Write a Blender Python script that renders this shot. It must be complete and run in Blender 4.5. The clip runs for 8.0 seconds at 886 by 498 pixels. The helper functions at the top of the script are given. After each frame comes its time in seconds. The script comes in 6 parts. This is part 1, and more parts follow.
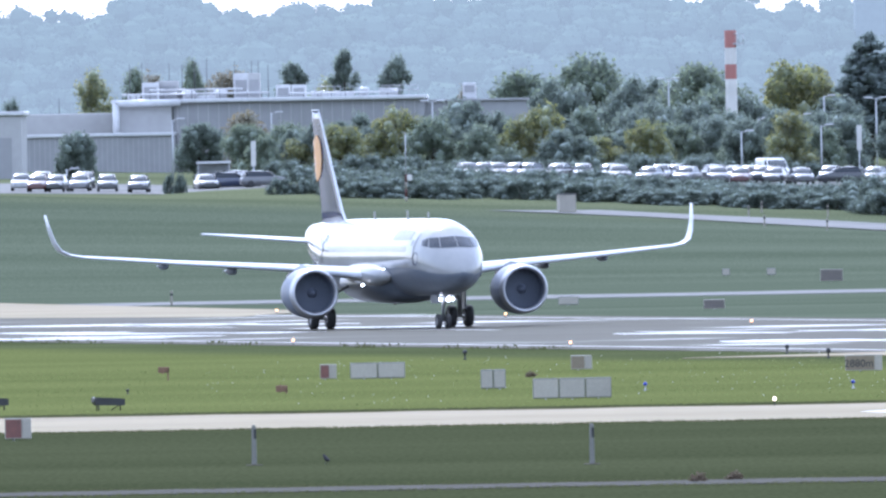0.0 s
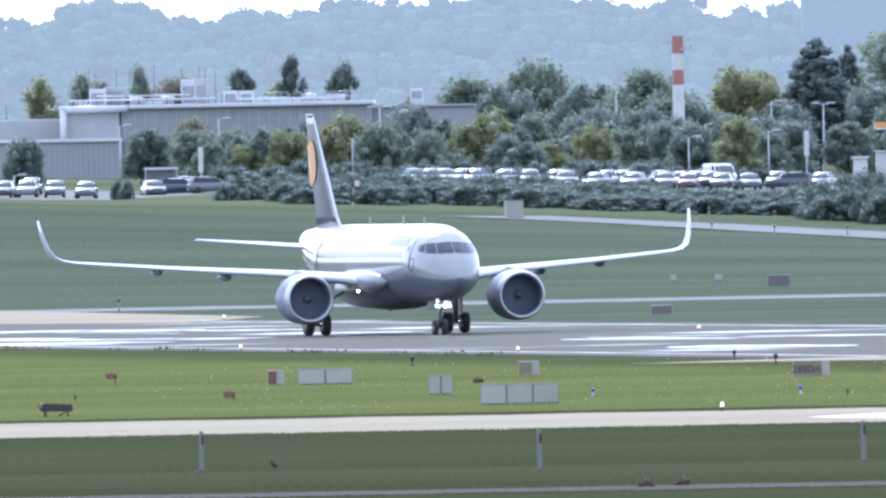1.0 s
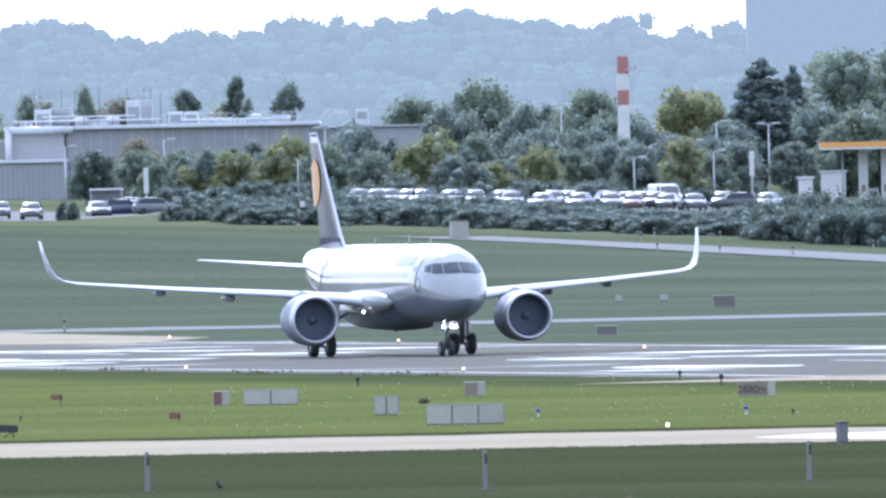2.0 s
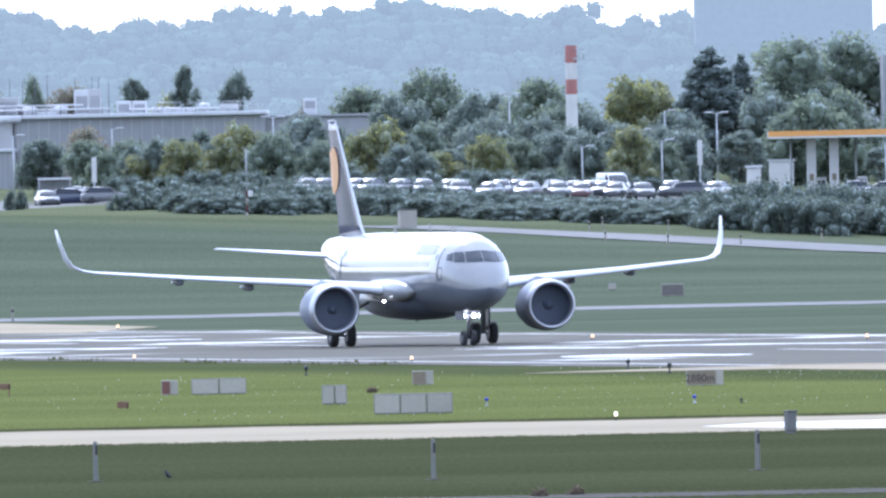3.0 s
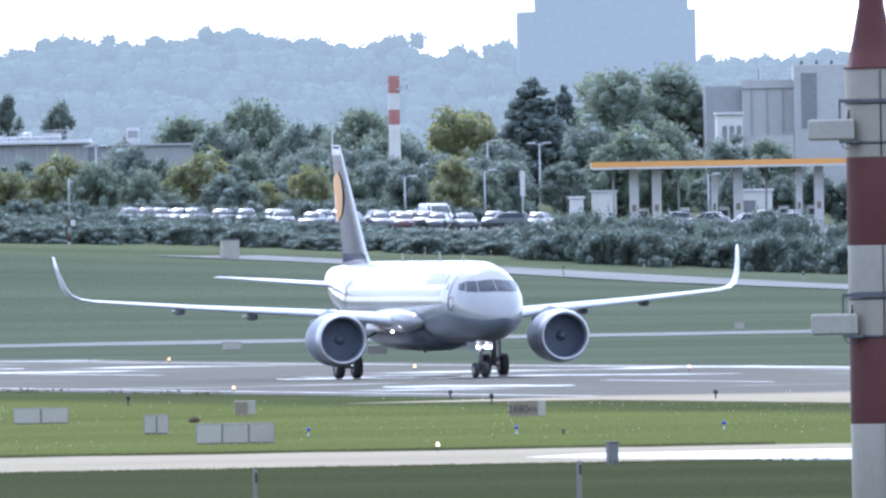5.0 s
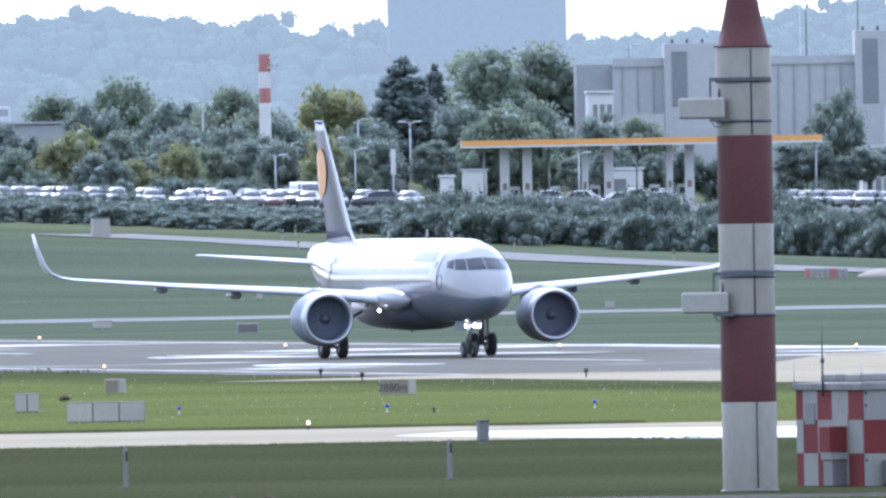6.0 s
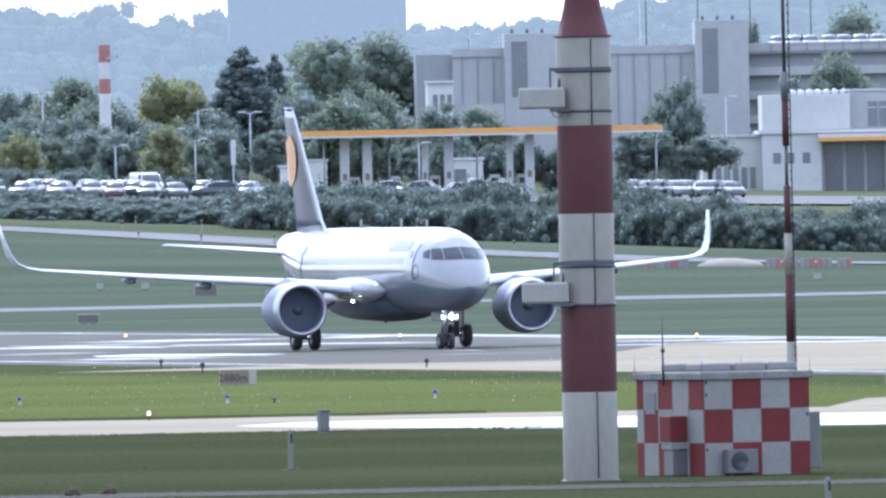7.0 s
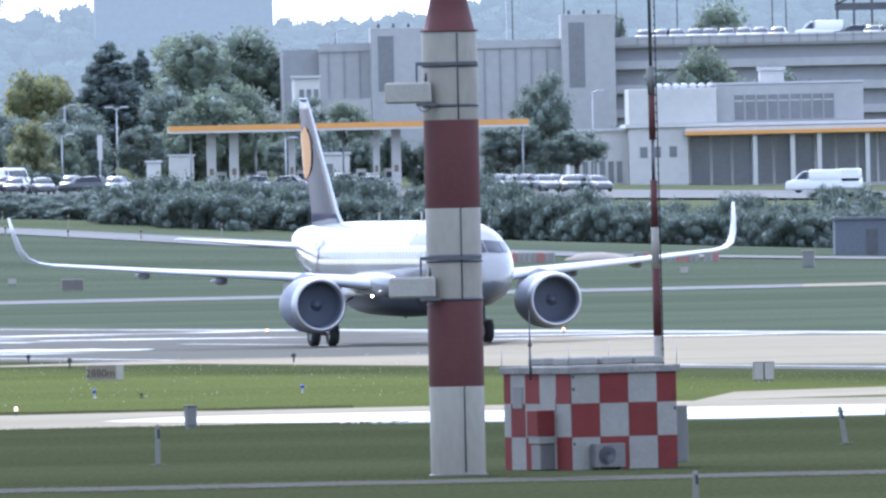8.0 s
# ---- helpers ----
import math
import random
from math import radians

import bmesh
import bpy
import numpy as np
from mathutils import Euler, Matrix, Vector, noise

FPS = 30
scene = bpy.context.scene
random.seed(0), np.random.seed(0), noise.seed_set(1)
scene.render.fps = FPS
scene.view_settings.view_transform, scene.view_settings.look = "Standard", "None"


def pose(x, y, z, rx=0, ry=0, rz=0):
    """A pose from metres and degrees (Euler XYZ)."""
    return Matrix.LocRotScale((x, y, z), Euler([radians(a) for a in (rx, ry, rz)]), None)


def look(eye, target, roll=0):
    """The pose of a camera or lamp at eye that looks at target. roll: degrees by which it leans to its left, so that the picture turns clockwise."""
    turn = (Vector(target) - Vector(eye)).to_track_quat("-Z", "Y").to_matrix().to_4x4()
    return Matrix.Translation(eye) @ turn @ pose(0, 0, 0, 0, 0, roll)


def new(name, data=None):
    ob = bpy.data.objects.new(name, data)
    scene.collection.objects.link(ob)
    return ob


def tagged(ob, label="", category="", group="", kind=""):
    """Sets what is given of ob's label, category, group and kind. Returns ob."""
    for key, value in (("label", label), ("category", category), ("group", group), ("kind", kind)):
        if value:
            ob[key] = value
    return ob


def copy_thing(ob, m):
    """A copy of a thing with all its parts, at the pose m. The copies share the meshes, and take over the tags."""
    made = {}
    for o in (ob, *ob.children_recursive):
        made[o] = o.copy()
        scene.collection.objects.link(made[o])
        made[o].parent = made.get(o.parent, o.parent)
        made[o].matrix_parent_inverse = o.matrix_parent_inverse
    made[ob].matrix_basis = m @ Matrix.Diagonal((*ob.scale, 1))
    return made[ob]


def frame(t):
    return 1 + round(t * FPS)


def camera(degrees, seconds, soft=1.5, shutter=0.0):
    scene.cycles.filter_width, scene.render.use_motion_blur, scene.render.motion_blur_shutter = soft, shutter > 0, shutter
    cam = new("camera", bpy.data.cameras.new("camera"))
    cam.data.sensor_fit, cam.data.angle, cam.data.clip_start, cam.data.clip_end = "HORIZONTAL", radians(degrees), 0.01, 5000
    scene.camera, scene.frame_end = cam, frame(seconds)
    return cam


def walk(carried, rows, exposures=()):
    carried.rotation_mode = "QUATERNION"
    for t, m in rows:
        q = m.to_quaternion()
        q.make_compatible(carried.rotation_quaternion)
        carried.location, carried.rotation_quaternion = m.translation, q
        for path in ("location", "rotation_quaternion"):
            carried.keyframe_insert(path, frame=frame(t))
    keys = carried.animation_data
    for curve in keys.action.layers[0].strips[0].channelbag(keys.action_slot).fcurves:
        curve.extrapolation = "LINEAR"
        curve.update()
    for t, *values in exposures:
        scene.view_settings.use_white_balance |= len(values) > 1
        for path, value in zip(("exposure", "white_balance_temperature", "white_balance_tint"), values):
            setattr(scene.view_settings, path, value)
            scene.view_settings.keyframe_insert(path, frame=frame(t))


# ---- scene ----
# One camera on a viewing terrace, nine metres above the runway, panning with a very long lens.
EYE = (0.0, 0.0, 9.0)


def aim(tilt, turn, roll):
    return pose(*EYE, tilt, 0, turn) @ pose(0, 0, 0, 0, 0, roll)


cam = camera(2.1138, 8.0, soft=2.5)
walk(cam, [
    (0, aim(89.7879, 0.4473, -1.075)),
    (0.5, aim(89.7975, 0.4119, -1.075)),
    (0.6, aim(89.8025, 0.3823, -1.090)),
    (0.8, aim(89.8002, 0.3594, -1.119)),
    (1, aim(89.7995, 0.3215, -1.119)),
    (1.3, aim(89.8245, 0.2702, -1.162)),
    (1.5, aim(89.8416, 0.2498, -1.162)),
    (1.7, aim(89.8524, 0.2272, -1.162)),
    (2.8, aim(89.8177, 0.0907, -1.206)),
    (3, aim(89.8176, 0.0671, -1.206)),
    (3.5, aim(89.8517, -0.0000, -1.075)),
    (4, aim(89.8383, -0.1481, -1.162)),
    (4.2, aim(89.8390, -0.1920, -1.119)),
    (5.3, aim(89.8897, -0.4368, -0.988)),
    (5.5, aim(89.8777, -0.4990, -0.944)),
    (5.7, aim(89.8590, -0.5585, -0.979)),
    (6, aim(89.8247, -0.6657, -1.031)),
    (6.1, aim(89.8160, -0.6925, -1.022)),
    (6.2, aim(89.8160, -0.7285, -1.014)),
    (6.4, aim(89.8065, -0.8177, -0.997)),
    (6.5, aim(89.8035, -0.8587, -0.988)),
    (6.8, aim(89.7950, -0.9850, -1.067)),
    (7, aim(89.7944, -1.0464, -1.119)),
    (7.5, aim(89.7875, -1.1901, -1.162)),
    (7.7, aim(89.7776, -1.2605, -1.197)),
    (7.8, aim(89.7735, -1.2920, -1.215)),
    (8, aim(89.7751, -1.3637, -1.250)),
], exposures=[(0.0, 1.08, 5180, 16), (8.0, 1.08, 5180, 16)])

# ---- light: hazy afternoon sun in front of the camera, to its left; an even milky veil lies over the sky ----
SUN_TURN, SUN_HEIGHT = 14.0, 43.0
world = bpy.data.worlds.new("sky")
scene.world = world
world.use_nodes = True
wn = world.node_tree.nodes
sky = wn.new("ShaderNodeTexSky")
sky.sky_type = "NISHITA"
sky.sun_disc = False
sky.sun_elevation = radians(SUN_HEIGHT)
sky.sun_rotation = radians(-SUN_TURN)
sky.dust_density = 2.0
sky.ozone_density = 2.0
veil = wn.new("ShaderNodeMix")
veil.data_type = "RGBA"
veil.inputs[0].default_value = 0.5
veil.inputs[7].default_value = (9.6, 9.8, 10.0, 1)
world.node_tree.links.new(sky.outputs[0], veil.inputs[6])
world.node_tree.links.new(veil.outputs[2], wn["Background"].inputs[0])
wn["Background"].inputs[1].default_value = 0.15
sun = new("sun", bpy.data.lights.new("sun", "SUN"))
sun.data.energy = 1.3
sun.data.angle = radians(1.0)
sun.data.color = (1.0, 0.97, 0.92)
sun_way = Vector((-math.sin(radians(SUN_TURN)) * math.cos(radians(SUN_HEIGHT)), math.cos(radians(SUN_TURN)) * math.cos(radians(SUN_HEIGHT)), math.sin(radians(SUN_HEIGHT))))
sun.matrix_world = look(sun_way * 100, (0, 0, 0))


# ---- materials ----
def mat(name, a, b=None, scale=1.0, rough=0.7, metal=0.0, bump=0.0, fine=8.0, stretch=(1, 1, 1), rough_b=None, spec=0.5, vary=0.0, island=0.0, trans=0.0, sheen=0.0, rr_range=(0.42, 0.58), grain=None, shine_through=1.0):
    """Two-scale noise between colours a and b; rough to rough_b follows the coarse noise."""
    m = bpy.data.materials.new(name)
    m.use_nodes = True
    nt = m.node_tree
    n, k = nt.nodes, nt.links.new
    p = n["Principled BSDF"]
    p.inputs["Metallic"].default_value = metal
    p.inputs["Roughness"].default_value = rough
    p.inputs["Specular IOR Level"].default_value = spec
    # foliage only: pale bluish sheen standing in for haze in the air
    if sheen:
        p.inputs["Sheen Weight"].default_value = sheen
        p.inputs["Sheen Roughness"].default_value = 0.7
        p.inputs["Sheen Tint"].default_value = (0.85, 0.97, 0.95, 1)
    b = b or tuple(v * 0.82 for v in a)
    co = n.new("ShaderNodeTexCoord")
    mp = n.new("ShaderNodeMapping")
    mp.inputs["Scale"].default_value = stretch
    k(co.outputs["Object"], mp.inputs[0])
    big, small = n.new("ShaderNodeTexNoise"), n.new("ShaderNodeTexNoise")
    for t, s in ((big, scale), (small, scale * fine)):
        t.inputs["Scale"].default_value = s
        t.inputs["Detail"].default_value = 4
        k(mp.outputs[0], t.inputs["Vector"])
    if grain:
        mg = n.new("ShaderNodeMapping")
        mg.inputs["Scale"].default_value = grain
        k(co.outputs["Object"], mg.inputs[0])
        k(mg.outputs[0], small.inputs["Vector"])
        small.inputs["Scale"].default_value = 1.0
    add = n.new("ShaderNodeMath")
    add.operation = "MULTIPLY_ADD"
    add.inputs[1].default_value = 0.5
    half = n.new("ShaderNodeMath")
    half.operation = "MULTIPLY"
    half.inputs[1].default_value = 0.5
    k(small.outputs[0], half.inputs[0])
    k(big.outputs[0], add.inputs[0])
    k(half.outputs[0], add.inputs[2])
    ramp = n.new("ShaderNodeValToRGB")
    ramp.color_ramp.elements[0].position, ramp.color_ramp.elements[1].position = 0.36, 0.64
    ramp.color_ramp.elements[0].color, ramp.color_ramp.elements[1].color = (*a, 1), (*b, 1)
    k(add.outputs[0], ramp.inputs[0])
    out = ramp.outputs[0]
    if vary or island:
        hsv = n.new("ShaderNodeHueSaturation")
        mr = n.new("ShaderNodeMapRange")
        if island:
            geo = n.new("ShaderNodeNewGeometry")
            k(geo.outputs["Random Per Island"], mr.inputs[0])
        else:
            info = n.new("ShaderNodeObjectInfo")
            k(info.outputs["Random"], mr.inputs[0])
        v = vary or island
        mr.inputs[3].default_value, mr.inputs[4].default_value = 1 - v, 1 + v
        k(mr.outputs[0], hsv.inputs["Value"])
        k(out, hsv.inputs["Color"])
        out = hsv.outputs[0]
    k(out, p.inputs["Base Color"])
    if rough_b is not None:
        rr = n.new("ShaderNodeMapRange")
        rr.inputs[1].default_value, rr.inputs[2].default_value = rr_range
        rr.inputs[3].default_value, rr.inputs[4].default_value = rough, rough_b
        k(big.outputs[0], rr.inputs[0])
        k(rr.outputs[0], p.inputs["Roughness"])
    if bump:
        bp = n.new("ShaderNodeBump")
        bp.inputs["Strength"].default_value = bump
        bp.inputs["Distance"].default_value = 0.05
        k(small.outputs[0], bp.inputs["Height"])
        k(bp.outputs[0], p.inputs["Normal"])
    if trans:
        tr = n.new("ShaderNodeBsdfTranslucent")
        lift = n.new("ShaderNodeHueSaturation")
        lift.inputs["Value"].default_value = shine_through
        k(out, lift.inputs["Color"])
        k(lift.outputs[0], tr.inputs[0])
        mix = n.new("ShaderNodeMixShader")
        mix.inputs[0].default_value = trans
        k(p.outputs[0], mix.inputs[1])
        k(tr.outputs[0], mix.inputs[2])
        k(mix.outputs[0], n["Material Output"].inputs[0])
    return m


def glowing(name, colour, strength):
    m = mat(name, colour)
    p = m.node_tree.nodes["Principled BSDF"]
    p.inputs["Emission Color"].default_value = (*colour, 1)
    p.inputs["Emission Strength"].default_value = strength
    return m


def paint(name, colour):
    m = mat(name, colour, rough=0.35)
    p = m.node_tree.nodes["Principled BSDF"]
    p.inputs["Coat Weight"].default_value = 1.0
    p.inputs["Coat Roughness"].default_value = 0.13
    return m




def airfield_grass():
    """Turf with light painted in: shaded near the path, sunlit yellow-green before the runway, hazy beyond it."""
    m = mat("grass", (0.62, 0.66, 0.62), (1.0, 1.0, 1.0), 0.035, 0.9, bump=0.15, stretch=(0.25, 1, 1), spec=0.0, grain=(6.0, 0.5, 1))
    nt = m.node_tree
    n, k = nt.nodes, nt.links.new
    p = n["Principled BSDF"]
    tone = p.inputs["Base Color"].links[0].from_socket
    co = n.new("ShaderNodeTexCoord")
    wob = n.new("ShaderNodeTexNoise")
    wob.inputs["Scale"].default_value = 0.02
    wob.inputs["Detail"].default_value = 5
    k(co.outputs["Object"], wob.inputs["Vector"])

    def band(direction, start, end, shake):
        """0 before start, 1 past end, along a direction in plan, with an uneven border."""
        dot = n.new("ShaderNodeVectorMath")
        dot.operation = "DOT_PRODUCT"
        dot.inputs[1].default_value = direction
        k(co.outputs["Object"], dot.inputs[0])
        add = n.new("ShaderNodeMath")
        add.operation = "MULTIPLY_ADD"
        add.inputs[1].default_value = shake
        k(wob.outputs[0], add.inputs[0])
        k(dot.outputs["Value"], add.inputs[2])
        r = n.new("ShaderNodeMapRange")
        r.interpolation_type = "SMOOTHSTEP"
        r.inputs[1].default_value, r.inputs[2].default_value = start + shake / 2, end + shake / 2
        k(add.outputs[0], r.inputs[0])
        return r.outputs[0]

    def blend(fac, a, b):
        x = n.new("ShaderNodeMix")
        x.data_type = "RGBA"
        k(fac, x.inputs[0])
        for sock, c in ((x.inputs[6], a), (x.inputs[7], b)):
            if isinstance(c, tuple):
                sock.default_value = (*c, 1)
            else:
                k(c, sock)
        return x.outputs[2]

    q0 = START.dot(ACROSS)
    # cloud shade painted into the near turf and verge, sunlit colour between
    fresh = blend(band((0, 1, 0), 848, 862, 8), SHADED_GRASS, SUNLIT_GRASS)
    verge = blend(band(tuple(ACROSS), q0 - 48, q0 - 38, 14), fresh, SHADED_VERGE)
    far = blend(band((0, 1, 0), 1900, 1990, 60), HAZY_FIELD, BANK_GRASS)
    tones = blend(band(tuple(ACROSS), q0 - 5, q0 + 5, 0), verge, far)
    mul = n.new("ShaderNodeMix")
    mul.data_type, mul.blend_type = "RGBA", "MULTIPLY"
    mul.inputs[0].default_value = 1.0
    k(tones, mul.inputs[6])
    k(tone, mul.inputs[7])
    k(mul.outputs[2], p.inputs["Base Color"])
    return m


HEADING = radians(14.3)
WAY = Vector((math.sin(HEADING), -math.cos(HEADING), 0))
ACROSS = Vector((math.cos(HEADING), math.sin(HEADING), 0))
START = Vector((-12.9, 1290.0, 0))
# turf colours carry painted cloud shade near by and haze beyond
SHADED_GRASS, SUNLIT_GRASS, SHADED_VERGE, HAZY_FIELD, BANK_GRASS = (0.058, 0.063, 0.031), (0.122, 0.132, 0.045), (0.076, 0.085, 0.038), (0.098, 0.112, 0.076), (0.125, 0.135, 0.076)
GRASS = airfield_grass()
# blades coloured dark to carry the shade of the pavement lip
BLADES = mat("grass_blades", (0.06, 0.06, 0.026), (0.085, 0.09, 0.035), 0.5, 0.9, trans=0.15, spec=0.05)
TURF = mat("turf_blades", (0.11, 0.13, 0.045), (0.14, 0.16, 0.055), 0.05, 0.9, trans=0.55, island=0.25, spec=0.05, shine_through=1.4)
ASPHALT = mat("runway_asphalt", (0.068, 0.062, 0.046), (0.094, 0.086, 0.064), 0.045, 0.85, fine=14, stretch=(1, 1.2, 1), rough_b=0.2, bump=0.08, spec=0.08, rr_range=(0.59, 0.66))
CONCRETE = mat("taxiway_concrete", (0.2, 0.163, 0.1), (0.275, 0.228, 0.145), 0.05, 0.7, fine=18, stretch=(0.4, 1, 1), bump=0.1, spec=0.03)
SMOOTH = mat("fresh_concrete", (0.4, 0.39, 0.37), (0.48, 0.47, 0.45), 0.05, 0.34, fine=18, rough_b=0.28)
POSTPALE = mat("faded_post_plastic", (0.17, 0.165, 0.14), (0.13, 0.127, 0.11), 1.5, 0.6)
PATH = mat("gravel_path", (0.066, 0.061, 0.048), (0.05, 0.047, 0.036), 0.6, 0.95, bump=0.3, spec=0.05)
ROADGREY = mat("road_asphalt", (0.085, 0.083, 0.076), (0.125, 0.122, 0.113), 0.05, 0.8, bump=0.1, spec=0.2)
LINEWHITE = mat("line_paint", (0.62, 0.61, 0.58), (0.2, 0.195, 0.18), 0.12, 0.7)
DAMPFILM = mat("damp_asphalt", (0.12, 0.118, 0.11), (0.07, 0.07, 0.066), 0.6, 0.2, fine=5, rough_b=0.36, spec=0.6, bump=0.03)
SHOULDER = mat("shoulder_concrete", (0.24, 0.225, 0.2), (0.17, 0.16, 0.14), 0.12, 0.35, fine=9, rough_b=0.7, spec=0.4)
WHITE = mat("aircraft_white", (0.285, 0.285, 0.28), (0.255, 0.255, 0.255), 0.25, 0.14, fine=6)
BELLY = mat("aircraft_grey", (0.125, 0.142, 0.172), (0.105, 0.12, 0.148), 0.25, 0.35)
WINGGREY = mat("wing_grey", (0.5, 0.51, 0.53), (0.44, 0.45, 0.47), 0.3, 0.45, fine=5)
NAVY = mat("navy_paint", (0.012, 0.02, 0.07), (0.016, 0.026, 0.085), 0.4, 0.24, spec=0.5)
ORANGE = mat("golden_orange_paint", (0.5, 0.21, 0.03), (0.45, 0.185, 0.03), 0.4, 0.3)
METAL = mat("polished_lip", (0.5, 0.5, 0.52), (0.44, 0.44, 0.46), 1.0, 0.42, metal=0.8)
STEEL = mat("steel", (0.4, 0.4, 0.41), (0.3, 0.3, 0.31), 2.0, 0.42, metal=0.8)
DARKMETAL = mat("dark_metal", (0.06, 0.06, 0.065), (0.09, 0.09, 0.095), 1.0, 0.45, metal=0.4)
NACELLE = mat("nacelle_blue_grey", (0.17, 0.19, 0.235), (0.145, 0.165, 0.205), 0.3, 0.5, fine=5)
INLET = mat("inlet_grey", (0.07, 0.08, 0.105), (0.085, 0.095, 0.12), 1.0, 0.6, spec=0.3)
RUBBER = mat("rubber", (0.02, 0.02, 0.022), (0.035, 0.034, 0.033), 3.0, 0.8)
GLASS = mat("dark_glass", (0.015, 0.02, 0.028), (0.02, 0.026, 0.034), 0.5, 0.12, spec=0.4)
SCREEN = mat("windscreen_glass", (0.02, 0.026, 0.03), (0.03, 0.036, 0.04), 0.5, 0.2, spec=1.0)
LAMPGLOW = glowing("landing_light", (1.0, 0.97, 0.9), 16.0)
WARMGLOW = glowing("edge_light_glow", (1.0, 0.5, 0.2), 1.5)
LAMPWHITE = glowing("white_lamp_glow", (1.0, 0.8, 0.55), 1.5)
BLUE = mat("blue_lens", (0.008, 0.02, 0.24), (0.008, 0.02, 0.3), 3.0, 0.2)
REDPAINT = mat("red_mast_paint", (0.085, 0.028, 0.025), (0.068, 0.023, 0.021), 0.8, 0.65, fine=10, bump=0.05, spec=0.25)
CREAM = mat("weathered_white_paint", (0.26, 0.238, 0.19), (0.215, 0.197, 0.158), 0.7, 0.5, fine=9, stretch=(1, 1, 0.4), bump=0.05)
HUTRED = mat("hut_red_paint", (0.145, 0.028, 0.025), (0.115, 0.023, 0.021), 1.2, 0.75, fine=8, vary=0.08, spec=0.2)
HUTWHITE = mat("hut_white_paint", (0.25, 0.24, 0.212), (0.21, 0.2, 0.178), 1.2, 0.75, fine=8, vary=0.05, spec=0.2)
ROOFGREY = mat("weathered_concrete", (0.22, 0.21, 0.19), (0.13, 0.125, 0.115), 1.5, 0.9, bump=0.2)
BOXGREY = mat("grey_cabinet_paint", (0.125, 0.122, 0.112), (0.1, 0.098, 0.09), 1.5, 0.5)
SIGNGREY = mat("sign_back_aluminium", (0.33, 0.305, 0.25), (0.275, 0.255, 0.21), 1.2, 0.5, vary=0.06)
SIGNRIM = mat("sign_rim_aluminium", (0.17, 0.165, 0.15), (0.13, 0.125, 0.115), 2.0, 0.5)
SIGNRED = mat("sign_red_face", (0.17, 0.06, 0.045), (0.1, 0.045, 0.035), 4.0, 0.5)
SIGNYELLOW = mat("sign_yellow_face", (0.2, 0.16, 0.1), (0.15, 0.12, 0.08), 1.5, 0.5)
ANTENNAGREY = mat("antenna_box_paint", (0.3, 0.28, 0.235), (0.25, 0.235, 0.2), 1.5, 0.5)
SIGNBROWN = mat("faded_brown_face", (0.13, 0.11, 0.095), (0.1, 0.088, 0.076), 2.0, 0.6)
BLACK = mat("black_paint", (0.015, 0.015, 0.016), (0.025, 0.025, 0.026), 2.0, 0.6)
RUST = mat("orange_marker", (0.21, 0.12, 0.07), (0.15, 0.085, 0.05), 2.0, 0.6)
PLASTERWHITE = mat("white_render", (0.52, 0.505, 0.475), (0.45, 0.44, 0.415), 0.15, 0.8, fine=9)
PLASTERGREY = mat("grey_cladding", (0.37, 0.365, 0.355), (0.32, 0.315, 0.305), 0.1, 0.8, fine=12)
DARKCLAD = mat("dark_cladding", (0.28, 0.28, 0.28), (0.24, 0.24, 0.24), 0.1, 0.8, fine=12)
CABINGREY = mat("dark_cabin_cladding", (0.11, 0.12, 0.14), (0.085, 0.095, 0.11), 0.3, 0.7, fine=12)
ROOFSHEET = mat("roof_sheet", (0.5, 0.5, 0.5), (0.42, 0.42, 0.42), 0.3, 0.3)
WINDOW = mat("window_glass", (0.12, 0.125, 0.13), (0.16, 0.165, 0.17), 0.3, 0.2, spec=0.6)
FASCIA = mat("orange_yellow_fascia", (0.62, 0.3, 0.07), (0.55, 0.26, 0.06), 0.5, 0.5)
POSTGREY = mat("galvanised_post", (0.42, 0.43, 0.44), (0.34, 0.35, 0.36), 1.0, 0.45, metal=0.3)
BARK = mat("bark", (0.09, 0.07, 0.05), (0.06, 0.045, 0.035), 2.0, 0.9, bump=0.3)
# greens lifted and greyed to paint distance haze into the foliage
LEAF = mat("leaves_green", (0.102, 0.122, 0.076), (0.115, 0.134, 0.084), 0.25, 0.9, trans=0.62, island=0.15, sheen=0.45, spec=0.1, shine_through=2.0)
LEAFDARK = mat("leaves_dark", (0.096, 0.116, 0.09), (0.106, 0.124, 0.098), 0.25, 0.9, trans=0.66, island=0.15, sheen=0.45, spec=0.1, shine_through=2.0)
# the dark leaves again, darkened to paint in the hedge's backlit side
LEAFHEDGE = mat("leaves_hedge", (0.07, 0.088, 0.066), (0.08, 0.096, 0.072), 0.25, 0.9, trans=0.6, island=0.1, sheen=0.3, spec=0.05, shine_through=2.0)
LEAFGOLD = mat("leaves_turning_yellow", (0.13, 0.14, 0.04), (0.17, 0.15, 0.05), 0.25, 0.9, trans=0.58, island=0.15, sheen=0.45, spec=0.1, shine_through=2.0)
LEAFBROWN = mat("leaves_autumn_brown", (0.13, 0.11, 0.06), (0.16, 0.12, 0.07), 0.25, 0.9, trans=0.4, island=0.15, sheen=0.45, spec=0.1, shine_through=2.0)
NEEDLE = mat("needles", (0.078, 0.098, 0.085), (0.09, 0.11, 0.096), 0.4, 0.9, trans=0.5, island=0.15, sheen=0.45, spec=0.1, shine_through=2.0)
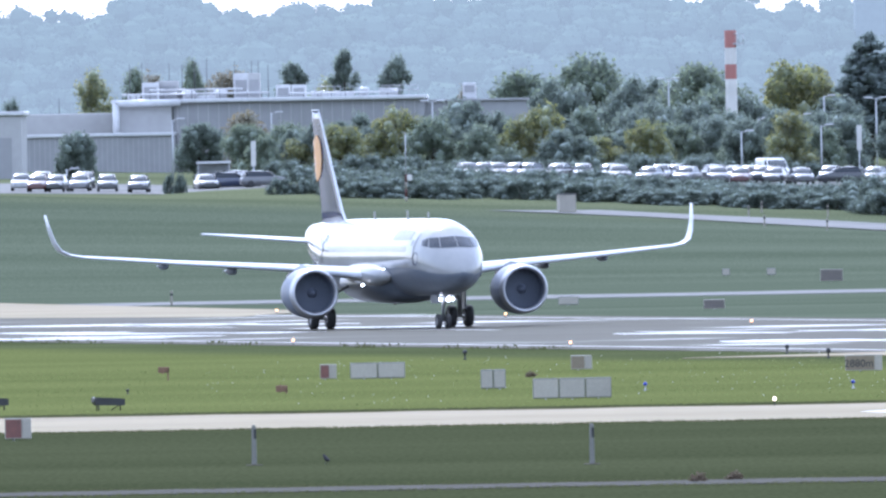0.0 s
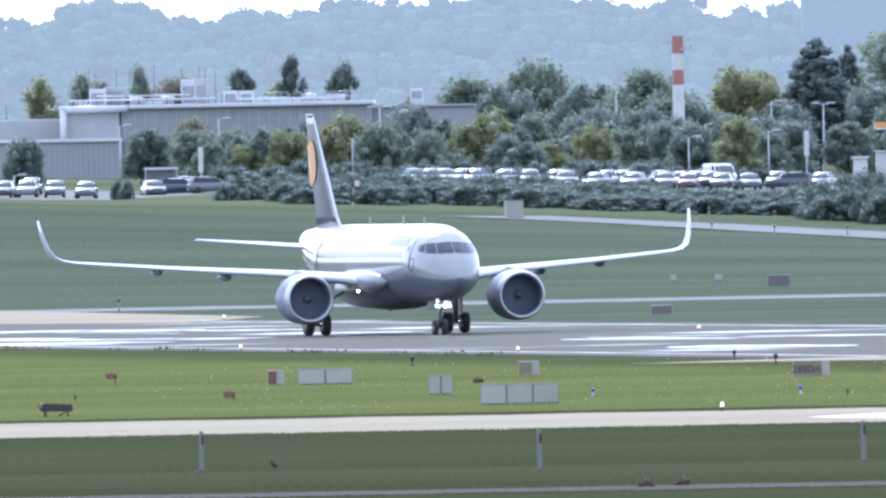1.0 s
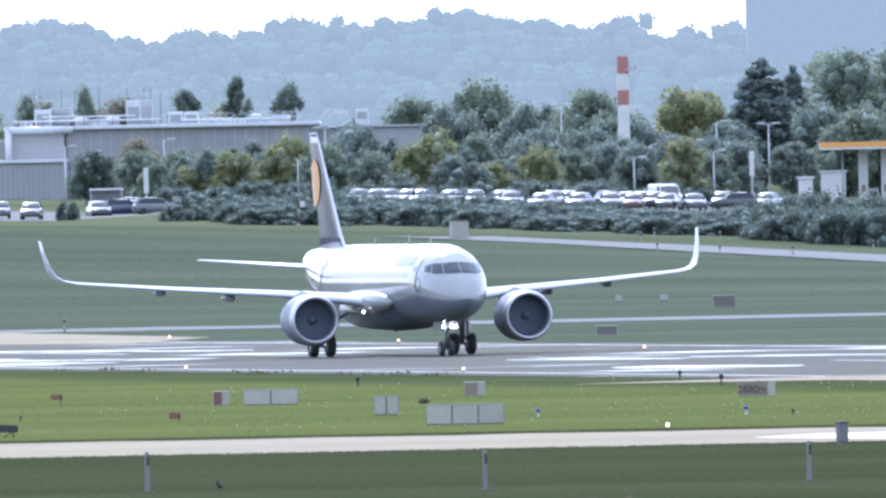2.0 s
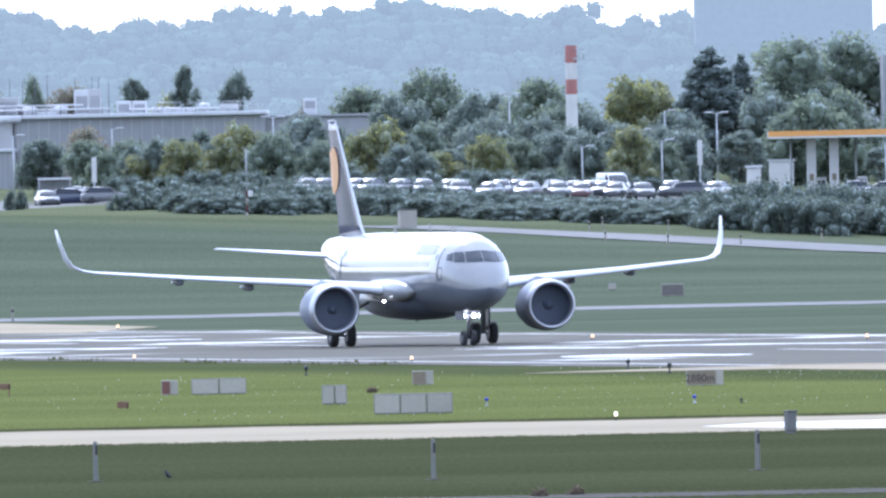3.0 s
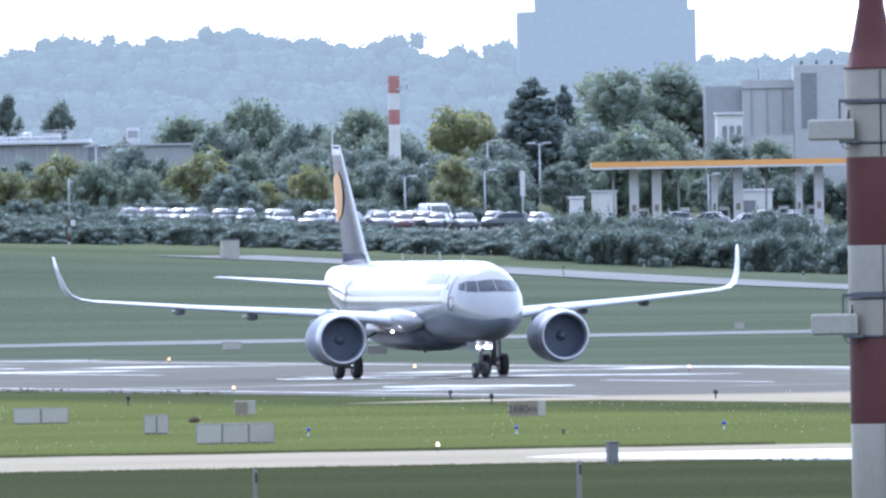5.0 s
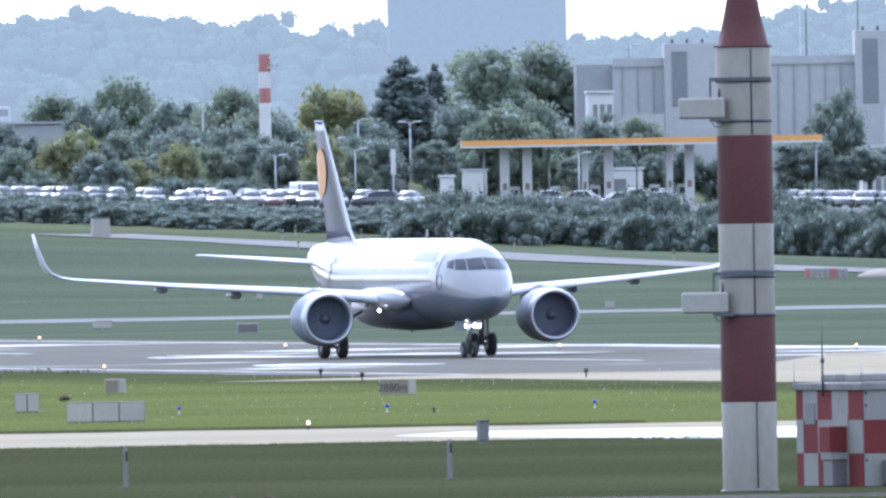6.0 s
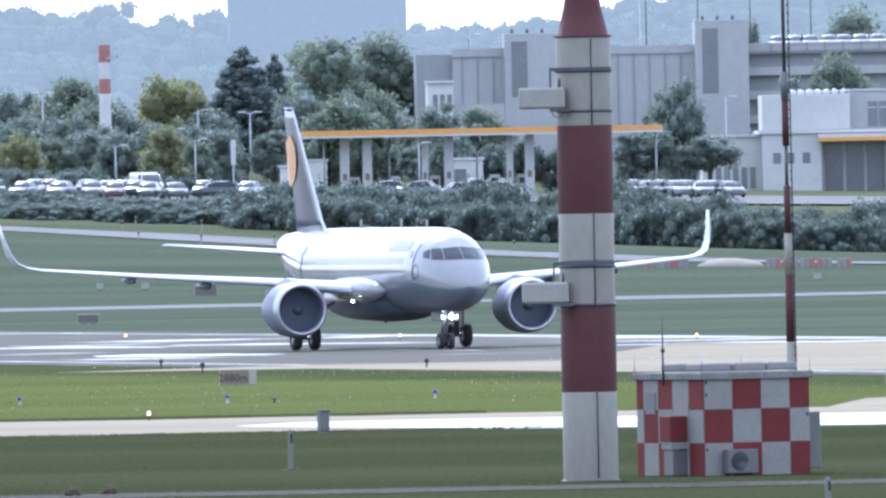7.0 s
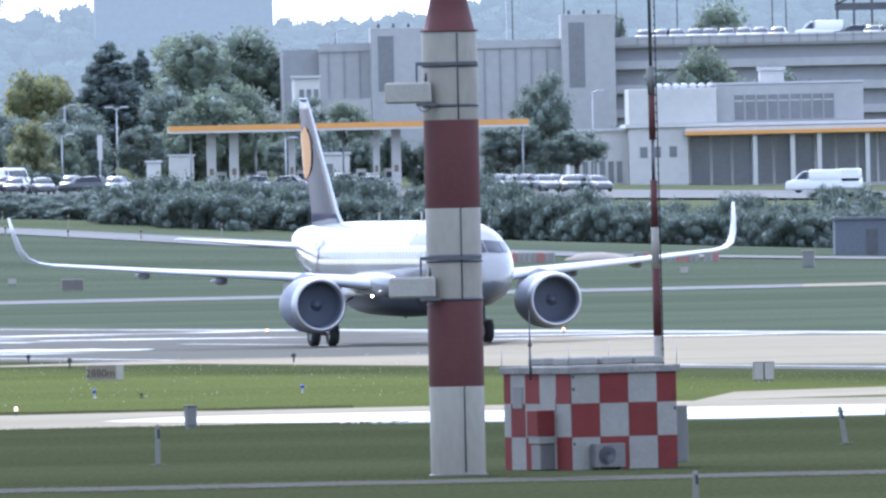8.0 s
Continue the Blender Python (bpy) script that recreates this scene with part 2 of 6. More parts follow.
# inner foliage kept pale, its gaps filled in as haze would lighten them
HAZY_MASS = {m.name: mat(m.name + "_inner", c, tuple(v * 1.12 for v in c), 0.6, 0.95, spec=0.0, sheen=0.5) for m, c in ((LEAF, (0.105, 0.128, 0.082)), (LEAFDARK, (0.1, 0.12, 0.092)), (LEAFHEDGE, (0.076, 0.093, 0.07)), (LEAFGOLD, (0.135, 0.142, 0.06)), (LEAFBROWN, (0.13, 0.11, 0.07)), (NEEDLE, (0.085, 0.103, 0.09)))}
VANWHITE = mat("van_white_paint", (0.72, 0.72, 0.7), (0.66, 0.66, 0.645), 0.5, 0.28)
FLOWER = mat("white_petals", (0.5, 0.5, 0.46), (0.42, 0.42, 0.39), 3.0, 0.8)
LETTER = mat("faint_lettering", (0.2, 0.2, 0.225), (0.27, 0.27, 0.3), 0.6, 0.4)
CARPAINTS = [paint("car_paint", c) for c in ((0.2, 0.2, 0.205), (0.018, 0.02, 0.022), (0.06, 0.062, 0.066), (0.38, 0.38, 0.375), (0.02, 0.028, 0.06), (0.1, 0.1, 0.104), (0.07, 0.016, 0.016))]
CARWORDS = ("silver", "black", "dark grey", "white", "dark blue", "grey", "dark red")
FEATHER = mat("black_feathers", (0.012, 0.012, 0.014), (0.02, 0.02, 0.024), 20.0, 0.8, spec=0.08)
FEATHERGREY = mat("wing_lining_feathers", (0.02, 0.02, 0.022), (0.032, 0.032, 0.035), 20.0, 0.8, spec=0.1)
BEAK = mat("beak", (0.05, 0.048, 0.04), (0.07, 0.065, 0.05), 20.0, 0.4)
# red lifted and dulled, distance haze painted into the colour
HAZEDRED = mat("hazed_red_paint", (0.33, 0.13, 0.11), (0.28, 0.115, 0.1), 0.6, 0.6)
# dark brown for the painted shadow at the marker posts' feet
FOOTSHADE = mat("post_foot_shade", (0.05, 0.042, 0.03), (0.07, 0.058, 0.04), 3.0, 0.95)
WEED = mat("dry_weeds", (0.14, 0.11, 0.08), (0.18, 0.14, 0.1), 2.0, 0.9, trans=0.3, spec=0.1)
DIRT = mat("heap_of_earth", (0.3, 0.26, 0.21), (0.24, 0.2, 0.16), 0.6, 0.9, bump=0.4)


# ---- mesh helpers ----
def link_mesh(name, bm, materials, parent=None):
    me = bpy.data.meshes.new(name)
    bm.to_mesh(me)
    bm.free()
    for m in materials if isinstance(materials, (list, tuple)) else [materials]:
        me.materials.append(m)
    ob = new(name, me)
    if parent is not None:
        ob.parent = parent
    return ob


def part(name, bm, material, parent, label=""):
    return tagged(link_mesh(name, bm, material, parent), label)


def thing(name, m, label, category, group="", kind=""):
    ob = new(name)
    ob.empty_display_size = 0.2
    ob.matrix_world = m
    return tagged(ob, label, category, group, kind)


def box(bm, x0, x1, y0, y1, z0, z1, bevel=0.0, mi=0):
    vs = [bm.verts.new((x, y, z)) for x in (x0, x1) for y in (y0, y1) for z in (z0, z1)]
    fs = [bm.faces.new([vs[i] for i in q]) for q in ((0, 1, 3, 2), (4, 6, 7, 5), (0, 4, 5, 1), (2, 3, 7, 6), (0, 2, 6, 4), (1, 5, 7, 3))]
    if bevel:
        es = list({e for f in fs for e in f.edges})
        r = bmesh.ops.bevel(bm, geom=es, offset=bevel, segments=1, affect="EDGES")
        fs = r["faces"] + [f for f in fs if f.is_valid]
    for f in fs:
        f.material_index = mi
    return bm


def cube(*a, bevel=0.0):
    return box(bmesh.new(), *a, bevel=bevel)


def loft(bm, rings, cap=True, smooth=True, mi=None, closed=True):
    """Skin rings of equal length; mi(i, j) may choose the material of each face."""
    vr = [[bm.verts.new(p) for p in r] for r in rings]
    n = len(vr[0])
    for i in range(len(vr) - 1):
        for j in range(n if closed else n - 1):
            f = bm.faces.new((vr[i][j], vr[i][(j + 1) % n], vr[i + 1][(j + 1) % n], vr[i + 1][j]))
            f.smooth = smooth
            if mi:
                f.material_index = mi(i, j)
    if cap:
        bm.faces.new(vr[0][::-1])
        bm.faces.new(vr[-1])
    return bm


def ring(c, u, v, r, n, r2=None):
    c, u, v = Vector(c), Vector(u), Vector(v)
    return [c + u * (r * math.cos(2 * math.pi * i / n)) + v * ((r2 or r) * math.sin(2 * math.pi * i / n)) for i in range(n)]


def tube(bm, p0, p1, r0, r1=None, n=10, smooth=True):
    p0, p1 = Vector(p0), Vector(p1)
    w = (p1 - p0).normalized()
    u = w.orthogonal().normalized()
    v = w.cross(u)
    return loft(bm, [ring(p0, u, v, r0, n), ring(p1, u, v, r1 if r1 is not None else r0, n)], smooth=smooth)


def lathe(bm, profile, n=24, axis="z", centre=(0, 0, 0), cap=True, mi=None):
    """Profile of (along, radius) about an axis."""
    ax = {"x": (Vector((1, 0, 0)), Vector((0, 1, 0)), Vector((0, 0, 1))), "y": (Vector((0, 1, 0)), Vector((0, 0, 1)), Vector((1, 0, 0))), "z": (Vector((0, 0, 1)), Vector((1, 0, 0)), Vector((0, 1, 0)))}[axis]
    c = Vector(centre)
    return loft(bm, [ring(c + ax[0] * a, ax[1], ax[2], max(r, 0.001), n) for a, r in profile], cap=cap, mi=mi)


def blob(bm, c, r, n=8, seg=5):
    c = Vector(c)
    rings = [ring(c + Vector((0, 0, -r[2] * math.cos(math.pi * (i + 0.15) / (seg + 0.3)))), (r[0] * math.sin(math.pi * (i + 0.15) / (seg + 0.3)), 0, 0), (0, r[1] * math.sin(math.pi * (i + 0.15) / (seg + 0.3)), 0), 1, n) for i in range(seg + 1)]
    return loft(bm, rings)


# ---- ground: flat airfield, rising gently beyond the runway ----
NEAR_EDGE, FAR_EDGE = -30.5, 27.0


def ground_z(x, y):
    x = max(-160.0, min(160.0, x))
    low = max(0.0, min(1.0, (-22.0 - x) / 14.0))
    knots = ((1620.0, 0.0), (1950.0, 4.4 - 0.046 * x), (2030.0, 6.5 - 0.024 * x - low), (2100.0, 7.0 - 0.026 * x - low), (2600.0, 9.0 - 0.02 * x), (6000.0, 14.0))
    if y <= knots[0][0]:
        return 0.0
    for (y0, z0), (y1, z1) in zip(knots, knots[1:]):
        if y <= y1:
            k = (y - y0) / (y1 - y0)
            if y0 == 1620.0:
                k = k * k * (2 - k)
            return z0 + (z1 - z0) * k
    return knots[-1][1]


def make_ground():
    ys = [-4000, -1500, -300, 0, 300, 600, 900, 1200, 1400] + list(range(1500, 2160, 25)) + [2200, 2300, 2450, 2600, 3000, 4000, 5200]
    xs = [-3000, -1200, -500, -300, -200] + list(range(-160, 161, 20)) + [200, 300, 500, 1200, 3000]
    bm = bmesh.new()
    g = [[bm.verts.new((x, y, ground_z(x, y))) for x in xs] for y in ys]
    for i in range(len(ys) - 1):
        for j in range(len(xs) - 1):
            bm.faces.new((g[i][j], g[i][j + 1], g[i + 1][j + 1], g[i + 1][j])).smooth = True
    tagged(link_mesh("ground", bm, GRASS), "airfield grass, shade painted in near the path, sunlit yellow-green before the runway", "grass", kind="structure")


def sheet(name, pts, z, material, label, category, step=None):
    """A flat paved slab with a small thickness, its outline given in plan."""
    bm = bmesh.new()
    top = [bm.verts.new((x, y, ground_z(x, y) + z)) for x, y in pts]
    low = [bm.verts.new((x, y, ground_z(x, y) - 0.3)) for x, y in pts]
    bm.faces.new(top)
    n = len(pts)
    for i in range(n):
        bm.faces.new((top[i], low[i], low[(i + 1) % n], top[(i + 1) % n]))
    bmesh.ops.recalc_face_normals(bm, faces=bm.faces)
    return tagged(link_mesh(name, bm, material), label, category, kind="structure")


def along(s, q):
    p = START + WAY * s + ACROSS * q
    return p.x, p.y


def ribbon(name, pts, wide, z, material, label, category):
    """A road that follows the ground through plan points (x, y)."""
    bm = bmesh.new()
    rows = []
    for i, p in enumerate(pts):
        a, b = Vector(pts[max(i - 1, 0)]), Vector(pts[min(i + 1, len(pts) - 1)])
        t = (b - a).normalized()
        nrm = Vector((-t.y, t.x))
        c = Vector(p)
        rows.append([bm.verts.new((c + nrm * w).to_3d() + Vector((0, 0, ground_z(*(c + nrm * w)) + z))) for w in (-wide / 2, -wide / 6, wide / 6, wide / 2)])
    for r0, r1 in zip(rows, rows[1:]):
        for j in range(3):
            bm.faces.new((r0[j], r0[j + 1], r1[j + 1], r1[j]))
    bmesh.ops.recalc_face_normals(bm, faces=bm.faces)
    if sum(f.normal.z for f in bm.faces) < 0:
        bmesh.ops.reverse_faces(bm, faces=bm.faces)
    return tagged(link_mesh(name, bm, material), label, category, kind="structure")


def rough_edge(y0, amp, x0=-90, x1=90, step=2.5, slope=0.0):
    rnd = random.Random(int(y0))
    return [(x, y0 + slope * x + rnd.uniform(-amp, amp)) for x in np.arange(x0, x1 + 0.1, step)]


# damp smooth patches of the runway: centre in plan, half length and half width
DAMP = ((-29.5, 1254, 5.5, 5), (-26.5, 1262, 5.5, 4), (-24.5, 1281, 8, 5), (-21.5, 1273, 4, 3.5), (-24.5, 1349, 3.5, 6), (-18.5, 1336, 3.5, 4), (3.2, 1213, 4.2, 4.5), (8.6, 1150, 4.6, 7), (15.0, 1208, 7, 3.5), (-31.0, 1300, 4, 5), (-13.0, 1300, 4, 4))


def damp_patch(x, y, a, b, rnd):
    pts = []
    for i in range(40):
        t = 2 * math.pi * i / 40
        k = 1 + 0.22 * math.sin(3 * t + x) + 0.16 * math.sin(7 * t + y) + rnd.uniform(-0.12, 0.12)
        u, v = a * math.cos(t) * (0.8 + 0.2 * k), b * math.sin(t) * k
        pts.append((x + u, y + v - 1.2 * u))
    sheet("damp_patch", pts, 0.034, DAMPFILM, "smooth damp patch shining on the runway asphalt", "runway")


def make_pavements():
    sheet("runway", [along(-340, NEAR_EDGE), along(600, NEAR_EDGE), along(600, FAR_EDGE), along(-340, FAR_EDGE)], 0.03, ASPHALT, "grey asphalt runway with worn glossy streaks", "runway")
    for q in (NEAR_EDGE + 4.2, FAR_EDGE - 4.2):
        sheet("runway_side_line", [along(-340, q - 0.3), along(600, q - 0.3), along(600, q + 0.3), along(-340, q + 0.3)], 0.036, LINEWHITE, "worn white painted runway side line", "marking")
    rnd = random.Random(31)
    for p in DAMP:
        damp_patch(*p, rnd)
    sheet("runway_shoulder", [along(-60, FAR_EDGE - 3.4), along(400, FAR_EDGE - 2.2), along(400, FAR_EDGE - 0.2), along(-60, FAR_EDGE - 0.2)], 0.033, SHOULDER, "pale smooth shoulder along the far runway edge", "runway")
    for s in range(-300, 500, 60):
        sheet("runway_centre_dash", [along(s, -1.95), along(s + 30, -1.95), along(s + 30, -1.35), along(s, -1.35)], 0.036, LINEWHITE, "worn white painted centre line dash", "marking")
    sheet("taxiway_near", rough_edge(812, 1.6, slope=-0.05) + rough_edge(859, 1.2, slope=-0.08)[::-1], 0.03, CONCRETE, "pale concrete taxiway bright in the low sun", "taxiway")
    sheet("taxiway_strip", [(7.84, 830.4), (16.39, 809.2), (28.58, 798.4), (33.68, 800.4), (34.93, 829.9), (29.83, 833.2), (17.01, 839.4), (10.28, 838.3)], 0.036, SMOOTH, "smooth fresh concrete strip shining white", "taxiway")
    sheet("taxiway_branch", [(29.10, 854.9), (36.36, 863.6), (43.39, 869.0), (44.62, 893.4), (37.55, 891.8), (31.71, 885.3)], 0.03, CONCRETE, "pale concrete branch of the taxiway", "taxiway")
    sheet("taxiway_far", rough_edge(1536, 4, -120, 120, 6) + rough_edge(1572, 4, -120, 120, 6)[::-1], 0.034, ROADGREY, "pale thin taxiway beyond the runway", "taxiway")
    sheet("taxiway_slab", [(59.6, 1541.0), (110.0, 1541.0), (110.0, 1569.0), (61.0, 1569.0)], 0.04, CONCRETE, "paler concrete stretch of the far taxiway", "taxiway")
    sheet("runway_exit", [(-48.72, 1460.2), (-23.14, 1409.0), (-19.08, 1453.9), (-29.18, 1516.6), (-55.24, 1656.2)], 0.04, CONCRETE, "pale exit pavement joining the runway", "taxiway")
    sheet("runway_end_slab", [(2.23, 1064.4), (13.68, 1058.7), (25.83, 1013.3), (35.79, 998.5), (54.70, 959.4), (62.94, 1103.2), (41.19, 1148.4), (32.53, 1167.4), (28.16, 1114.3), (24.78, 1075.3), (13.96, 1079.6)], 0.042, CONCRETE, "pale cream concrete slab at the runway end", "runway")
    sheet("path", rough_edge(656, 0.7, slope=-0.02) + rough_edge(665, 0.7, slope=-0.02)[::-1], 0.02, PATH, "narrow pale gravel path in the grass", "path")
    ribbon("perimeter_road", [(-7.10, 1950.0), (-0.68, 1945.0), (8.43, 1935.0), (20.36, 1910.0), (34.56, 1875.0), (50.05, 1845.0), (53.00, 1835.0), (76.67, 1815.0), (89.59, 1790.0)], 15, 0.05, ROADGREY, "pale perimeter road curving below the hedge", "road")


make_ground()
make_pavements()


# ---- the airliner ----
STATIONS = ((17.72, 3.02, 0.03, 0.03), (17.6, 3.03, 0.3, 0.29), (17.3, 3.07, 0.62, 0.6), (16.8, 3.17, 0.98, 0.95), (16.2, 3.3, 1.28, 1.25), (15.5, 3.44, 1.54, 1.53), (14.7, 3.6, 1.73, 1.8), (13.7, 3.72, 1.88, 1.98), (12.5, 3.79, 1.955, 2.06), (11, 3.8, 1.975, 2.07), (4, 3.8, 1.975, 2.07), (-7, 3.8, 1.975, 2.07), (-9, 3.87, 1.93, 1.98), (-12, 4.14, 1.66, 1.66), (-15, 4.5, 1.2, 1.25), (-18, 4.86, 0.66, 0.75), (-19.4, 5.0, 0.3, 0.36), (-19.87, 5.03, 0.1, 0.12))


def station(x):
    for a, b in zip(STATIONS, STATIONS[1:]):
        if b[0] <= x <= a[0]:
            k = (a[0] - x) / (a[0] - b[0])
            return tuple(a[i] + (b[i] - a[i]) * k for i in (1, 2, 3))
    return STATIONS[-1][1:]


def skin_x(y, z):
    """How far forward the nose reaches at (y, z)."""
    lo, hi = 8.0, 17.7
    for _ in range(40):
        m = (lo + hi) / 2
        c, w, h = station(m)
        if (y / w) ** 2 + ((z - c) / h) ** 2 < 1:
            lo = m
        else:
            hi = m
    return lo


def skin_side(x, z, side):
    c, w, h = station(x)
    return side * w * math.sqrt(max(0.0, 1 - ((z - c) / h) ** 2))


def nose_patch(corners, name, material, parent, out=0.02, n=6):
    """A patch that lies on the nose, its four corners given as (y, z)."""
    bm = bmesh.new()
    g = []
    for i in range(n + 1):
        row = []
        for j in range(n + 1):
            a, b = i / n, j / n
            p = [corners[0][k] * (1 - a) * (1 - b) + corners[1][k] * a * (1 - b) + corners[2][k] * a * b + corners[3][k] * (1 - a) * b for k in (0, 1)]
            row.append(bm.verts.new((skin_x(*p) + out, p[0] * (1 + out * 0.3), p[1] + out * 0.5)))
        g.append(row)
    for i in range(n):
        for j in range(n):
            bm.faces.new((g[i][j], g[i + 1][j], g[i + 1][j + 1], g[i][j + 1])).smooth = True
    return part(name, bm, material, parent)


def side_patch(x0, x1, z0, z1, side, name, material, parent, out=0.012, nx=4, nz=4, label=""):
    bm = bmesh.new()
    g = [[bm.verts.new((x0 + (x1 - x0) * i / nx, skin_side(x0 + (x1 - x0) * i / nx, z0 + (z1 - z0) * j / nz, side) + side * out, z0 + (z1 - z0) * j / nz)) for j in range(nz + 1)] for i in range(nx + 1)]
    for i in range(nx):
        for j in range(nz):
            q = (g[i][j], g[i + 1][j], g[i + 1][j + 1], g[i][j + 1])
            bm.faces.new(q if side < 0 else q[::-1]).smooth = True
    return part(name, bm, material, parent, label)


def airfoil(le, chord, thick, up, n=9):
    """A closed section behind the leading edge le; up is the direction of its thickness."""
    le, up = Vector(le), Vector(up).normalized()
    pts = []
    for i in range(2 * n):
        a = math.pi * i / n
        c = (1 - math.cos(a)) / 2
        t = thick * chord * 2.6 * (0.2969 * math.sqrt(c) - 0.126 * c - 0.3516 * c * c + 0.2843 * c ** 3 - 0.1036 * c ** 4) * 2
        s = 1 if i <= n else -0.75
        pts.append(le + Vector((-chord * c, 0, 0)) + up * (t * s + (0.02 * chord * math.sin(math.pi * c))))
    return pts


def surface(sections, side, name, material, parent, label="", root_up=None):
    """A wing-like surface from (y, z, leading x, chord, thickness)."""
    bm = bmesh.new()
    rings = []
    for i, (y, z, x, c, t) in enumerate(sections):
        a, b = sections[max(i - 1, 0)], sections[min(i + 1, len(sections) - 1)]
        span = Vector((0, b[0] - a[0], b[1] - a[1])).normalized()
        rings.append([Vector((p.x, p.y * side, p.z)) for p in airfoil((x, y, z), c, t, (0, -span.z, span.y))])
    loft(bm, rings)
    bmesh.ops.recalc_face_normals(bm, faces=bm.faces)
    return part(name, bm, material, parent, label)


def wheel(parent, name, x, y, r, w):
    hub = new(name)
    hub.parent = parent
    hub.matrix_basis = pose(x, y, r)
    bm = lathe(bmesh.new(), [(-w / 2, r * 0.55), (-w / 2, r * 0.9), (-w * 0.3, r), (w * 0.3, r), (w / 2, r * 0.9), (w / 2, r * 0.55)], 28, "y", cap=False)
    part("tyre", bm, RUBBER, hub)
    bm = lathe(bmesh.new(), [(-w * 0.4, r * 0.12), (-w * 0.3, r * 0.5), (-w * 0.45, r * 0.56), (w * 0.45, r * 0.56), (w * 0.3, r * 0.5), (w * 0.4, r * 0.12)], 20, "y")
    for i in range(6):
        a = math.pi * i / 3
        tube(bm, (r * 0.34 * math.cos(a), -w * 0.42, r * 0.34 * math.sin(a)), (r * 0.34 * math.cos(a), w * 0.42, r * 0.34 * math.sin(a)), r * 0.05, n=6)
    part("rim", bm, STEEL, hub)
    return hub


WHEELS, FANS = [], []


def make_airliner():
    plane = thing("airliner", pose(0, 0, 0), "white twin-engine jet airliner with grey belly and navy fin", "airliner")
    n = 48
    bm = bmesh.new()
    fine = []
    for a, b in zip(STATIONS, STATIONS[1:]):
        k = 3 if a[0] > 10 or a[0] < -6 else 4
        fine += [a[0] + (b[0] - a[0]) * i / k for i in range(k)]
    rings = [ring((x, 0, station(x)[0]), (0, 1, 0), (0, 0, 1), station(x)[1], n, station(x)[2]) for x in fine + [-19.87]]
    low = lambda i, j: 1 if math.sin(2 * math.pi * (j + 0.5) / n) < -0.27 else 0
    loft(bm, rings, mi=low)
    part("fuselage", bm, [WHITE, BELLY], plane)
    bm = bmesh.new()
    loft(bm, [ring((x, 0, z), (0, 1, 0), (0, 0, 1), w, 28, h) for x, z, w, h in ((7.4, 2.6, 1.2, 0.6), (6.4, 2.5, 1.85, 0.95), (5.0, 2.45, 2.2, 1.1), (2, 2.42, 2.3, 1.12), (-2.5, 2.45, 2.25, 1.08), (-4.6, 2.55, 1.7, 0.95), (-6.4, 2.7, 0.9, 0.7))])
    part("belly_fairing", bm, BELLY, plane)
    for side in (-1, 1):
        bm = bmesh.new()
        loft(bm, [ring((x, side * y, z), (0, 1, 0), (0, 0, 1), r, 16, r * 0.9) for x, y, z, r in ((8.0, 1.75, 2.85, 0.05), (7.2, 1.85, 2.85, 0.4), (6.2, 1.95, 2.85, 0.62), (4.5, 2.05, 2.9, 0.68), (1.0, 2.05, 2.95, 0.6), (-2.5, 1.9, 3.0, 0.3), (-4.0, 1.8, 3.0, 0.05))])
        part("root_fairing", bm, WHITE, plane, "white wing root fairing")
    # cockpit glass
    for side in (-1, 1):
        nose_patch([(side * 0.025, 4.34), (side * 0.84, 4.31), (side * 0.76, 4.86), (side * 0.025, 4.92)], "windshield", GLASS, plane)
        nose_patch([(side * 0.885, 4.31), (side * 1.33, 4.33), (side * 1.19, 4.84), (side * 0.8, 4.86)], "cockpit_window", GLASS, plane)
        nose_patch([(side * 1.37, 4.36), (side * 1.56, 4.44), (side * 1.46, 4.72), (side * 1.23, 4.83)], "cockpit_window", GLASS, plane)
        bar = side_patch(8.6, 12.6, 4.75, 5.2, side, "lettering_bar", LETTER, plane, 0.012, label="pale grey airline lettering shown as plain bars")
        for i in range(8):
            side_patch(8.6 + i * 0.5, 8.9 + i * 0.5, 5.21, 5.35 if i in (0, 2, 4) else 5.24, side, "lettering_stem", LETTER, plane, 0.012)
        side_patch(-9.6, -7.4, 4.65, 4.95, side, "lettering_bar", LETTER, plane, 0.012)
        for x0 in (12.9, -8.9):
            side_patch(x0, x0 + 0.82, 3.35, 5.1, side, "door", WHITE, plane, 0.03, 4, 8)
            side_patch(x0 + 0.3, x0 + 0.52, 4.45, 4.75, side, "door_window", GLASS, plane, 0.04)
        for i in range(38):
            x = 11.9 - i * 0.535
            if not -8.2 < x < 12:
                continue
            side_patch(x, x + 0.24, 4.1, 4.43, side, "cabin_window", GLASS, plane, 0.008, 1, 2)
        # roundel on the nose
        bm = bmesh.new()
        c = Vector((14.1, 0, 3.75))
        pr = []
        for r0 in (0.3, 0.36):
            pr.append([Vector((c.x + r0 * math.cos(a), skin_side(c.x + r0 * math.cos(a), c.z + r0 * math.sin(a), side) + side * 0.015, c.z + r0 * math.sin(a))) for a in np.linspace(0, 2 * math.pi, 20, endpoint=False)])
        loft(bm, pr, cap=False)
        part("roundel", bm, NAVY, plane)
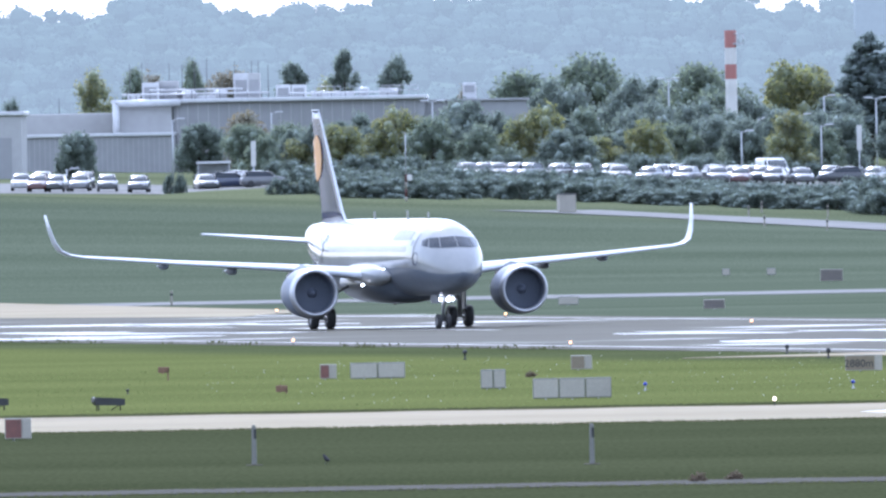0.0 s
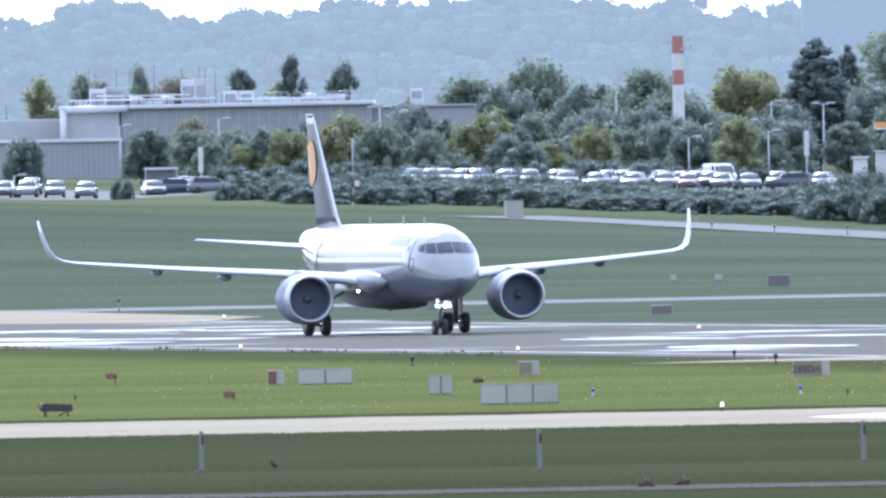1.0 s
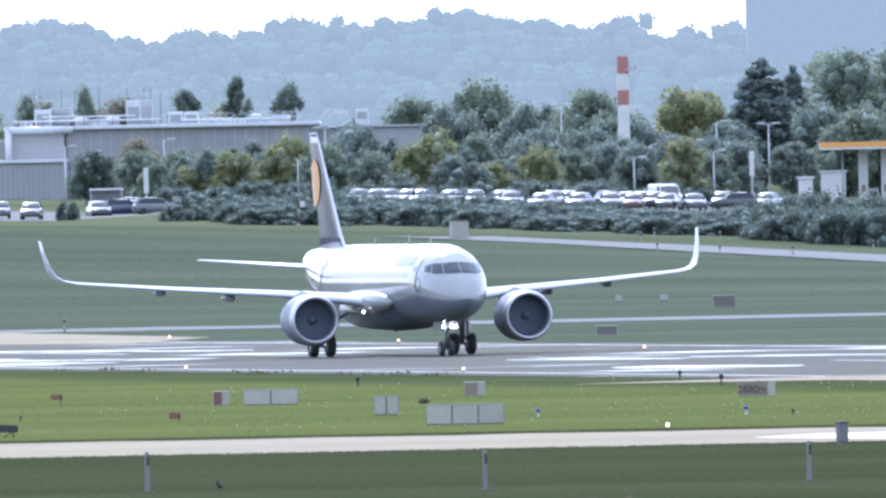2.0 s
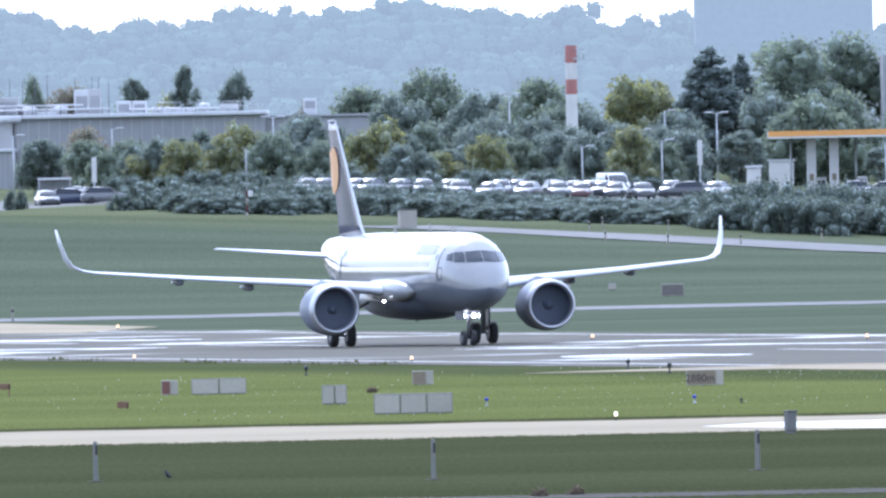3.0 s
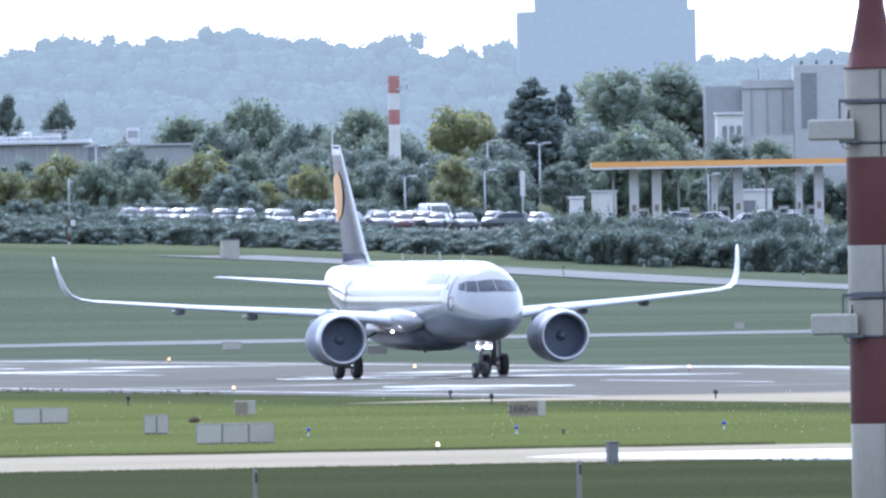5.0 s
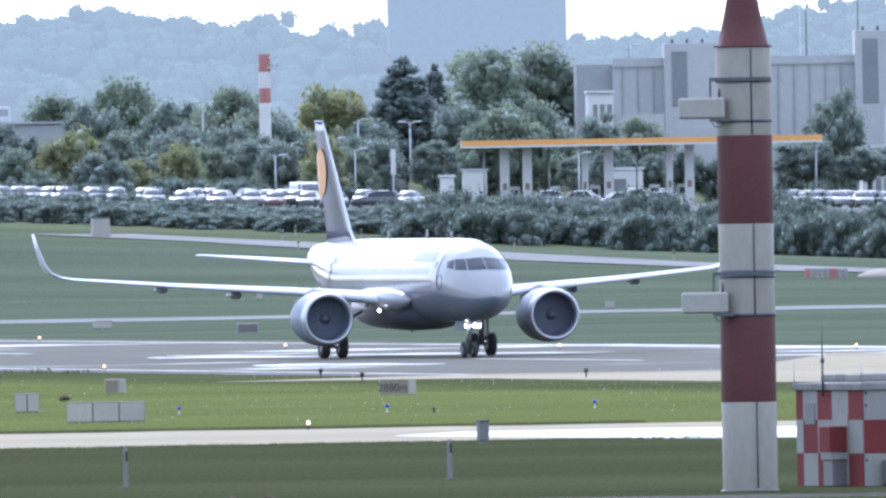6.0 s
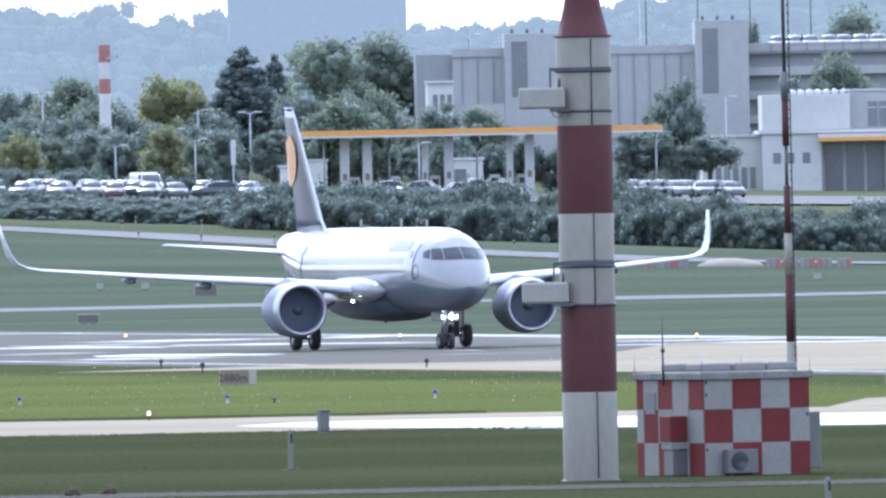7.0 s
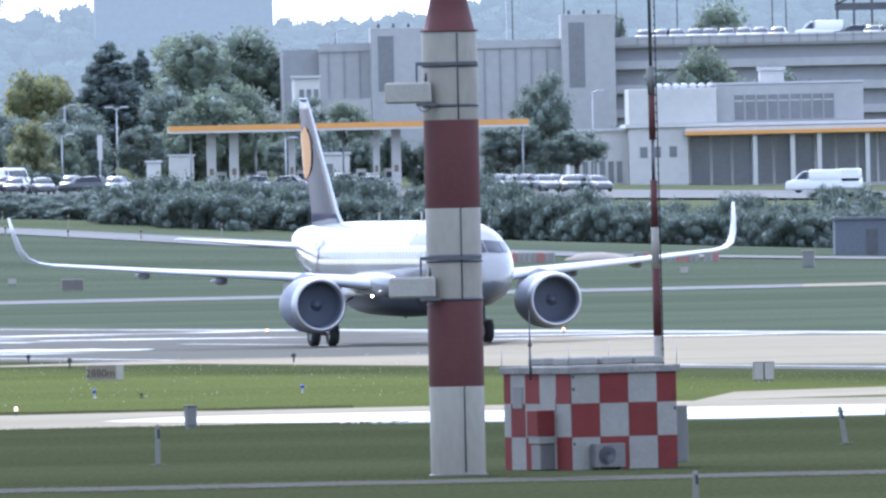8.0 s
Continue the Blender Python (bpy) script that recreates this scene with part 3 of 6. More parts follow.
    # wings
    wing = ((1.2, 2.62, 5.9, 7.2, 0.12), (2.3, 2.82, 5.15, 6.4, 0.12), (6.4, 3.28, 2.85, 3.9, 0.11), (11.5, 3.66, 0.1, 2.75, 0.1), (16.3, 4.08, -2.35, 1.65, 0.1), (16.9, 4.2, -2.7, 1.55, 0.09), (17.35, 4.45, -3.05, 1.4, 0.085), (17.58, 4.9, -3.45, 1.2, 0.08), (17.75, 5.6, -4.0, 0.9, 0.08), (17.86, 6.4, -4.65, 0.5, 0.08))
    for side in (-1, 1):
        surface(wing, side, "wing", WINGGREY, plane, "light grey wing with an upturned tip")
        for y, ln in ((4.6, 3.0), (8.6, 2.7), (12.1, 2.3)):
            k = y / 17
            x = 5.15 - 0.51 * (y - 2.3) - (3.9 if y < 6 else 2.9 if y < 10 else 2.1)
            z = 2.75 + (y - 2.3) * 0.098 - 0.26
            bm = lathe(bmesh.new(), [(-ln * 0.62, 0.02), (-ln * 0.3, 0.11), (0, 0.2), (ln * 0.35, 0.19), (ln / 2, 0.05)], 12, "x", (x, side * y, z + 0.1))
            part("flap_fairing", bm, NACELLE, plane)
        surface(((0.3, 4.58, -14.2, 4.1, 0.09), (1.2, 4.66, -14.8, 3.6, 0.09), (6.2, 5.15, -17.95, 1.35, 0.085)), side, "tailplane", WINGGREY, plane)
        # engine
        ex, ey, ez = 7.3, 5.75, 2.0
        out = [(0, 1.2), (-0.12, 1.26), (-0.5, 1.33), (-1.4, 1.36), (-2.6, 1.3), (-3.6, 1.12), (-3.75, 1.06)]
        eng = part("engine_nacelle", lathe(bmesh.new(), [(a, r) for a, r in out[2:]], 40, "x", (ex, side * ey, ez), cap=False), NACELLE, plane, "blue-grey engine nacelle")
        part("inlet_lip", lathe(bmesh.new(), [(-0.5, 1.331), (-0.12, 1.26), (0, 1.18), (-0.06, 1.11), (-0.3, 1.06)], 40, "x", (ex, side * ey, ez), cap=False), METAL, eng)
        part("inlet_duct", lathe(bmesh.new(), [(-0.28, 1.062), (-1.1, 1.02), (-1.15, 0.2)], 40, "x", (ex, side * ey, ez), cap=False), INLET, eng)
        part("exhaust_cone", lathe(bmesh.new(), [(-3.0, 0.9), (-4.3, 0.62), (-4.35, 0.5), (-5.0, 0.08)], 28, "x", (ex, side * ey, ez)), DARKMETAL, eng)
        hub = new("fan")
        hub.parent = eng
        hub.matrix_basis = pose(ex - 0.95, side * ey, ez)
        FANS.append((hub, ex - 0.95, side * ey, ez))
        bm = bmesh.new()
        bm.faces.new([bm.verts.new(p) for p in ((0.08, -0.05, 0.25), (0.03, 0.09, 0.25), (-0.02, 0.2, 1.0), (0.06, -0.1, 1.0))])
        blade = part("fan_blade", bm, INLET, hub)
        for i in range(1, 20):
            other = blade.copy()
            scene.collection.objects.link(other)
            other.matrix_basis = Matrix.Rotation(2 * math.pi * i / 20, 4, "X")
        part("spinner", lathe(bmesh.new(), [(-0.05, 0.3), (0.15, 0.25), (0.35, 0.12), (0.45, 0.01)], 20, "x"), INLET, hub)
        bm = bmesh.new()
        loft(bm, [[Vector((x, side * ey + w * s, z)) for s, z in ((-1, z0), (1, z0), (1, z1), (-1, z1))] for x, w, z0, z1 in ((6.2, 0.1, 3.25, 3.42), (4.8, 0.22, 3.1, 3.52), (2.2, 0.25, 2.7, 3.15), (0.4, 0.08, 2.6, 2.9))], smooth=False)
        part("pylon", bm, WINGGREY, plane)
        # landing lamp at the wing root
        part("wing_lamp", lathe(bmesh.new(), [(0, 0.06), (0.05, 0.045), (0.07, 0.01)], 12, "x", (5.4, side * 2.75, 2.35)), LAMPGLOW if side < 0 else WHITE, plane)
        part("tip_lamp", lathe(bmesh.new(), [(0, 0.06), (0.1, 0.02)], 8, "x", (-2.6, side * 16.9, 4.2)), METAL, plane)
        # main gear
        bm = bmesh.new()
        tube(bm, (0, side * 3.8, 0.6), (0.1, side * 3.75, 2.7), 0.13, 0.17, 14)
        tube(bm, (0, side * 3.8, 0.58), (0, side * 4.4, 0.58), 0.09)
        tube(bm, (0, side * 3.2, 0.58), (0, side * 3.8, 0.58), 0.09)
        tube(bm, (0.05, side * 3.78, 1.5), (0, side * 2.3, 2.3), 0.07)
        part("main_gear_leg", bm, STEEL, plane)
        part("main_gear_door", cube(-0.55, 0.55, side * 4.02 - 0.03, side * 4.02 + 0.03, 0.95, 2.6, bevel=0.02), BELLY, plane)
        for y in (3.34, 4.26):
            WHEELS.append((wheel(plane, "main_wheel", 0, side * y, 0.585, 0.42), 0, side * y, 0.585))
    part("beacon", blob(bmesh.new(), (1.0, 0, 1.3), (0.1, 0.08, 0.07), 10, 5), SIGNRED, plane)
    # fin with the golden disc
    fin_pts = ((0, 5.55, -10.3, 6.3, 0.05), (0, 6.3, -11.45, 5.2, 0.055), (0, 11.3, -16.4, 2.2, 0.055), (0, 11.76, -16.95, 1.6, 0.06))
    bm = bmesh.new()
    rings = []
    for y, z, x, c, t in fin_pts:
        rings.append(airfoil((x, 0, z), c, t, (0, 1, 0)))
    loft(bm, rings)
    bmesh.ops.recalc_face_normals(bm, faces=bm.faces)
    fin = part("tail_fin", bm, NAVY, plane, "navy tail fin with a golden disc")
    bm = bmesh.new()
    rows = []
    for y, z, x, c, t in fin_pts:
        sec = airfoil((x + 0.012, 0, z), c, t, (0, 1, 0), 18)
        lead = sec[-2:] + sec[:3]
        rows.append([Vector((p.x, p.y * 1.06 + (0.012 if p.y > 0 else -0.012), p.z)) for p in lead])
    loft(bm, rows, cap=False, closed=False)
    part("leading_edge", bm, WINGGREY, fin, "pale grey leading edge")
    part("fin_cap", cube(-18.5, -16.95, -0.07, 0.07, 11.76, 11.84, bevel=0.03), WINGGREY, fin)
    for side in (-1, 1):
        bm = bmesh.new()
        rows = []
        c0, r0 = (-17.5, 9.2), 1.25
        for i in range(9):
            z = c0[1] - r0 + 2 * r0 * i / 8
            w = math.sqrt(max(0.02, r0 ** 2 - (z - c0[1]) ** 2))
            k = (z - 6.3) / 5.0
            le, ch = -12.3 - 4.1 * k, 5.2 - 3.0 * k
            row = []
            for j in range(9):
                x = max(le - ch + 0.05, min(le - 0.02, c0[0] - w + 2 * w * j / 8))
                c = min(max((le - x) / ch, 0), 1)
                t = (0.06 - 0.005 * k) * ch * 5.2 * (0.2969 * math.sqrt(c) - 0.126 * c - 0.3516 * c * c + 0.2843 * c ** 3 - 0.1036 * c ** 4)
                row.append(Vector((x, side * (t + 0.02) + 0.02 * ch * math.sin(math.pi * c), z)))
            rows.append(row)
        loft(bm, rows, cap=False, closed=False)
        part("golden_disc", bm, ORANGE, fin)
    # nose gear with its lamps
    bm = bmesh.new()
    tube(bm, (12.64, 0, 0.4), (12.75, 0, 2.2), 0.09, 0.12, 14)
    tube(bm, (12.64, -0.34, 0.4), (12.64, 0.34, 0.4), 0.06)
    tube(bm, (12.7, 0, 1.1), (13.9, 0, 2.0), 0.05)
    tube(bm, (12.72, -0.3, 1.55), (12.72, 0.3, 1.55), 0.05)
    part("nose_gear_leg", bm, STEEL, plane)
    for side in (-1, 1):
        part("nose_gear_door", cube(11.6, 13.6, side * 0.42 - 0.02, side * 0.42 + 0.02, 1.35, 2.05, bevel=0.015), BELLY, plane)
        WHEELS.append((wheel(plane, "nose_wheel", 12.64, side * 0.25, 0.39, 0.24), 12.64, side * 0.25, 0.39))
        part("taxi_lamp", lathe(bmesh.new(), [(-0.1, 0.07), (0, 0.1), (0.03, 0.09), (0.05, 0.02)], 14, "x", (12.85, side * 0.27, 1.55)), LAMPGLOW, plane)
    for x, h in ((9.5, 0.35), (4.5, 0.45), (-3.5, 0.4)):
        part("blade_antenna", cube(x - 0.2, x + 0.1, -0.02, 0.02, 5.84, 5.87 + h), WHITE, plane)
    return plane


PLANE = make_airliner()
AIR_ROWS = [
    (0.0, -0.128),
    (0.5, 4.981),
    (1.0, 10.691),
    (1.5, 17.001),
    (2.0, 23.913),
    (2.5, 31.424),
    (3.0, 39.537),
    (3.5, 48.250),
    (4.0, 57.564),
    (4.5, 67.479),
    (5.0, 77.994),
    (5.5, 89.110),
    (6.0, 100.827),
    (6.5, 113.144),
    (7.0, 126.063),
    (7.5, 139.581),
    (8.0, 153.701),
]


def plane_way(t):
    for (t0, s0), (t1, s1) in zip(AIR_ROWS, AIR_ROWS[1:]):
        if t <= t1 + 1e-6:
            return s0 + (s1 - s0) * (t - t0) / (t1 - t0)
    return AIR_ROWS[-1][1]


# ---- glide path mast and its hut ----
def make_mast():
    x, y = 16.32, 672.9
    m = thing("glide_path_mast", pose(x, y, 0), "thick red and white banded antenna mast standing in grass", "mast")
    r0, r1 = 0.77, 0.755
    bands = ((0.0, 2.5, CREAM), (2.5, 4.93, REDPAINT), (4.93, 7.5, CREAM), (7.5, 9.97, REDPAINT), (9.97, 12.45, CREAM))
    for a, b, c in bands:
        part("mast_section", lathe(bmesh.new(), [(a, r0), (a + 0.02, r0 + 0.004), (b - 0.02, r0 + 0.004), (b, r0)], 40), c, m)
    part("mast_cone", lathe(bmesh.new(), [(12.45, 0.82), (12.49, 0.82), (12.5, 0.72), (13.2, 0.55), (14.2, 0.36), (15.5, 0.3), (15.6, 0.02)], 40), REDPAINT, m, "tapering red mast top")
    part("base_plate", lathe(bmesh.new(), [(0, 0.84), (0.03, 0.84), (0.05, 0.78)], 32), BOXGREY, m)
    for z in (11.5, 10.38, 6.16, 6.02, 4.95):
        part("clamp_band", lathe(bmesh.new(), [(z - 0.04, r0 + 0.006), (z - 0.04, r0 + 0.03), (z + 0.04, r0 + 0.03), (z + 0.04, r0 + 0.006)], 36, cap=False), DARKMETAL, m)
    for z0, z1 in ((0.1, 2.5), (4.95, 7.5), (10, 12.4)):
        part("cable", tube(bmesh.new(), (0.2, -0.778, z0), (0.2, -0.778, z1), 0.018, n=6), BLACK, m)
    for z in (10.75, 5.3):
        bm = bmesh.new()
        box(bm, -1.85, -0.55, -0.95, -0.45, z - 0.3, z + 0.3, bevel=0.06)
        h = part("antenna_box", bm, ANTENNAGREY, m, "cream-grey box antenna on the mast side")
        part("cover_seam", cube(-0.75, -0.72, -0.97, -0.94, z - 0.28, z + 0.28), ANTENNAGREY, h)
        part("bracket", cube(-0.98, -0.92, -0.72, -0.66, z + 0.3, z + 0.75), DARKMETAL, m)
        part("bracket_arm", cube(-0.98, 0.75, -0.84, -0.79, z + 0.75, z + 0.85), DARKMETAL, m)
        part("bracket_shelf", cube(-0.98, -0.4, -0.9, -0.6, z - 0.38, z - 0.3), DARKMETAL, m)
        part("connector", tube(bmesh.new(), (-0.7, -0.8, z + 0.3), (-0.7, -0.8, z + 0.55), 0.04, n=8), DARKMETAL, m)
        bm = bmesh.new()
        for a in range(8):
            p, q = math.pi * a / 8, math.pi * (a + 1) / 8
            tube(bm, (-0.75 + 0.16 * math.cos(p), -0.84, z - 0.38 - 0.16 * math.sin(p)), (-0.75 + 0.16 * math.cos(q), -0.84, z - 0.38 - 0.16 * math.sin(q)), 0.014, n=5)
        part("cable_loop", bm, BLACK, m)
    return m


def make_hut():
    # two walls are seen: a long front and a shorter end turned to the camera's left
    x, y = 19.68, 678.4
    m = thing("equipment_hut", pose(x, y, 0, 0, 0, 24), "red and white chequered flat-roofed equipment hut on the grass", "hut")
    fl, sl, h = 3.3, 4.35, 2.72
    part("wall_core", cube(0.02, fl - 0.02, 0.02, sl - 0.02, 0, h), HUTWHITE, m)
    cell = [0.0, 0.88, 1.78, 2.68, 3.3]
    side = [0.0, 0.93, 2.0, 2.95, 3.9, 4.35]
    zs = [0.0, 0.93, 1.88, h]
    for i in range(4):
        for k in range(3):
            part("panel", cube(cell[i] + 0.004, cell[i + 1] - 0.004, -0.03, 0.02, zs[k] + 0.004, zs[k + 1] - 0.004), HUTRED if (i + k) % 2 == 1 else HUTWHITE, m)
    for i in range(5):
        for k in range(3):
            part("panel", cube(-0.03, 0.02, side[i] + 0.004, side[i + 1] - 0.004, zs[k] + 0.004, zs[k + 1] - 0.004), HUTRED if (i + k) % 2 == 0 else HUTWHITE, m)
    part("roof_slab", cube(-0.12, fl + 0.1, -0.12, sl + 0.1, h, h + 0.2, bevel=0.02), ROOFGREY, m, "weathered grey concrete roof slab")
    part("door_frame", cube(-0.05, -0.03, 0.94, 1.95, 0.03, 2.05), HUTWHITE, m)
    # porch box on the end wall
    p = part("wall_box", cube(-0.6, -0.032, 1.0, 1.7, 0.98, 1.7, bevel=0.015), HUTRED, m, "red wall cabinet")
    part("wall_box_lower", cube(-0.5, -0.032, 1.05, 1.65, 0.02, 0.74, bevel=0.015), BOXGREY, m)
    part("white_shelf", cube(-0.55, -0.032, 1.0, 1.7, 0.76, 0.96, bevel=0.01), HUTWHITE, m)
    part("vent", cube(-0.05, -0.03, 3.1, 3.75, 1.75, 2.35), BOXGREY, m)
    for z in (0.7, 2.25, 2.6):
        part("hinge", cube(0.03, 0.09, -0.05, -0.03, z, z + 0.08), BLACK, m)
        part("hinge", cube(3.2, 3.26, -0.05, -0.03, z - 0.6, z - 0.52), BLACK, m)
    bm = cube(3.34, 3.75, 0.2, 0.8, 0.15, 1.75, bevel=0.02)
    part("side_cabinet", bm, BOXGREY, m)
    # solar panels or covers on the roof
    for y0 in (0.4, 2.0):
        for x0 in (0.1, 1.2, 2.2):
            part("roof_cover", cube(x0, x0 + 0.95, y0, y0 + 1.0, h + 0.24, h + 0.46, bevel=0.04), HUTWHITE, m)
    for px, py in ((-0.08, -0.08), (fl, -0.08), (-0.08, sl), (fl, sl)):
        part("roof_rod", tube(bmesh.new(), (px, py, h + 0.2), (px, py, h + 0.85), 0.012, n=6), STEEL, m)
    # air conditioner
    t = thing("air_conditioner", pose(x, y, 0, 0, 0, 24) @ pose(0.52, -0.43, 0), "grey outdoor air conditioning unit beside the hut", "air conditioner")
    part("casing", cube(0, 0.95, 0, 0.34, 0.06, 0.74, bevel=0.02), BOXGREY, t)
    part("fan_grille", lathe(bmesh.new(), [(-0.01, 0.27), (-0.03, 0.26), (-0.03, 0.1), (-0.02, 0.02)], 24, "y", (0.38, 0, 0.4)), BLACK, t)
    bm = bmesh.new()
    for i in range(5):
        lathe(bm, [(-0.04, 0.05 + 0.05 * i), (-0.045, 0.056 + 0.05 * i)], 24, "y", (0.38, 0, 0.4), cap=False)
    part("grille_wire", bm, STEEL, t)
    part("foot", cube(0.1, 0.18, 0, 0.34, -0.02, 0.06), BLACK, t)
    part("foot", cube(0.77, 0.85, 0, 0.34, -0.02, 0.06), BLACK, t)
    bm = bmesh.new()
    tube(bm, (-0.16, 2.3, 2.55), (-0.16, 2.3, 3.6), 0.035, 0.03, 8)
    tube(bm, (-0.16, 2.3, 3.6), (-0.16, 2.3, 4.55), 0.025, 0.012, 8)
    lathe(bm, [(3.5, 0.03), (3.51, 0.06), (3.62, 0.06), (3.63, 0.03)], 10, centre=(-0.16, 2.3, 0))
    part("whip_antenna", bm, DARKMETAL, m)


def make_monitor_mast():
    x, y = 22.39, 680.0
    y += 4.8
    m = thing("monitor_mast", pose(x, y, 0, 0, -0.25, 0), "slim red and white lattice monitor mast behind the hut", "mast")
    for a, b, r, c in ((0, 3.7, 0.13, CREAM), (3.7, 5.6, 0.12, REDPAINT), (5.6, 6.8, 0.11, CREAM), (6.8, 8.15, 0.1, REDPAINT), (8.15, 9.3, 0.05, DARKMETAL), (9.3, 10.6, 0.1, REDPAINT), (10.6, 11.4, 0.11, BOXGREY), (11.4, 16, 0.05, DARKMETAL)):
        part("mast_section", tube(bmesh.new(), (0, 0, a), (0, 0, b), r, n=12), c, m)
    bm = bmesh.new()
    for i in range(60):
        z = 0.3 + i * 0.25
        box(bm, 0.1, 0.16, -0.16, -0.1, z, z + 0.05)
    tube(bm, (0.14, -0.12, 0), (0.14, -0.12, 15.6), 0.02, n=6)
    part("cable_ladder", bm, BLACK, m)


make_mast()
make_hut()
make_monitor_mast()


# ---- airfield furniture ----
def stand(x, y, rz=0.0):
    return pose(x, y, ground_z(x, y), 0, 0, rz)


def panel_sign(x, y, w, h, n, face, label, turn=0.0, deep=0.28, text="", gaps=True, end=None, group="airfield signs"):
    m = thing("airfield_sign", stand(x, y, turn), label, "sign", group)
    leg, pw = 0.05, w / n
    for i in range(n):
        x0 = -w / 2 + i * pw
        p = part("sign_panel", cube(x0 + 0.012, x0 + pw - 0.012, 0, deep, leg, h, bevel=0.015), SIGNRIM if face is SIGNGREY else SIGNGREY, m)
        part("sign_face", cube(x0 + 0.04, x0 + pw - 0.04, -0.012, 0.001, leg + 0.04, h - 0.04), face, p)
        part("post", cube(x0 + pw / 2 - 0.03, x0 + pw / 2 + 0.03, deep / 2 - 0.03, deep / 2 + 0.03, -0.05, leg), STEEL, m)
    if end:
        part("end_cap", cube(w / 2 - 0.01, w / 2 + 0.28, 0, deep, leg, h, bevel=0.015), end, m)
    if text:
        cu = bpy.data.curves.new("writing", "FONT")
        cu.body, cu.size, cu.extrude, cu.align_x = text, h * 0.62, 0.004, "CENTER"
        tmp = bpy.data.objects.new("writing", cu)
        scene.collection.objects.link(tmp)
        bpy.context.view_layer.update()
        me = bpy.data.meshes.new_from_object(tmp)
        bpy.data.objects.remove(tmp)
        me.materials.clear()
        me.materials.append(BLACK)
        ob = new("writing", me)
        ob.parent = m
        ob.matrix_basis = pose(-0.05, -0.02, leg + h * 0.22, 90, 0, 0)
    return m


def runway_lamp(x, y, glow, label, group, h=0.32, r=0.1, blue=False):
    m = thing("edge_lamp", stand(x, y), label, "airfield lamp", group)
    part("stem", lathe(bmesh.new(), [(0, r * 0.9), (0.03, r * 0.9), (0.04, r * 0.35), (h * 0.55, r * 0.35), (h * 0.6, r * 0.8)], 14), BLACK if not blue else POSTGREY, m)
    part("lens", lathe(bmesh.new(), [(h * 0.6, r * 0.8), (h * 0.65, r), (h * 0.9, r * 0.85), (h, r * 0.3)], 14), glow, m)
    return m


def marker_post(x, y, h=1.2, lean=0.0):
    m = thing("marker_post", pose(x, y, ground_z(x, y), 0, lean, 0), "dull white marker post with a black band in grass", "post", "marker posts")
    part("shaft", loft(bmesh.new(), [[Vector((sx * w, sy * w, z)) for sx, sy in ((-1, -1), (1, -1), (1, 1), (-1, 1))] for z, w in ((0, 0.078), (h * 0.95, 0.064), (h, 0.045))], smooth=False), POSTPALE, m)
    part("black_band", cube(0.0, 0.07, -0.076, -0.06, h * 0.66, h * 0.9), BLACK, m)
    # dark disc painted in for the shadow at the post's foot
    part("foot_shade", lathe(bmesh.new(), [(0, 0.26), (0.025, 0.22), (0.035, 0.08)], 14), FOOTSHADE, m)
    return m


def approach_unit(x, y):
    m = thing("light_unit", stand(x, y, 12), "low black precision approach light unit on short legs", "airfield lamp", "approach light units")
    bm = bmesh.new()
    loft(bm, [[Vector((a, -0.3 * k, z0)), Vector((a, 0.3 * k, z0)), Vector((a, 0.3 * k, z1)), Vector((a, -0.3 * k, z1))] for a, k, z0, z1 in ((-0.58, 1.1, 0.33, 0.48), (-0.5, 1.0, 0.2, 0.5), (0.5, 0.95, 0.18, 0.44), (0.58, 0.9, 0.2, 0.42))], smooth=False)
    part("housing", bm, BLACK, m)
    for a, b in ((-0.4, -0.2), (-0.4, 0.2), (0.45, 0.0)):
        part("leg", tube(bmesh.new(), (a, b, 0), (a, b, 0.24), 0.025, n=8), BLACK, m)
    part("brace", tube(bmesh.new(), (0.1, 0.0, 0.02), (0.42, 0.0, 0.2), 0.02, n=6), BLACK, m)


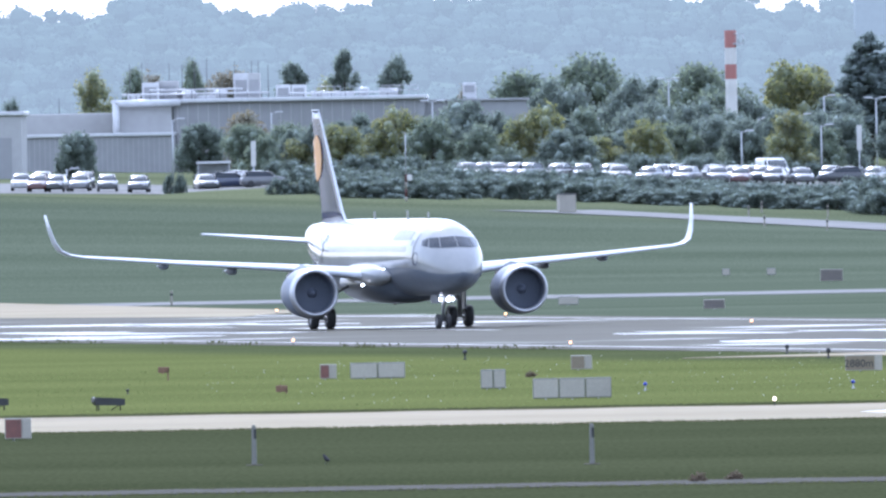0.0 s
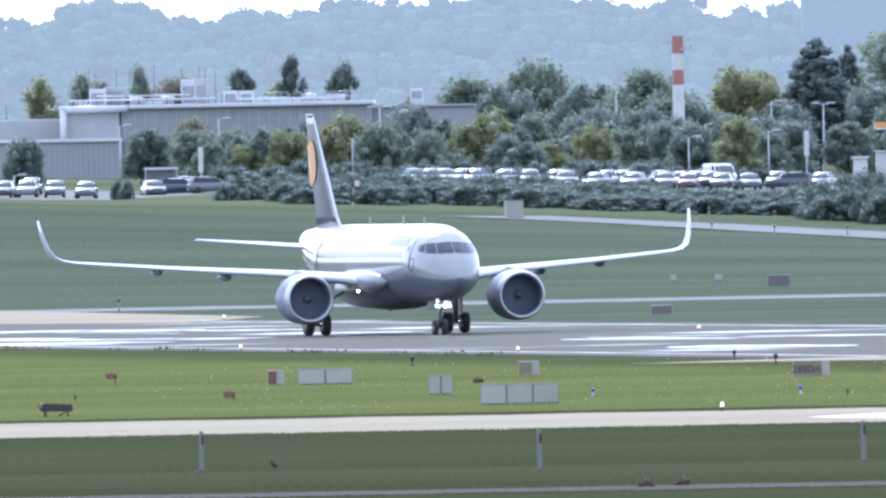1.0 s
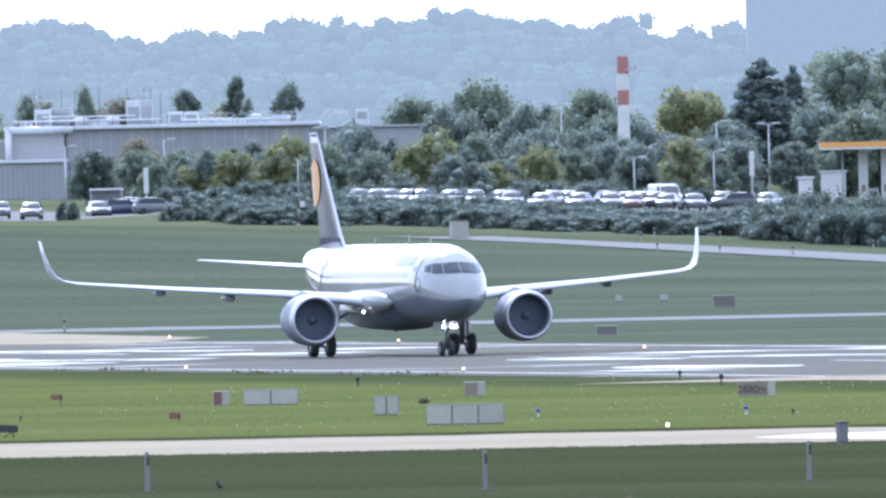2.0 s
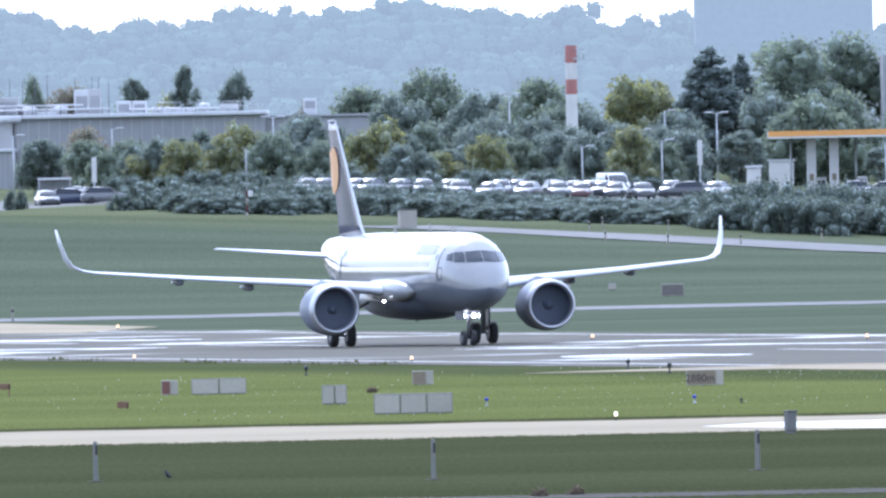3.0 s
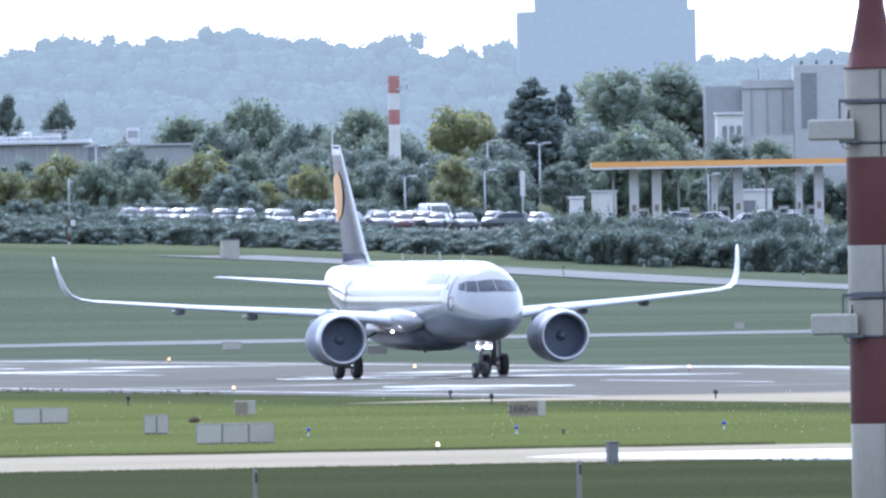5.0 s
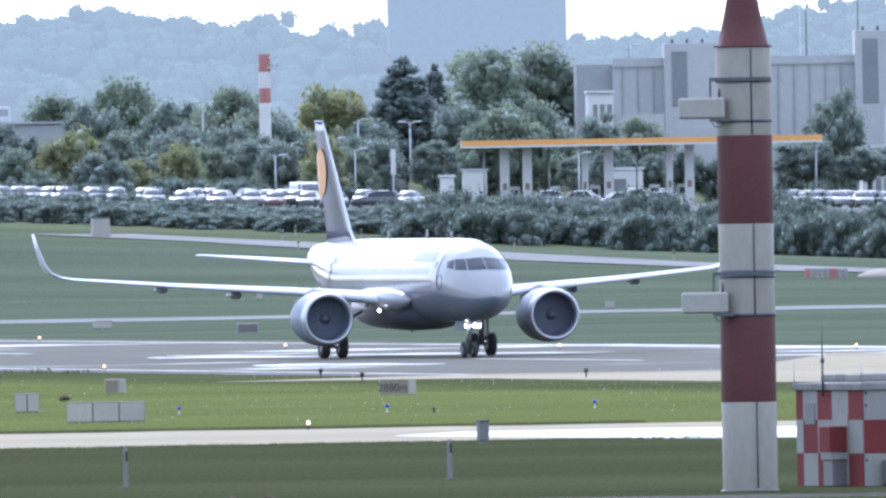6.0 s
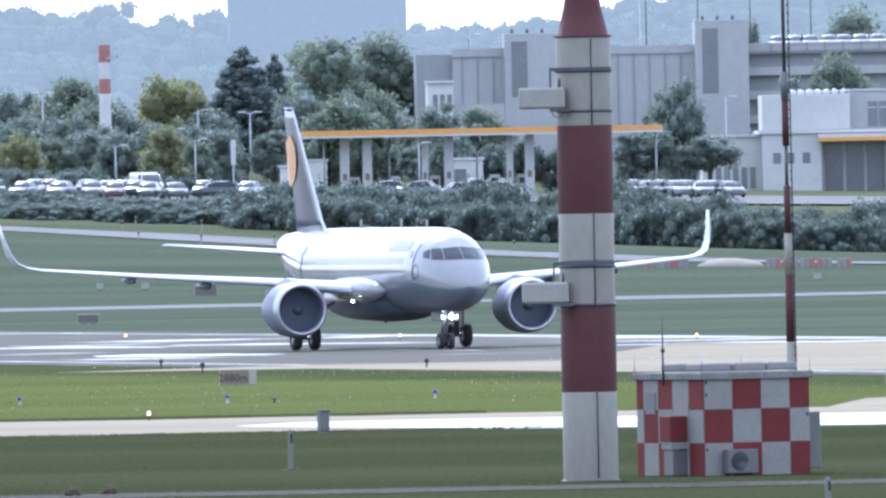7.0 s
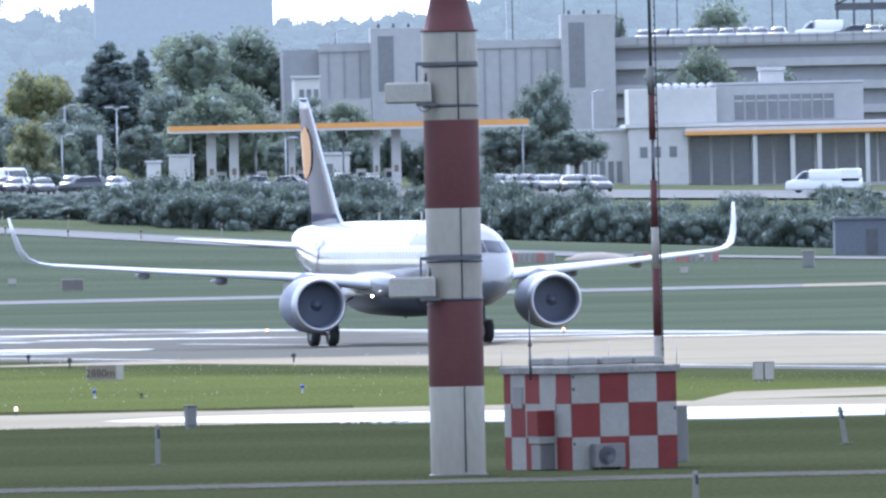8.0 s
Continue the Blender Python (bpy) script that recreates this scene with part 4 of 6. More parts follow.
def make_airfield_things():
    panel_sign(-12.73, 992.5, 0.42, 0.65, 1, SIGNRED, "small red airfield sign with grey side on grass", 0, 0.3, end=SIGNGREY)
    panel_sign(-10.52, 990.6, 2.28, 0.70, 2, SIGNGREY, "pale grey backs of a two panel airfield sign", 3)
    panel_sign(-5.45, 937.6, 0.99, 0.79, 2, SIGNGREY, "small pale grey two panel airfield sign on grass", 3)
    panel_sign(-2.27, 894.5, 2.95, 0.80, 3, SIGNGREY, "long pale grey three panel airfield sign on grass", 2)
    panel_sign(-2.31, 1015.2, 0.62, 0.64, 1, SIGNYELLOW, "small brownish yellow airfield sign with grey side", 0, 0.3, end=SIGNGREY)
    panel_sign(9.33, 985.0, 1.25, 0.70, 1, SIGNYELLOW, "yellow distance sign with black figures and grey side", 0, 0.3, text="2880m", end=SIGNGREY)
    panel_sign(-20.50, 793.5, 0.60, 0.73, 1, SIGNRED, "red airfield sign at the edge of the taxiway", 0, 0.3, end=SIGNGREY)
    panel_sign(34.23, 923.4, 0.83, 0.78, 2, SIGNGREY, "small white two panel airfield sign on grass", 3)
    panel_sign(-3.84, 1462.9, 1.24, 0.55, 1, SIGNGREY, "low grey cabinet beyond the runway", 0, 0.4)
    panel_sign(4.81, 1399.6, 1.25, 0.59, 1, SIGNBROWN, "dull brown sign beyond the runway", 0, 0.4)
    panel_sign(6.73, 1700.0, 0.56, 0.52, 1, SIGNGREY, "tiny pale sign in the far grass", 0, 0.3)
    panel_sign(9.93, 1700.0, 0.64, 0.52, 1, SIGNGREY, "tiny pale sign in the far grass", 0, 0.3)
    panel_sign(13.86, 1660.0, 1.56, 0.86, 1, SIGNBROWN, "brown sign with pale rim in the far grass", 0, 0.4)
    panel_sign(29.28, 1580.0, 0.71, 0.56, 1, SIGNGREY, "tiny pale sign in the far grass", 0, 0.3)
    panel_sign(57.54, 1700.0, 0.64, 0.52, 1, SIGNGREY, "tiny pale sign in the far grass", 0, 0.3)
    for p in ((-16.70, 1183.0), (-2.92, 1136.6)):
        runway_lamp(*p, WARMGLOW, "lit runway edge lamp beside the asphalt", "runway lamps", 0.34, 0.065)
    for p in ((-21.11, 1428.4), (-7.11, 1354.6), (6.28, 1260.1), (20.04, 1221.5), (34.13, 1186.8)):
        runway_lamp(*p, WARMGLOW, "lit runway edge lamp beside the asphalt", "runway lamps", 0.34, 0.07)
    for p in ((6.94, 1078.3), (8.59, 1053.5), (18.43, 1053.8), (-7.54, 1080.4)):
        runway_lamp(*p, BLACK, "dark unlit taxiway lamp beside the runway", "unlit lamps", 0.45, 0.11)
    for p in ((0.47, 921.7), (8.39, 915.3), (16.37, 918.6)):
        runway_lamp(*p, BLUE, "blue taxiway edge lamp in the grass", "blue lamps", 0.34, 0.08, True)
    for p in ((5.03, 855.1),):
        runway_lamp(*p, LAMPWHITE, "lit white lamp with dark stem beside the taxiway", "white lamps", 0.36, 0.062)
    for p in ((-19.94, 947.2), (10.15, 913.0)):
        runway_lamp(*p, BLACK, "dark unlit lamp in the grass", "unlit lamps", 0.2, 0.07)
    for p in ((-11.34, 716.3), (-1.24, 704.1), (8.34, 710.3)):
        marker_post(*p)
    marker_post(29.31, 725.3, 1.15, -8.0)
    marker_post(20.37, 597.1, 1.0)
    approach_unit(-19.35, 885.0)
    approach_unit(-23.85, 893.0)
    # cabinet post beside the taxiway
    x, y = 10.57, 806.3
    m = thing("cabinet_post", stand(x, y, 28), "grey metal junction cabinet beside the taxiway", "cabinet")
    part("casing", cube(-0.14, 0.2, -0.14, 0.14, 0.08, 0.72, bevel=0.02), BOXGREY, m)
    part("plinth", cube(-0.1, 0.16, -0.1, 0.1, 0, 0.08), ROOFGREY, m)
    part("roof_cap", cube(-0.17, 0.23, -0.17, 0.17, 0.72, 0.77, bevel=0.01), DARKMETAL, m)
    # two toppled orange markers
    for x, y, lean in ((-19.58, 1003.8, 0), (-13.69, 937.6, 70)):
        m = thing("orange_marker", pose(x, y, 0.02), "weathered orange marker board in the grass", "marker", "orange markers")
        part("board", cube(-0.26, 0.2, -0.03, 0.03, 0.3 if not lean else 0.05, 0.55 if not lean else 0.3, bevel=0.01), RUST, m)
        part("stake", cube(0.12, 0.18, -0.03, 0.03, -0.04, 0.5 if not lean else 0.2), RUST, m)
        part("fin_board", cube(-0.1, -0.05, -0.2, 0.2, 0.25 if not lean else 0.02, 0.5 if not lean else 0.34), RUST, m)


make_airfield_things()


def make_standing_crow():
    x, y = -9.16, 714.4
    m = thing("crow", stand(x, y, 115), "black crow standing in the grass", "bird")
    bm = bmesh.new()
    loft(bm, [ring((a, 0, z), (0, 1, 0), (0.3, 0, 1), w, 10, h) for a, z, w, h in ((-0.24, 0.12, 0.02, 0.01), (-0.12, 0.14, 0.05, 0.04), (0, 0.18, 0.07, 0.075), (0.1, 0.22, 0.06, 0.065), (0.15, 0.27, 0.04, 0.045), (0.19, 0.29, 0.035, 0.035), (0.22, 0.29, 0.012, 0.012))])
    part("body", bm, FEATHER, m)
    part("beak", tube(bmesh.new(), (0.21, 0, 0.29), (0.27, 0, 0.275), 0.013, 0.003, 6), BEAK, m)
    for s in (-1, 1):
        part("leg", tube(bmesh.new(), (0.02, s * 0.03, 0), (0.01, s * 0.03, 0.14), 0.008, n=5), BEAK, m)


def make_flying_crow():
    m = thing("crow", pose(0, 0, 5), "black crow flying low with beating wings", "bird")
    bm = bmesh.new()
    loft(bm, [ring((a, 0, z), (0, 1, 0), (0, 0, 1), w, 14, h) for a, z, w, h in ((-0.25, -0.005, 0.075, 0.006), (-0.17, 0, 0.05, 0.018), (-0.08, 0, 0.055, 0.045), (0.02, -0.008, 0.065, 0.06), (0.1, 0, 0.055, 0.052), (0.15, 0.012, 0.038, 0.038), (0.18, 0.018, 0.035, 0.034), (0.205, 0.015, 0.022, 0.02))])
    part("body", bm, FEATHER, m)
    part("beak", tube(bmesh.new(), (0.2, 0, 0.013), (0.262, 0, 0.0), 0.016, 0.003, 8), BEAK, m)
    wings = []
    for s in (-1, 1):
        pivot = new("wing")
        pivot.parent = m
        pivot.matrix_basis = pose(0, s * 0.045, 0.02)
        bm = bmesh.new()
        secs = [(0.0, 0.1, -0.11, 0.02), (0.09, 0.13, -0.13, 0.016), (0.17, 0.11, -0.16, 0.01), (0.25, 0.06, -0.16, 0.006)]
        loft(bm, [[Vector((a, s * y, 0)), Vector(((a + b) / 2, s * y, th)), Vector((b, s * y, -0.004)), Vector(((a + b) / 2, s * y, -th * 0.3))] for y, a, b, th in secs])
        part("wing_base", bm, FEATHERGREY, pivot, "dark wing with greyer lining")
        for i in range(6):
            a = radians(-6 - 12 * i)
            p0 = Vector((0.05 - 0.032 * i, s * 0.225, 0.0))
            p1 = p0 + Vector((math.sin(a) * 0.115, s * math.cos(a) * 0.115, -0.004 * i))
            bm = bmesh.new()
            w = Vector((0.024, 0, 0))
            t = Vector((0, 0, 0.003))
            loft(bm, [[p0 - w, p0 + t, p0 + w, p0 - t], [(p0 * 0.4 + p1 * 0.6) - w * 1.1, p0 * 0.4 + p1 * 0.6 + t, (p0 * 0.4 + p1 * 0.6) + w * 1.1, p0 * 0.4 + p1 * 0.6 - t], [p1 - w * 0.3, p1 + t * 0.3, p1 + w * 0.3, p1 - t * 0.3]])
            part("primary_feather", bm, FEATHER, pivot)
        wings.append((pivot, s))
    return m, wings


make_standing_crow()
CROW, CROW_WINGS = make_flying_crow()


# ---- trees ----
def leaf_cloud(rnd, centres, per, size, squash=1.0):
    """Small leaf faces round many clump centres (x, y, z, radius), with the direction in which each leaf looks out of its clump."""
    vs, fs, out = [], [], []
    mid = Vector((0, 0, sum(c[2] for c in centres) / len(centres)))
    for cx, cy, cz, r in centres:
        away = Vector((cx, cy, cz)) - mid
        away = away.normalized() if away.length > 0.01 else Vector((0, 0, 1))
        for _ in range(per):
            d = Vector((rnd.gauss(0, 1), rnd.gauss(0, 1), rnd.gauss(0, 1))).normalized()
            nrm = (d * 0.75 + away * 0.6 + Vector((0, 0, 0.35))).normalized()
            d = d * r * (1.15 * rnd.random() ** 0.55 if rnd.random() < 0.93 else rnd.uniform(1.05, 1.35))
            p = Vector((cx + d.x, cy + d.y, cz + d.z * squash))
            u = Vector((rnd.uniform(-1, 1), rnd.uniform(-1, 1), rnd.uniform(-0.7, 0.7))).normalized()
            v = u.cross(Vector((rnd.uniform(-1, 1), rnd.uniform(-1, 1), rnd.uniform(-1, 1)))).normalized()
            if u.cross(v).dot(nrm) < 0:
                v = -v
            s = size * rnd.uniform(0.6, 1.3)
            i = len(vs)
            vs += [p - u * s - v * s * 0.45, p + u * s - v * s * 0.2, p + v * s * 0.85]
            fs.append((i, i + 1, i + 2))
            out += [nrm, nrm, nrm]
    return vs, fs, out


def leaf_mass(rnd, centres, vs, fs, out):
    """The closed inner foliage of each clump, an uneven lump that no light shines through."""
    for cx, cy, cz, r in centres:
        i = len(vs)
        for a in range(4):
            for b in range(6):
                u, v = math.pi * (a + 0.4) / 3.8, 2 * math.pi * (b + 0.5 * a) / 6
                d = Vector((math.sin(u) * math.cos(v), math.sin(u) * math.sin(v), math.cos(u)))
                vs.append(Vector((cx, cy, cz)) + d * r * rnd.uniform(0.4, 0.75))
                out.append((d + Vector((0, 0, 0.3))).normalized())
        fs += [(i + a * 6 + b, i + (a + 1) * 6 + b, i + (a + 1) * 6 + (b + 1) % 6, i + a * 6 + (b + 1) % 6) for a in range(3) for b in range(6)]


def pydata_part(name, vs, fs, material, parent, label="", normals=None):
    me = bpy.data.meshes.new(name)
    me.from_pydata([tuple(v) for v in vs], [], fs)
    me.materials.append(material)
    if normals:
        me.polygons.foreach_set("use_smooth", [True] * len(fs))
        me.normals_split_custom_set_from_vertices([tuple(v) for v in normals])
    ob = new(name, me)
    ob.parent = parent
    return tagged(ob, label)


def crown_centres(kind, rnd):
    """Clump centres in a tree ten metres high, with a crown six metres wide."""
    out, ph = [], rnd.uniform(0, 6)
    if kind in ("round", "broad", "gold", "brown"):
        for i in range(62):
            a, z = rnd.uniform(0, 2 * math.pi), rnd.uniform(0.0, 1.0)
            zz = 0.9 + 8.0 * z
            w = 3.0 * (math.sin(math.pi * min(1.0, 0.25 + 0.7 * z)) ** 0.7) * rnd.uniform(0.55, 1.0)
            w *= 1.0 + 0.28 * math.sin(3 * a + 5 * z + ph) + 0.15 * math.sin(7 * z + 2 * ph)
            out.append((w * 0.9 * math.cos(a), w * 0.9 * math.sin(a), zz + 0.5 * math.sin(2 * a + ph) * z, rnd.uniform(0.6, 1.25)))
    elif kind == "ball":
        for i in range(44):
            a, c = rnd.uniform(0, 2 * math.pi), rnd.uniform(-1, 1)
            s = math.sqrt(1 - c * c)
            out.append((2.4 * s * math.cos(a), 2.4 * s * math.sin(a), 6.0 + 3.3 * c, 0.75))
    elif kind == "cypress":
        for i in range(64):
            z = rnd.random()
            w = 1.75 * min(1.0, 0.3 + 5.5 * (1 - z), 0.55 + 2.0 * z) * rnd.uniform(0.2, 0.95)
            a = rnd.uniform(0, 2 * math.pi)
            out.append((w * math.cos(a), w * math.sin(a), 0.4 + 9.0 * z, rnd.uniform(0.45, 0.8)))
    elif kind == "topiary":
        for i in range(44):
            out.append((rnd.uniform(-2.6, 2.6), rnd.uniform(-2.2, 2.2), rnd.uniform(4.6, 9.0), 0.9))
    elif kind == "conifer":
        for k in range(11):
            z = 1.4 + k * 0.78
            w = 3.1 * (1 - k / 11.5) ** 0.85
            for j in range(7):
                a = 2 * math.pi * j / 7 + k * 1.3 + rnd.uniform(-0.3, 0.3)
                for f in (0.45, 0.9):
                    ww = w * f * rnd.uniform(0.75, 1.12)
                    out.append((ww * math.cos(a), ww * math.sin(a), z - 0.35 * f + rnd.uniform(-0.15, 0.15), 0.42 * (1.1 - 0.05 * k)))
        out.append((0, 0, 9.7, 0.3))
    elif kind == "bush":
        for i in range(30):
            a, z = rnd.uniform(0, 2 * math.pi), rnd.random()
            w = 2.7 * math.sqrt(1 - z * z * 0.85) * rnd.uniform(0.2, 1.0)
            out.append((w * math.cos(a), w * 0.6 * math.sin(a), 0.15 + 2.1 * z, rnd.uniform(0.55, 0.85)))
    return out


TREE_LOOK = {
    "round": (LEAF, "dense green broadleaf tree behind the airfield", 115, 0.2),
    "broad": (LEAFDARK, "dark green broadleaf tree with uneven crown", 115, 0.2),
    "gold": (LEAFGOLD, "broadleaf tree turning yellow in early autumn", 110, 0.2),
    "brown": (LEAFBROWN, "thinning brownish autumn tree beside the building", 60, 0.22),
    "ball": (LEAFDARK, "small dark tree with a clipped round crown", 120, 0.22),
    "cypress": (LEAFDARK, "tall narrow columnar tree behind the low building", 110, 0.2),
    "topiary": (LEAFDARK, "flat-topped clipped tree on a bare trunk", 120, 0.22),
    "conifer": (NEEDLE, "tall dark conifer with layered drooping branches", 45, 0.24),
    "bush": (LEAFHEDGE, "dense dark green shrub of the boundary hedge", 105, 0.135),
}
TREES = {}


def plant(kind, x, y, w, h, sink=0.0, seed=0, group="trees"):
    """A tree or shrub w wide and h high, standing on the ground."""
    rnd = random.Random(sum(map(ord, kind)) * 7 + seed % 4)
    full, wide = (3.0, 5.6) if kind == "bush" else (10.0, {"cypress": 4.2, "topiary": 6.0, "ball": 5.8, "conifer": 2.9}.get(kind, 5.3))
    squat = kind in ("round", "broad", "gold", "brown") and h < 1.5 * w
    if squat:
        full = 6.0
    turn = (seed * 67) % 360
    m = pose(x, y, ground_z(x, y) - sink, 0, 0, turn if kind != "bush" else (turn % 40) - 20) @ Matrix.Diagonal((w / wide, w / wide, h / full, 1))
    key = (kind, squat, seed % 4)
    if key in TREES:
        first = TREES[key].scale
        return copy_thing(TREES[key], m @ Matrix.Diagonal((1 / first.x, 1 / first.y, 1 / first.z, 1)))
    leaf, label, per, size = TREE_LOOK[kind]
    t = tagged(new("shrub" if kind == "bush" else "tree"), label, "shrub" if kind == "bush" else "tree", "hedge shrubs" if kind == "bush" else group)
    t.matrix_world = m
    centres = crown_centres(kind, rnd)
    if squat:
        centres = [(x0, y0, z0 * 0.6, r0 * 0.85) for x0, y0, z0, r0 in centres]
    bm = bmesh.new()
    if kind == "bush":
        for c in centres[:8]:
            tube(bm, (c[0] * 0.2, c[1] * 0.2, -0.3), (c[0], c[1], c[2]), 0.06, 0.02, 6)
    else:
        top = 8.5 if kind in ("conifer", "cypress") else 6.0
        loft(bm, [ring((0.1 * math.sin(z), 0.1 * math.cos(2 * z), z * full / 10), (1, 0, 0), (0, 1, 0), r, 9) for z, r in ((-0.4, 0.36), (0.3, 0.27), (2, 0.22), (4, 0.17), (top, 0.05))])
        for c in centres[::4]:
            z0 = min(c[2] * 0.6, 4.5)
            tube(bm, (0, 0, z0), (c[0] * 0.9, c[1] * 0.9, c[2]), 0.09, 0.02, 5)
    part("trunk" if kind != "bush" else "stems", bm, BARK, t)
    vs, fs, out = leaf_cloud(rnd, centres, int(per * 1.7), size * 0.78)
    inner = len(fs)
    if kind != "brown":
        leaf_mass(rnd, centres, vs, fs, out)
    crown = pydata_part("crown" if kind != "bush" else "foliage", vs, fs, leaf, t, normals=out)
    crown.data.materials.append(HAZY_MASS[leaf.name])
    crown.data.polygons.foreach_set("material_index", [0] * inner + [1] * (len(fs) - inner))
    TREES[key] = t
    return t


def top_of(x, y, z):
    return z - ground_z(x, y)


def make_trees():
    # crown top (x, y, z), width in metres, kind
    spec = [
        (-14.47, 2150.0, 14.11, 6.83, "broad"), (-20.73, 2140.0, 12.44, 5.29, "round"), (-24.95, 2250.0, 13.42, 4.24, "broad"),
        (-27.53, 2180.0, 12.37, 4.10, "broad"), (-29.90, 2140.0, 11.85, 3.52, "broad"), (-38.96, 2180.0, 12.89, 4.62, "broad"),
        (-35.16, 2200.0, 13.88, 5.44, "brown"), (-49.60, 2160.0, 12.35, 3.81, "broad"), (-8.63, 2140.0, 12.56, 4.53, "broad"),
        (-5.44, 2130.0, 12.49, 3.11, "ball"), (-10.87, 2500.0, 18.18, 7.65, "round"), (-3.72, 2450.0, 18.85, 8.07, "round"),
        (7.14, 2420.0, 18.30, 8.54, "round"), (1.99, 2160.0, 13.92, 6.61, "broad"), (6.28, 2150.0, 13.72, 6.58, "broad"),
        (2.87, 2440.0, 17.53, 5.17, "broad"), (18.22, 2380.0, 17.93, 7.00, "gold"), (23.68, 2360.0, 20.75, 6.39, "conifer"),
        (13.70, 2150.0, 12.92, 5.56, "broad"), (18.24, 2160.0, 12.85, 5.59, "broad"), (9.99, 2250.0, 12.65, 4.76, "broad"),
        (-53.80, 2420.0, 18.70, 3.99, "gold"), (-50.04, 2440.0, 19.45, 3.44, "round"), (-44.54, 2460.0, 19.65, 2.89, "round"),
        (-41.24, 2470.0, 19.40, 5.23, "brown"), (-49.00, 2480.0, 19.41, 3.50, "brown"), (-33.46, 2400.0, 19.37, 3.28, "cypress"),
        (-28.30, 2400.0, 20.35, 3.28, "cypress"), (-23.28, 2400.0, 20.14, 3.61, "cypress"), (-30.19, 2420.0, 17.40, 4.56, "gold"),
        (-61.60, 2400.0, 15.95, 2.82, "broad"), (-16.12, 2400.0, 16.39, 3.39, "brown"), (-2.60, 2120.0, 10.92, 4.49, "gold"),
        (-10.57, 2120.0, 11.32, 2.99, "gold"), (32.56, 2400.0, 22.38, 8.47, "round"), (38.23, 2420.0, 21.95, 7.97, "round"),
        (27.55, 2420.0, 20.30, 3.42, "conifer"), (33.25, 2280.0, 16.04, 8.05, "round"), (23.80, 2100.0, 12.14, 4.20, "ball"),
        (29.06, 2330.0, 16.83, 5.48, "broad"), (57.54, 2150.0, 11.51, 5.56, "topiary"), (63.36, 2150.0, 11.08, 5.31, "topiary"),
        (63.21, 2230.0, 16.61, 4.72, "broad"), (56.80, 2170.0, 11.40, 3.06, "broad"), (36.94, 2160.0, 10.55, 2.80, "ball"),
        (44.88, 2200.0, 10.68, 3.11, "broad"), (37.19, 2380.0, 16.39, 6.16, "round"), (93.98, 2650.0, 25.12, 9.35, "round"),
        (83.04, 2650.0, 23.80, 3.74, "broad"), (72.26, 2600.0, 22.19, 4.28, "round"), (109.00, 2600.0, 23.23, 5.51, "round"),
        (63.75, 2300.0, 16.07, 4.33, "broad"), (41.01, 2200.0, 11.44, 4.66, "broad"), (47.63, 2195.0, 10.97, 4.13, "broad"), (51.76, 2195.0, 10.78, 4.65, "broad"),
        (81.42, 2330.0, 17.99, 8.22, "round"), (76.46, 2330.0, 17.00, 5.48, "broad"), (88.92, 2340.0, 17.60, 6.61, "broad"), (30.75, 2280.0, 14.04, 6.44, "round"), (41.92, 2300.0, 15.26, 4.87, "broad"), (45.50, 2290.0, 14.63, 4.85, "round"), (-18.19, 2200.0, 13.10, 4.66, "broad"), (-12.39, 2180.0, 12.44, 4.10, "broad"),
        (-6.88, 2300.0, 16.77, 6.49, "broad"), (0.42, 2310.0, 16.29, 6.52, "broad"), (8.32, 2320.0, 15.48, 6.00, "round"), (11.21, 2300.0, 14.56, 5.95, "broad"), (16.63, 2370.0, 17.99, 7.81, "gold"), (19.51, 2290.0, 14.12, 6.47, "broad"), (32.00, 2430.0, 22.53, 9.72, "round"),
    ]
    for i, (x, y, z, w, kind) in enumerate(spec):
        plant(kind, x, y, w, top_of(x, y, z), seed=i)
    # undergrowth and smaller trees that close the belt behind the car park
    rnd = random.Random(17)
    for i in range(46):
        x = -34 + i * 1.55 + rnd.uniform(-0.7, 0.7)
        if x > 20 or x > 16 and i % 3:
            continue
        plant(rnd.choice(("broad", "broad", "round", "gold")), x, rnd.uniform(2112, 2150), rnd.uniform(3.2, 5.0), rnd.uniform(3.6, 6.6), 0.3, i)
    for i in range(30):
        plant("bush", -30 + i * 1.6 + rnd.uniform(-0.6, 0.6), rnd.uniform(2102, 2112), rnd.uniform(4, 6), rnd.uniform(1.6, 2.6), 0.1, i)


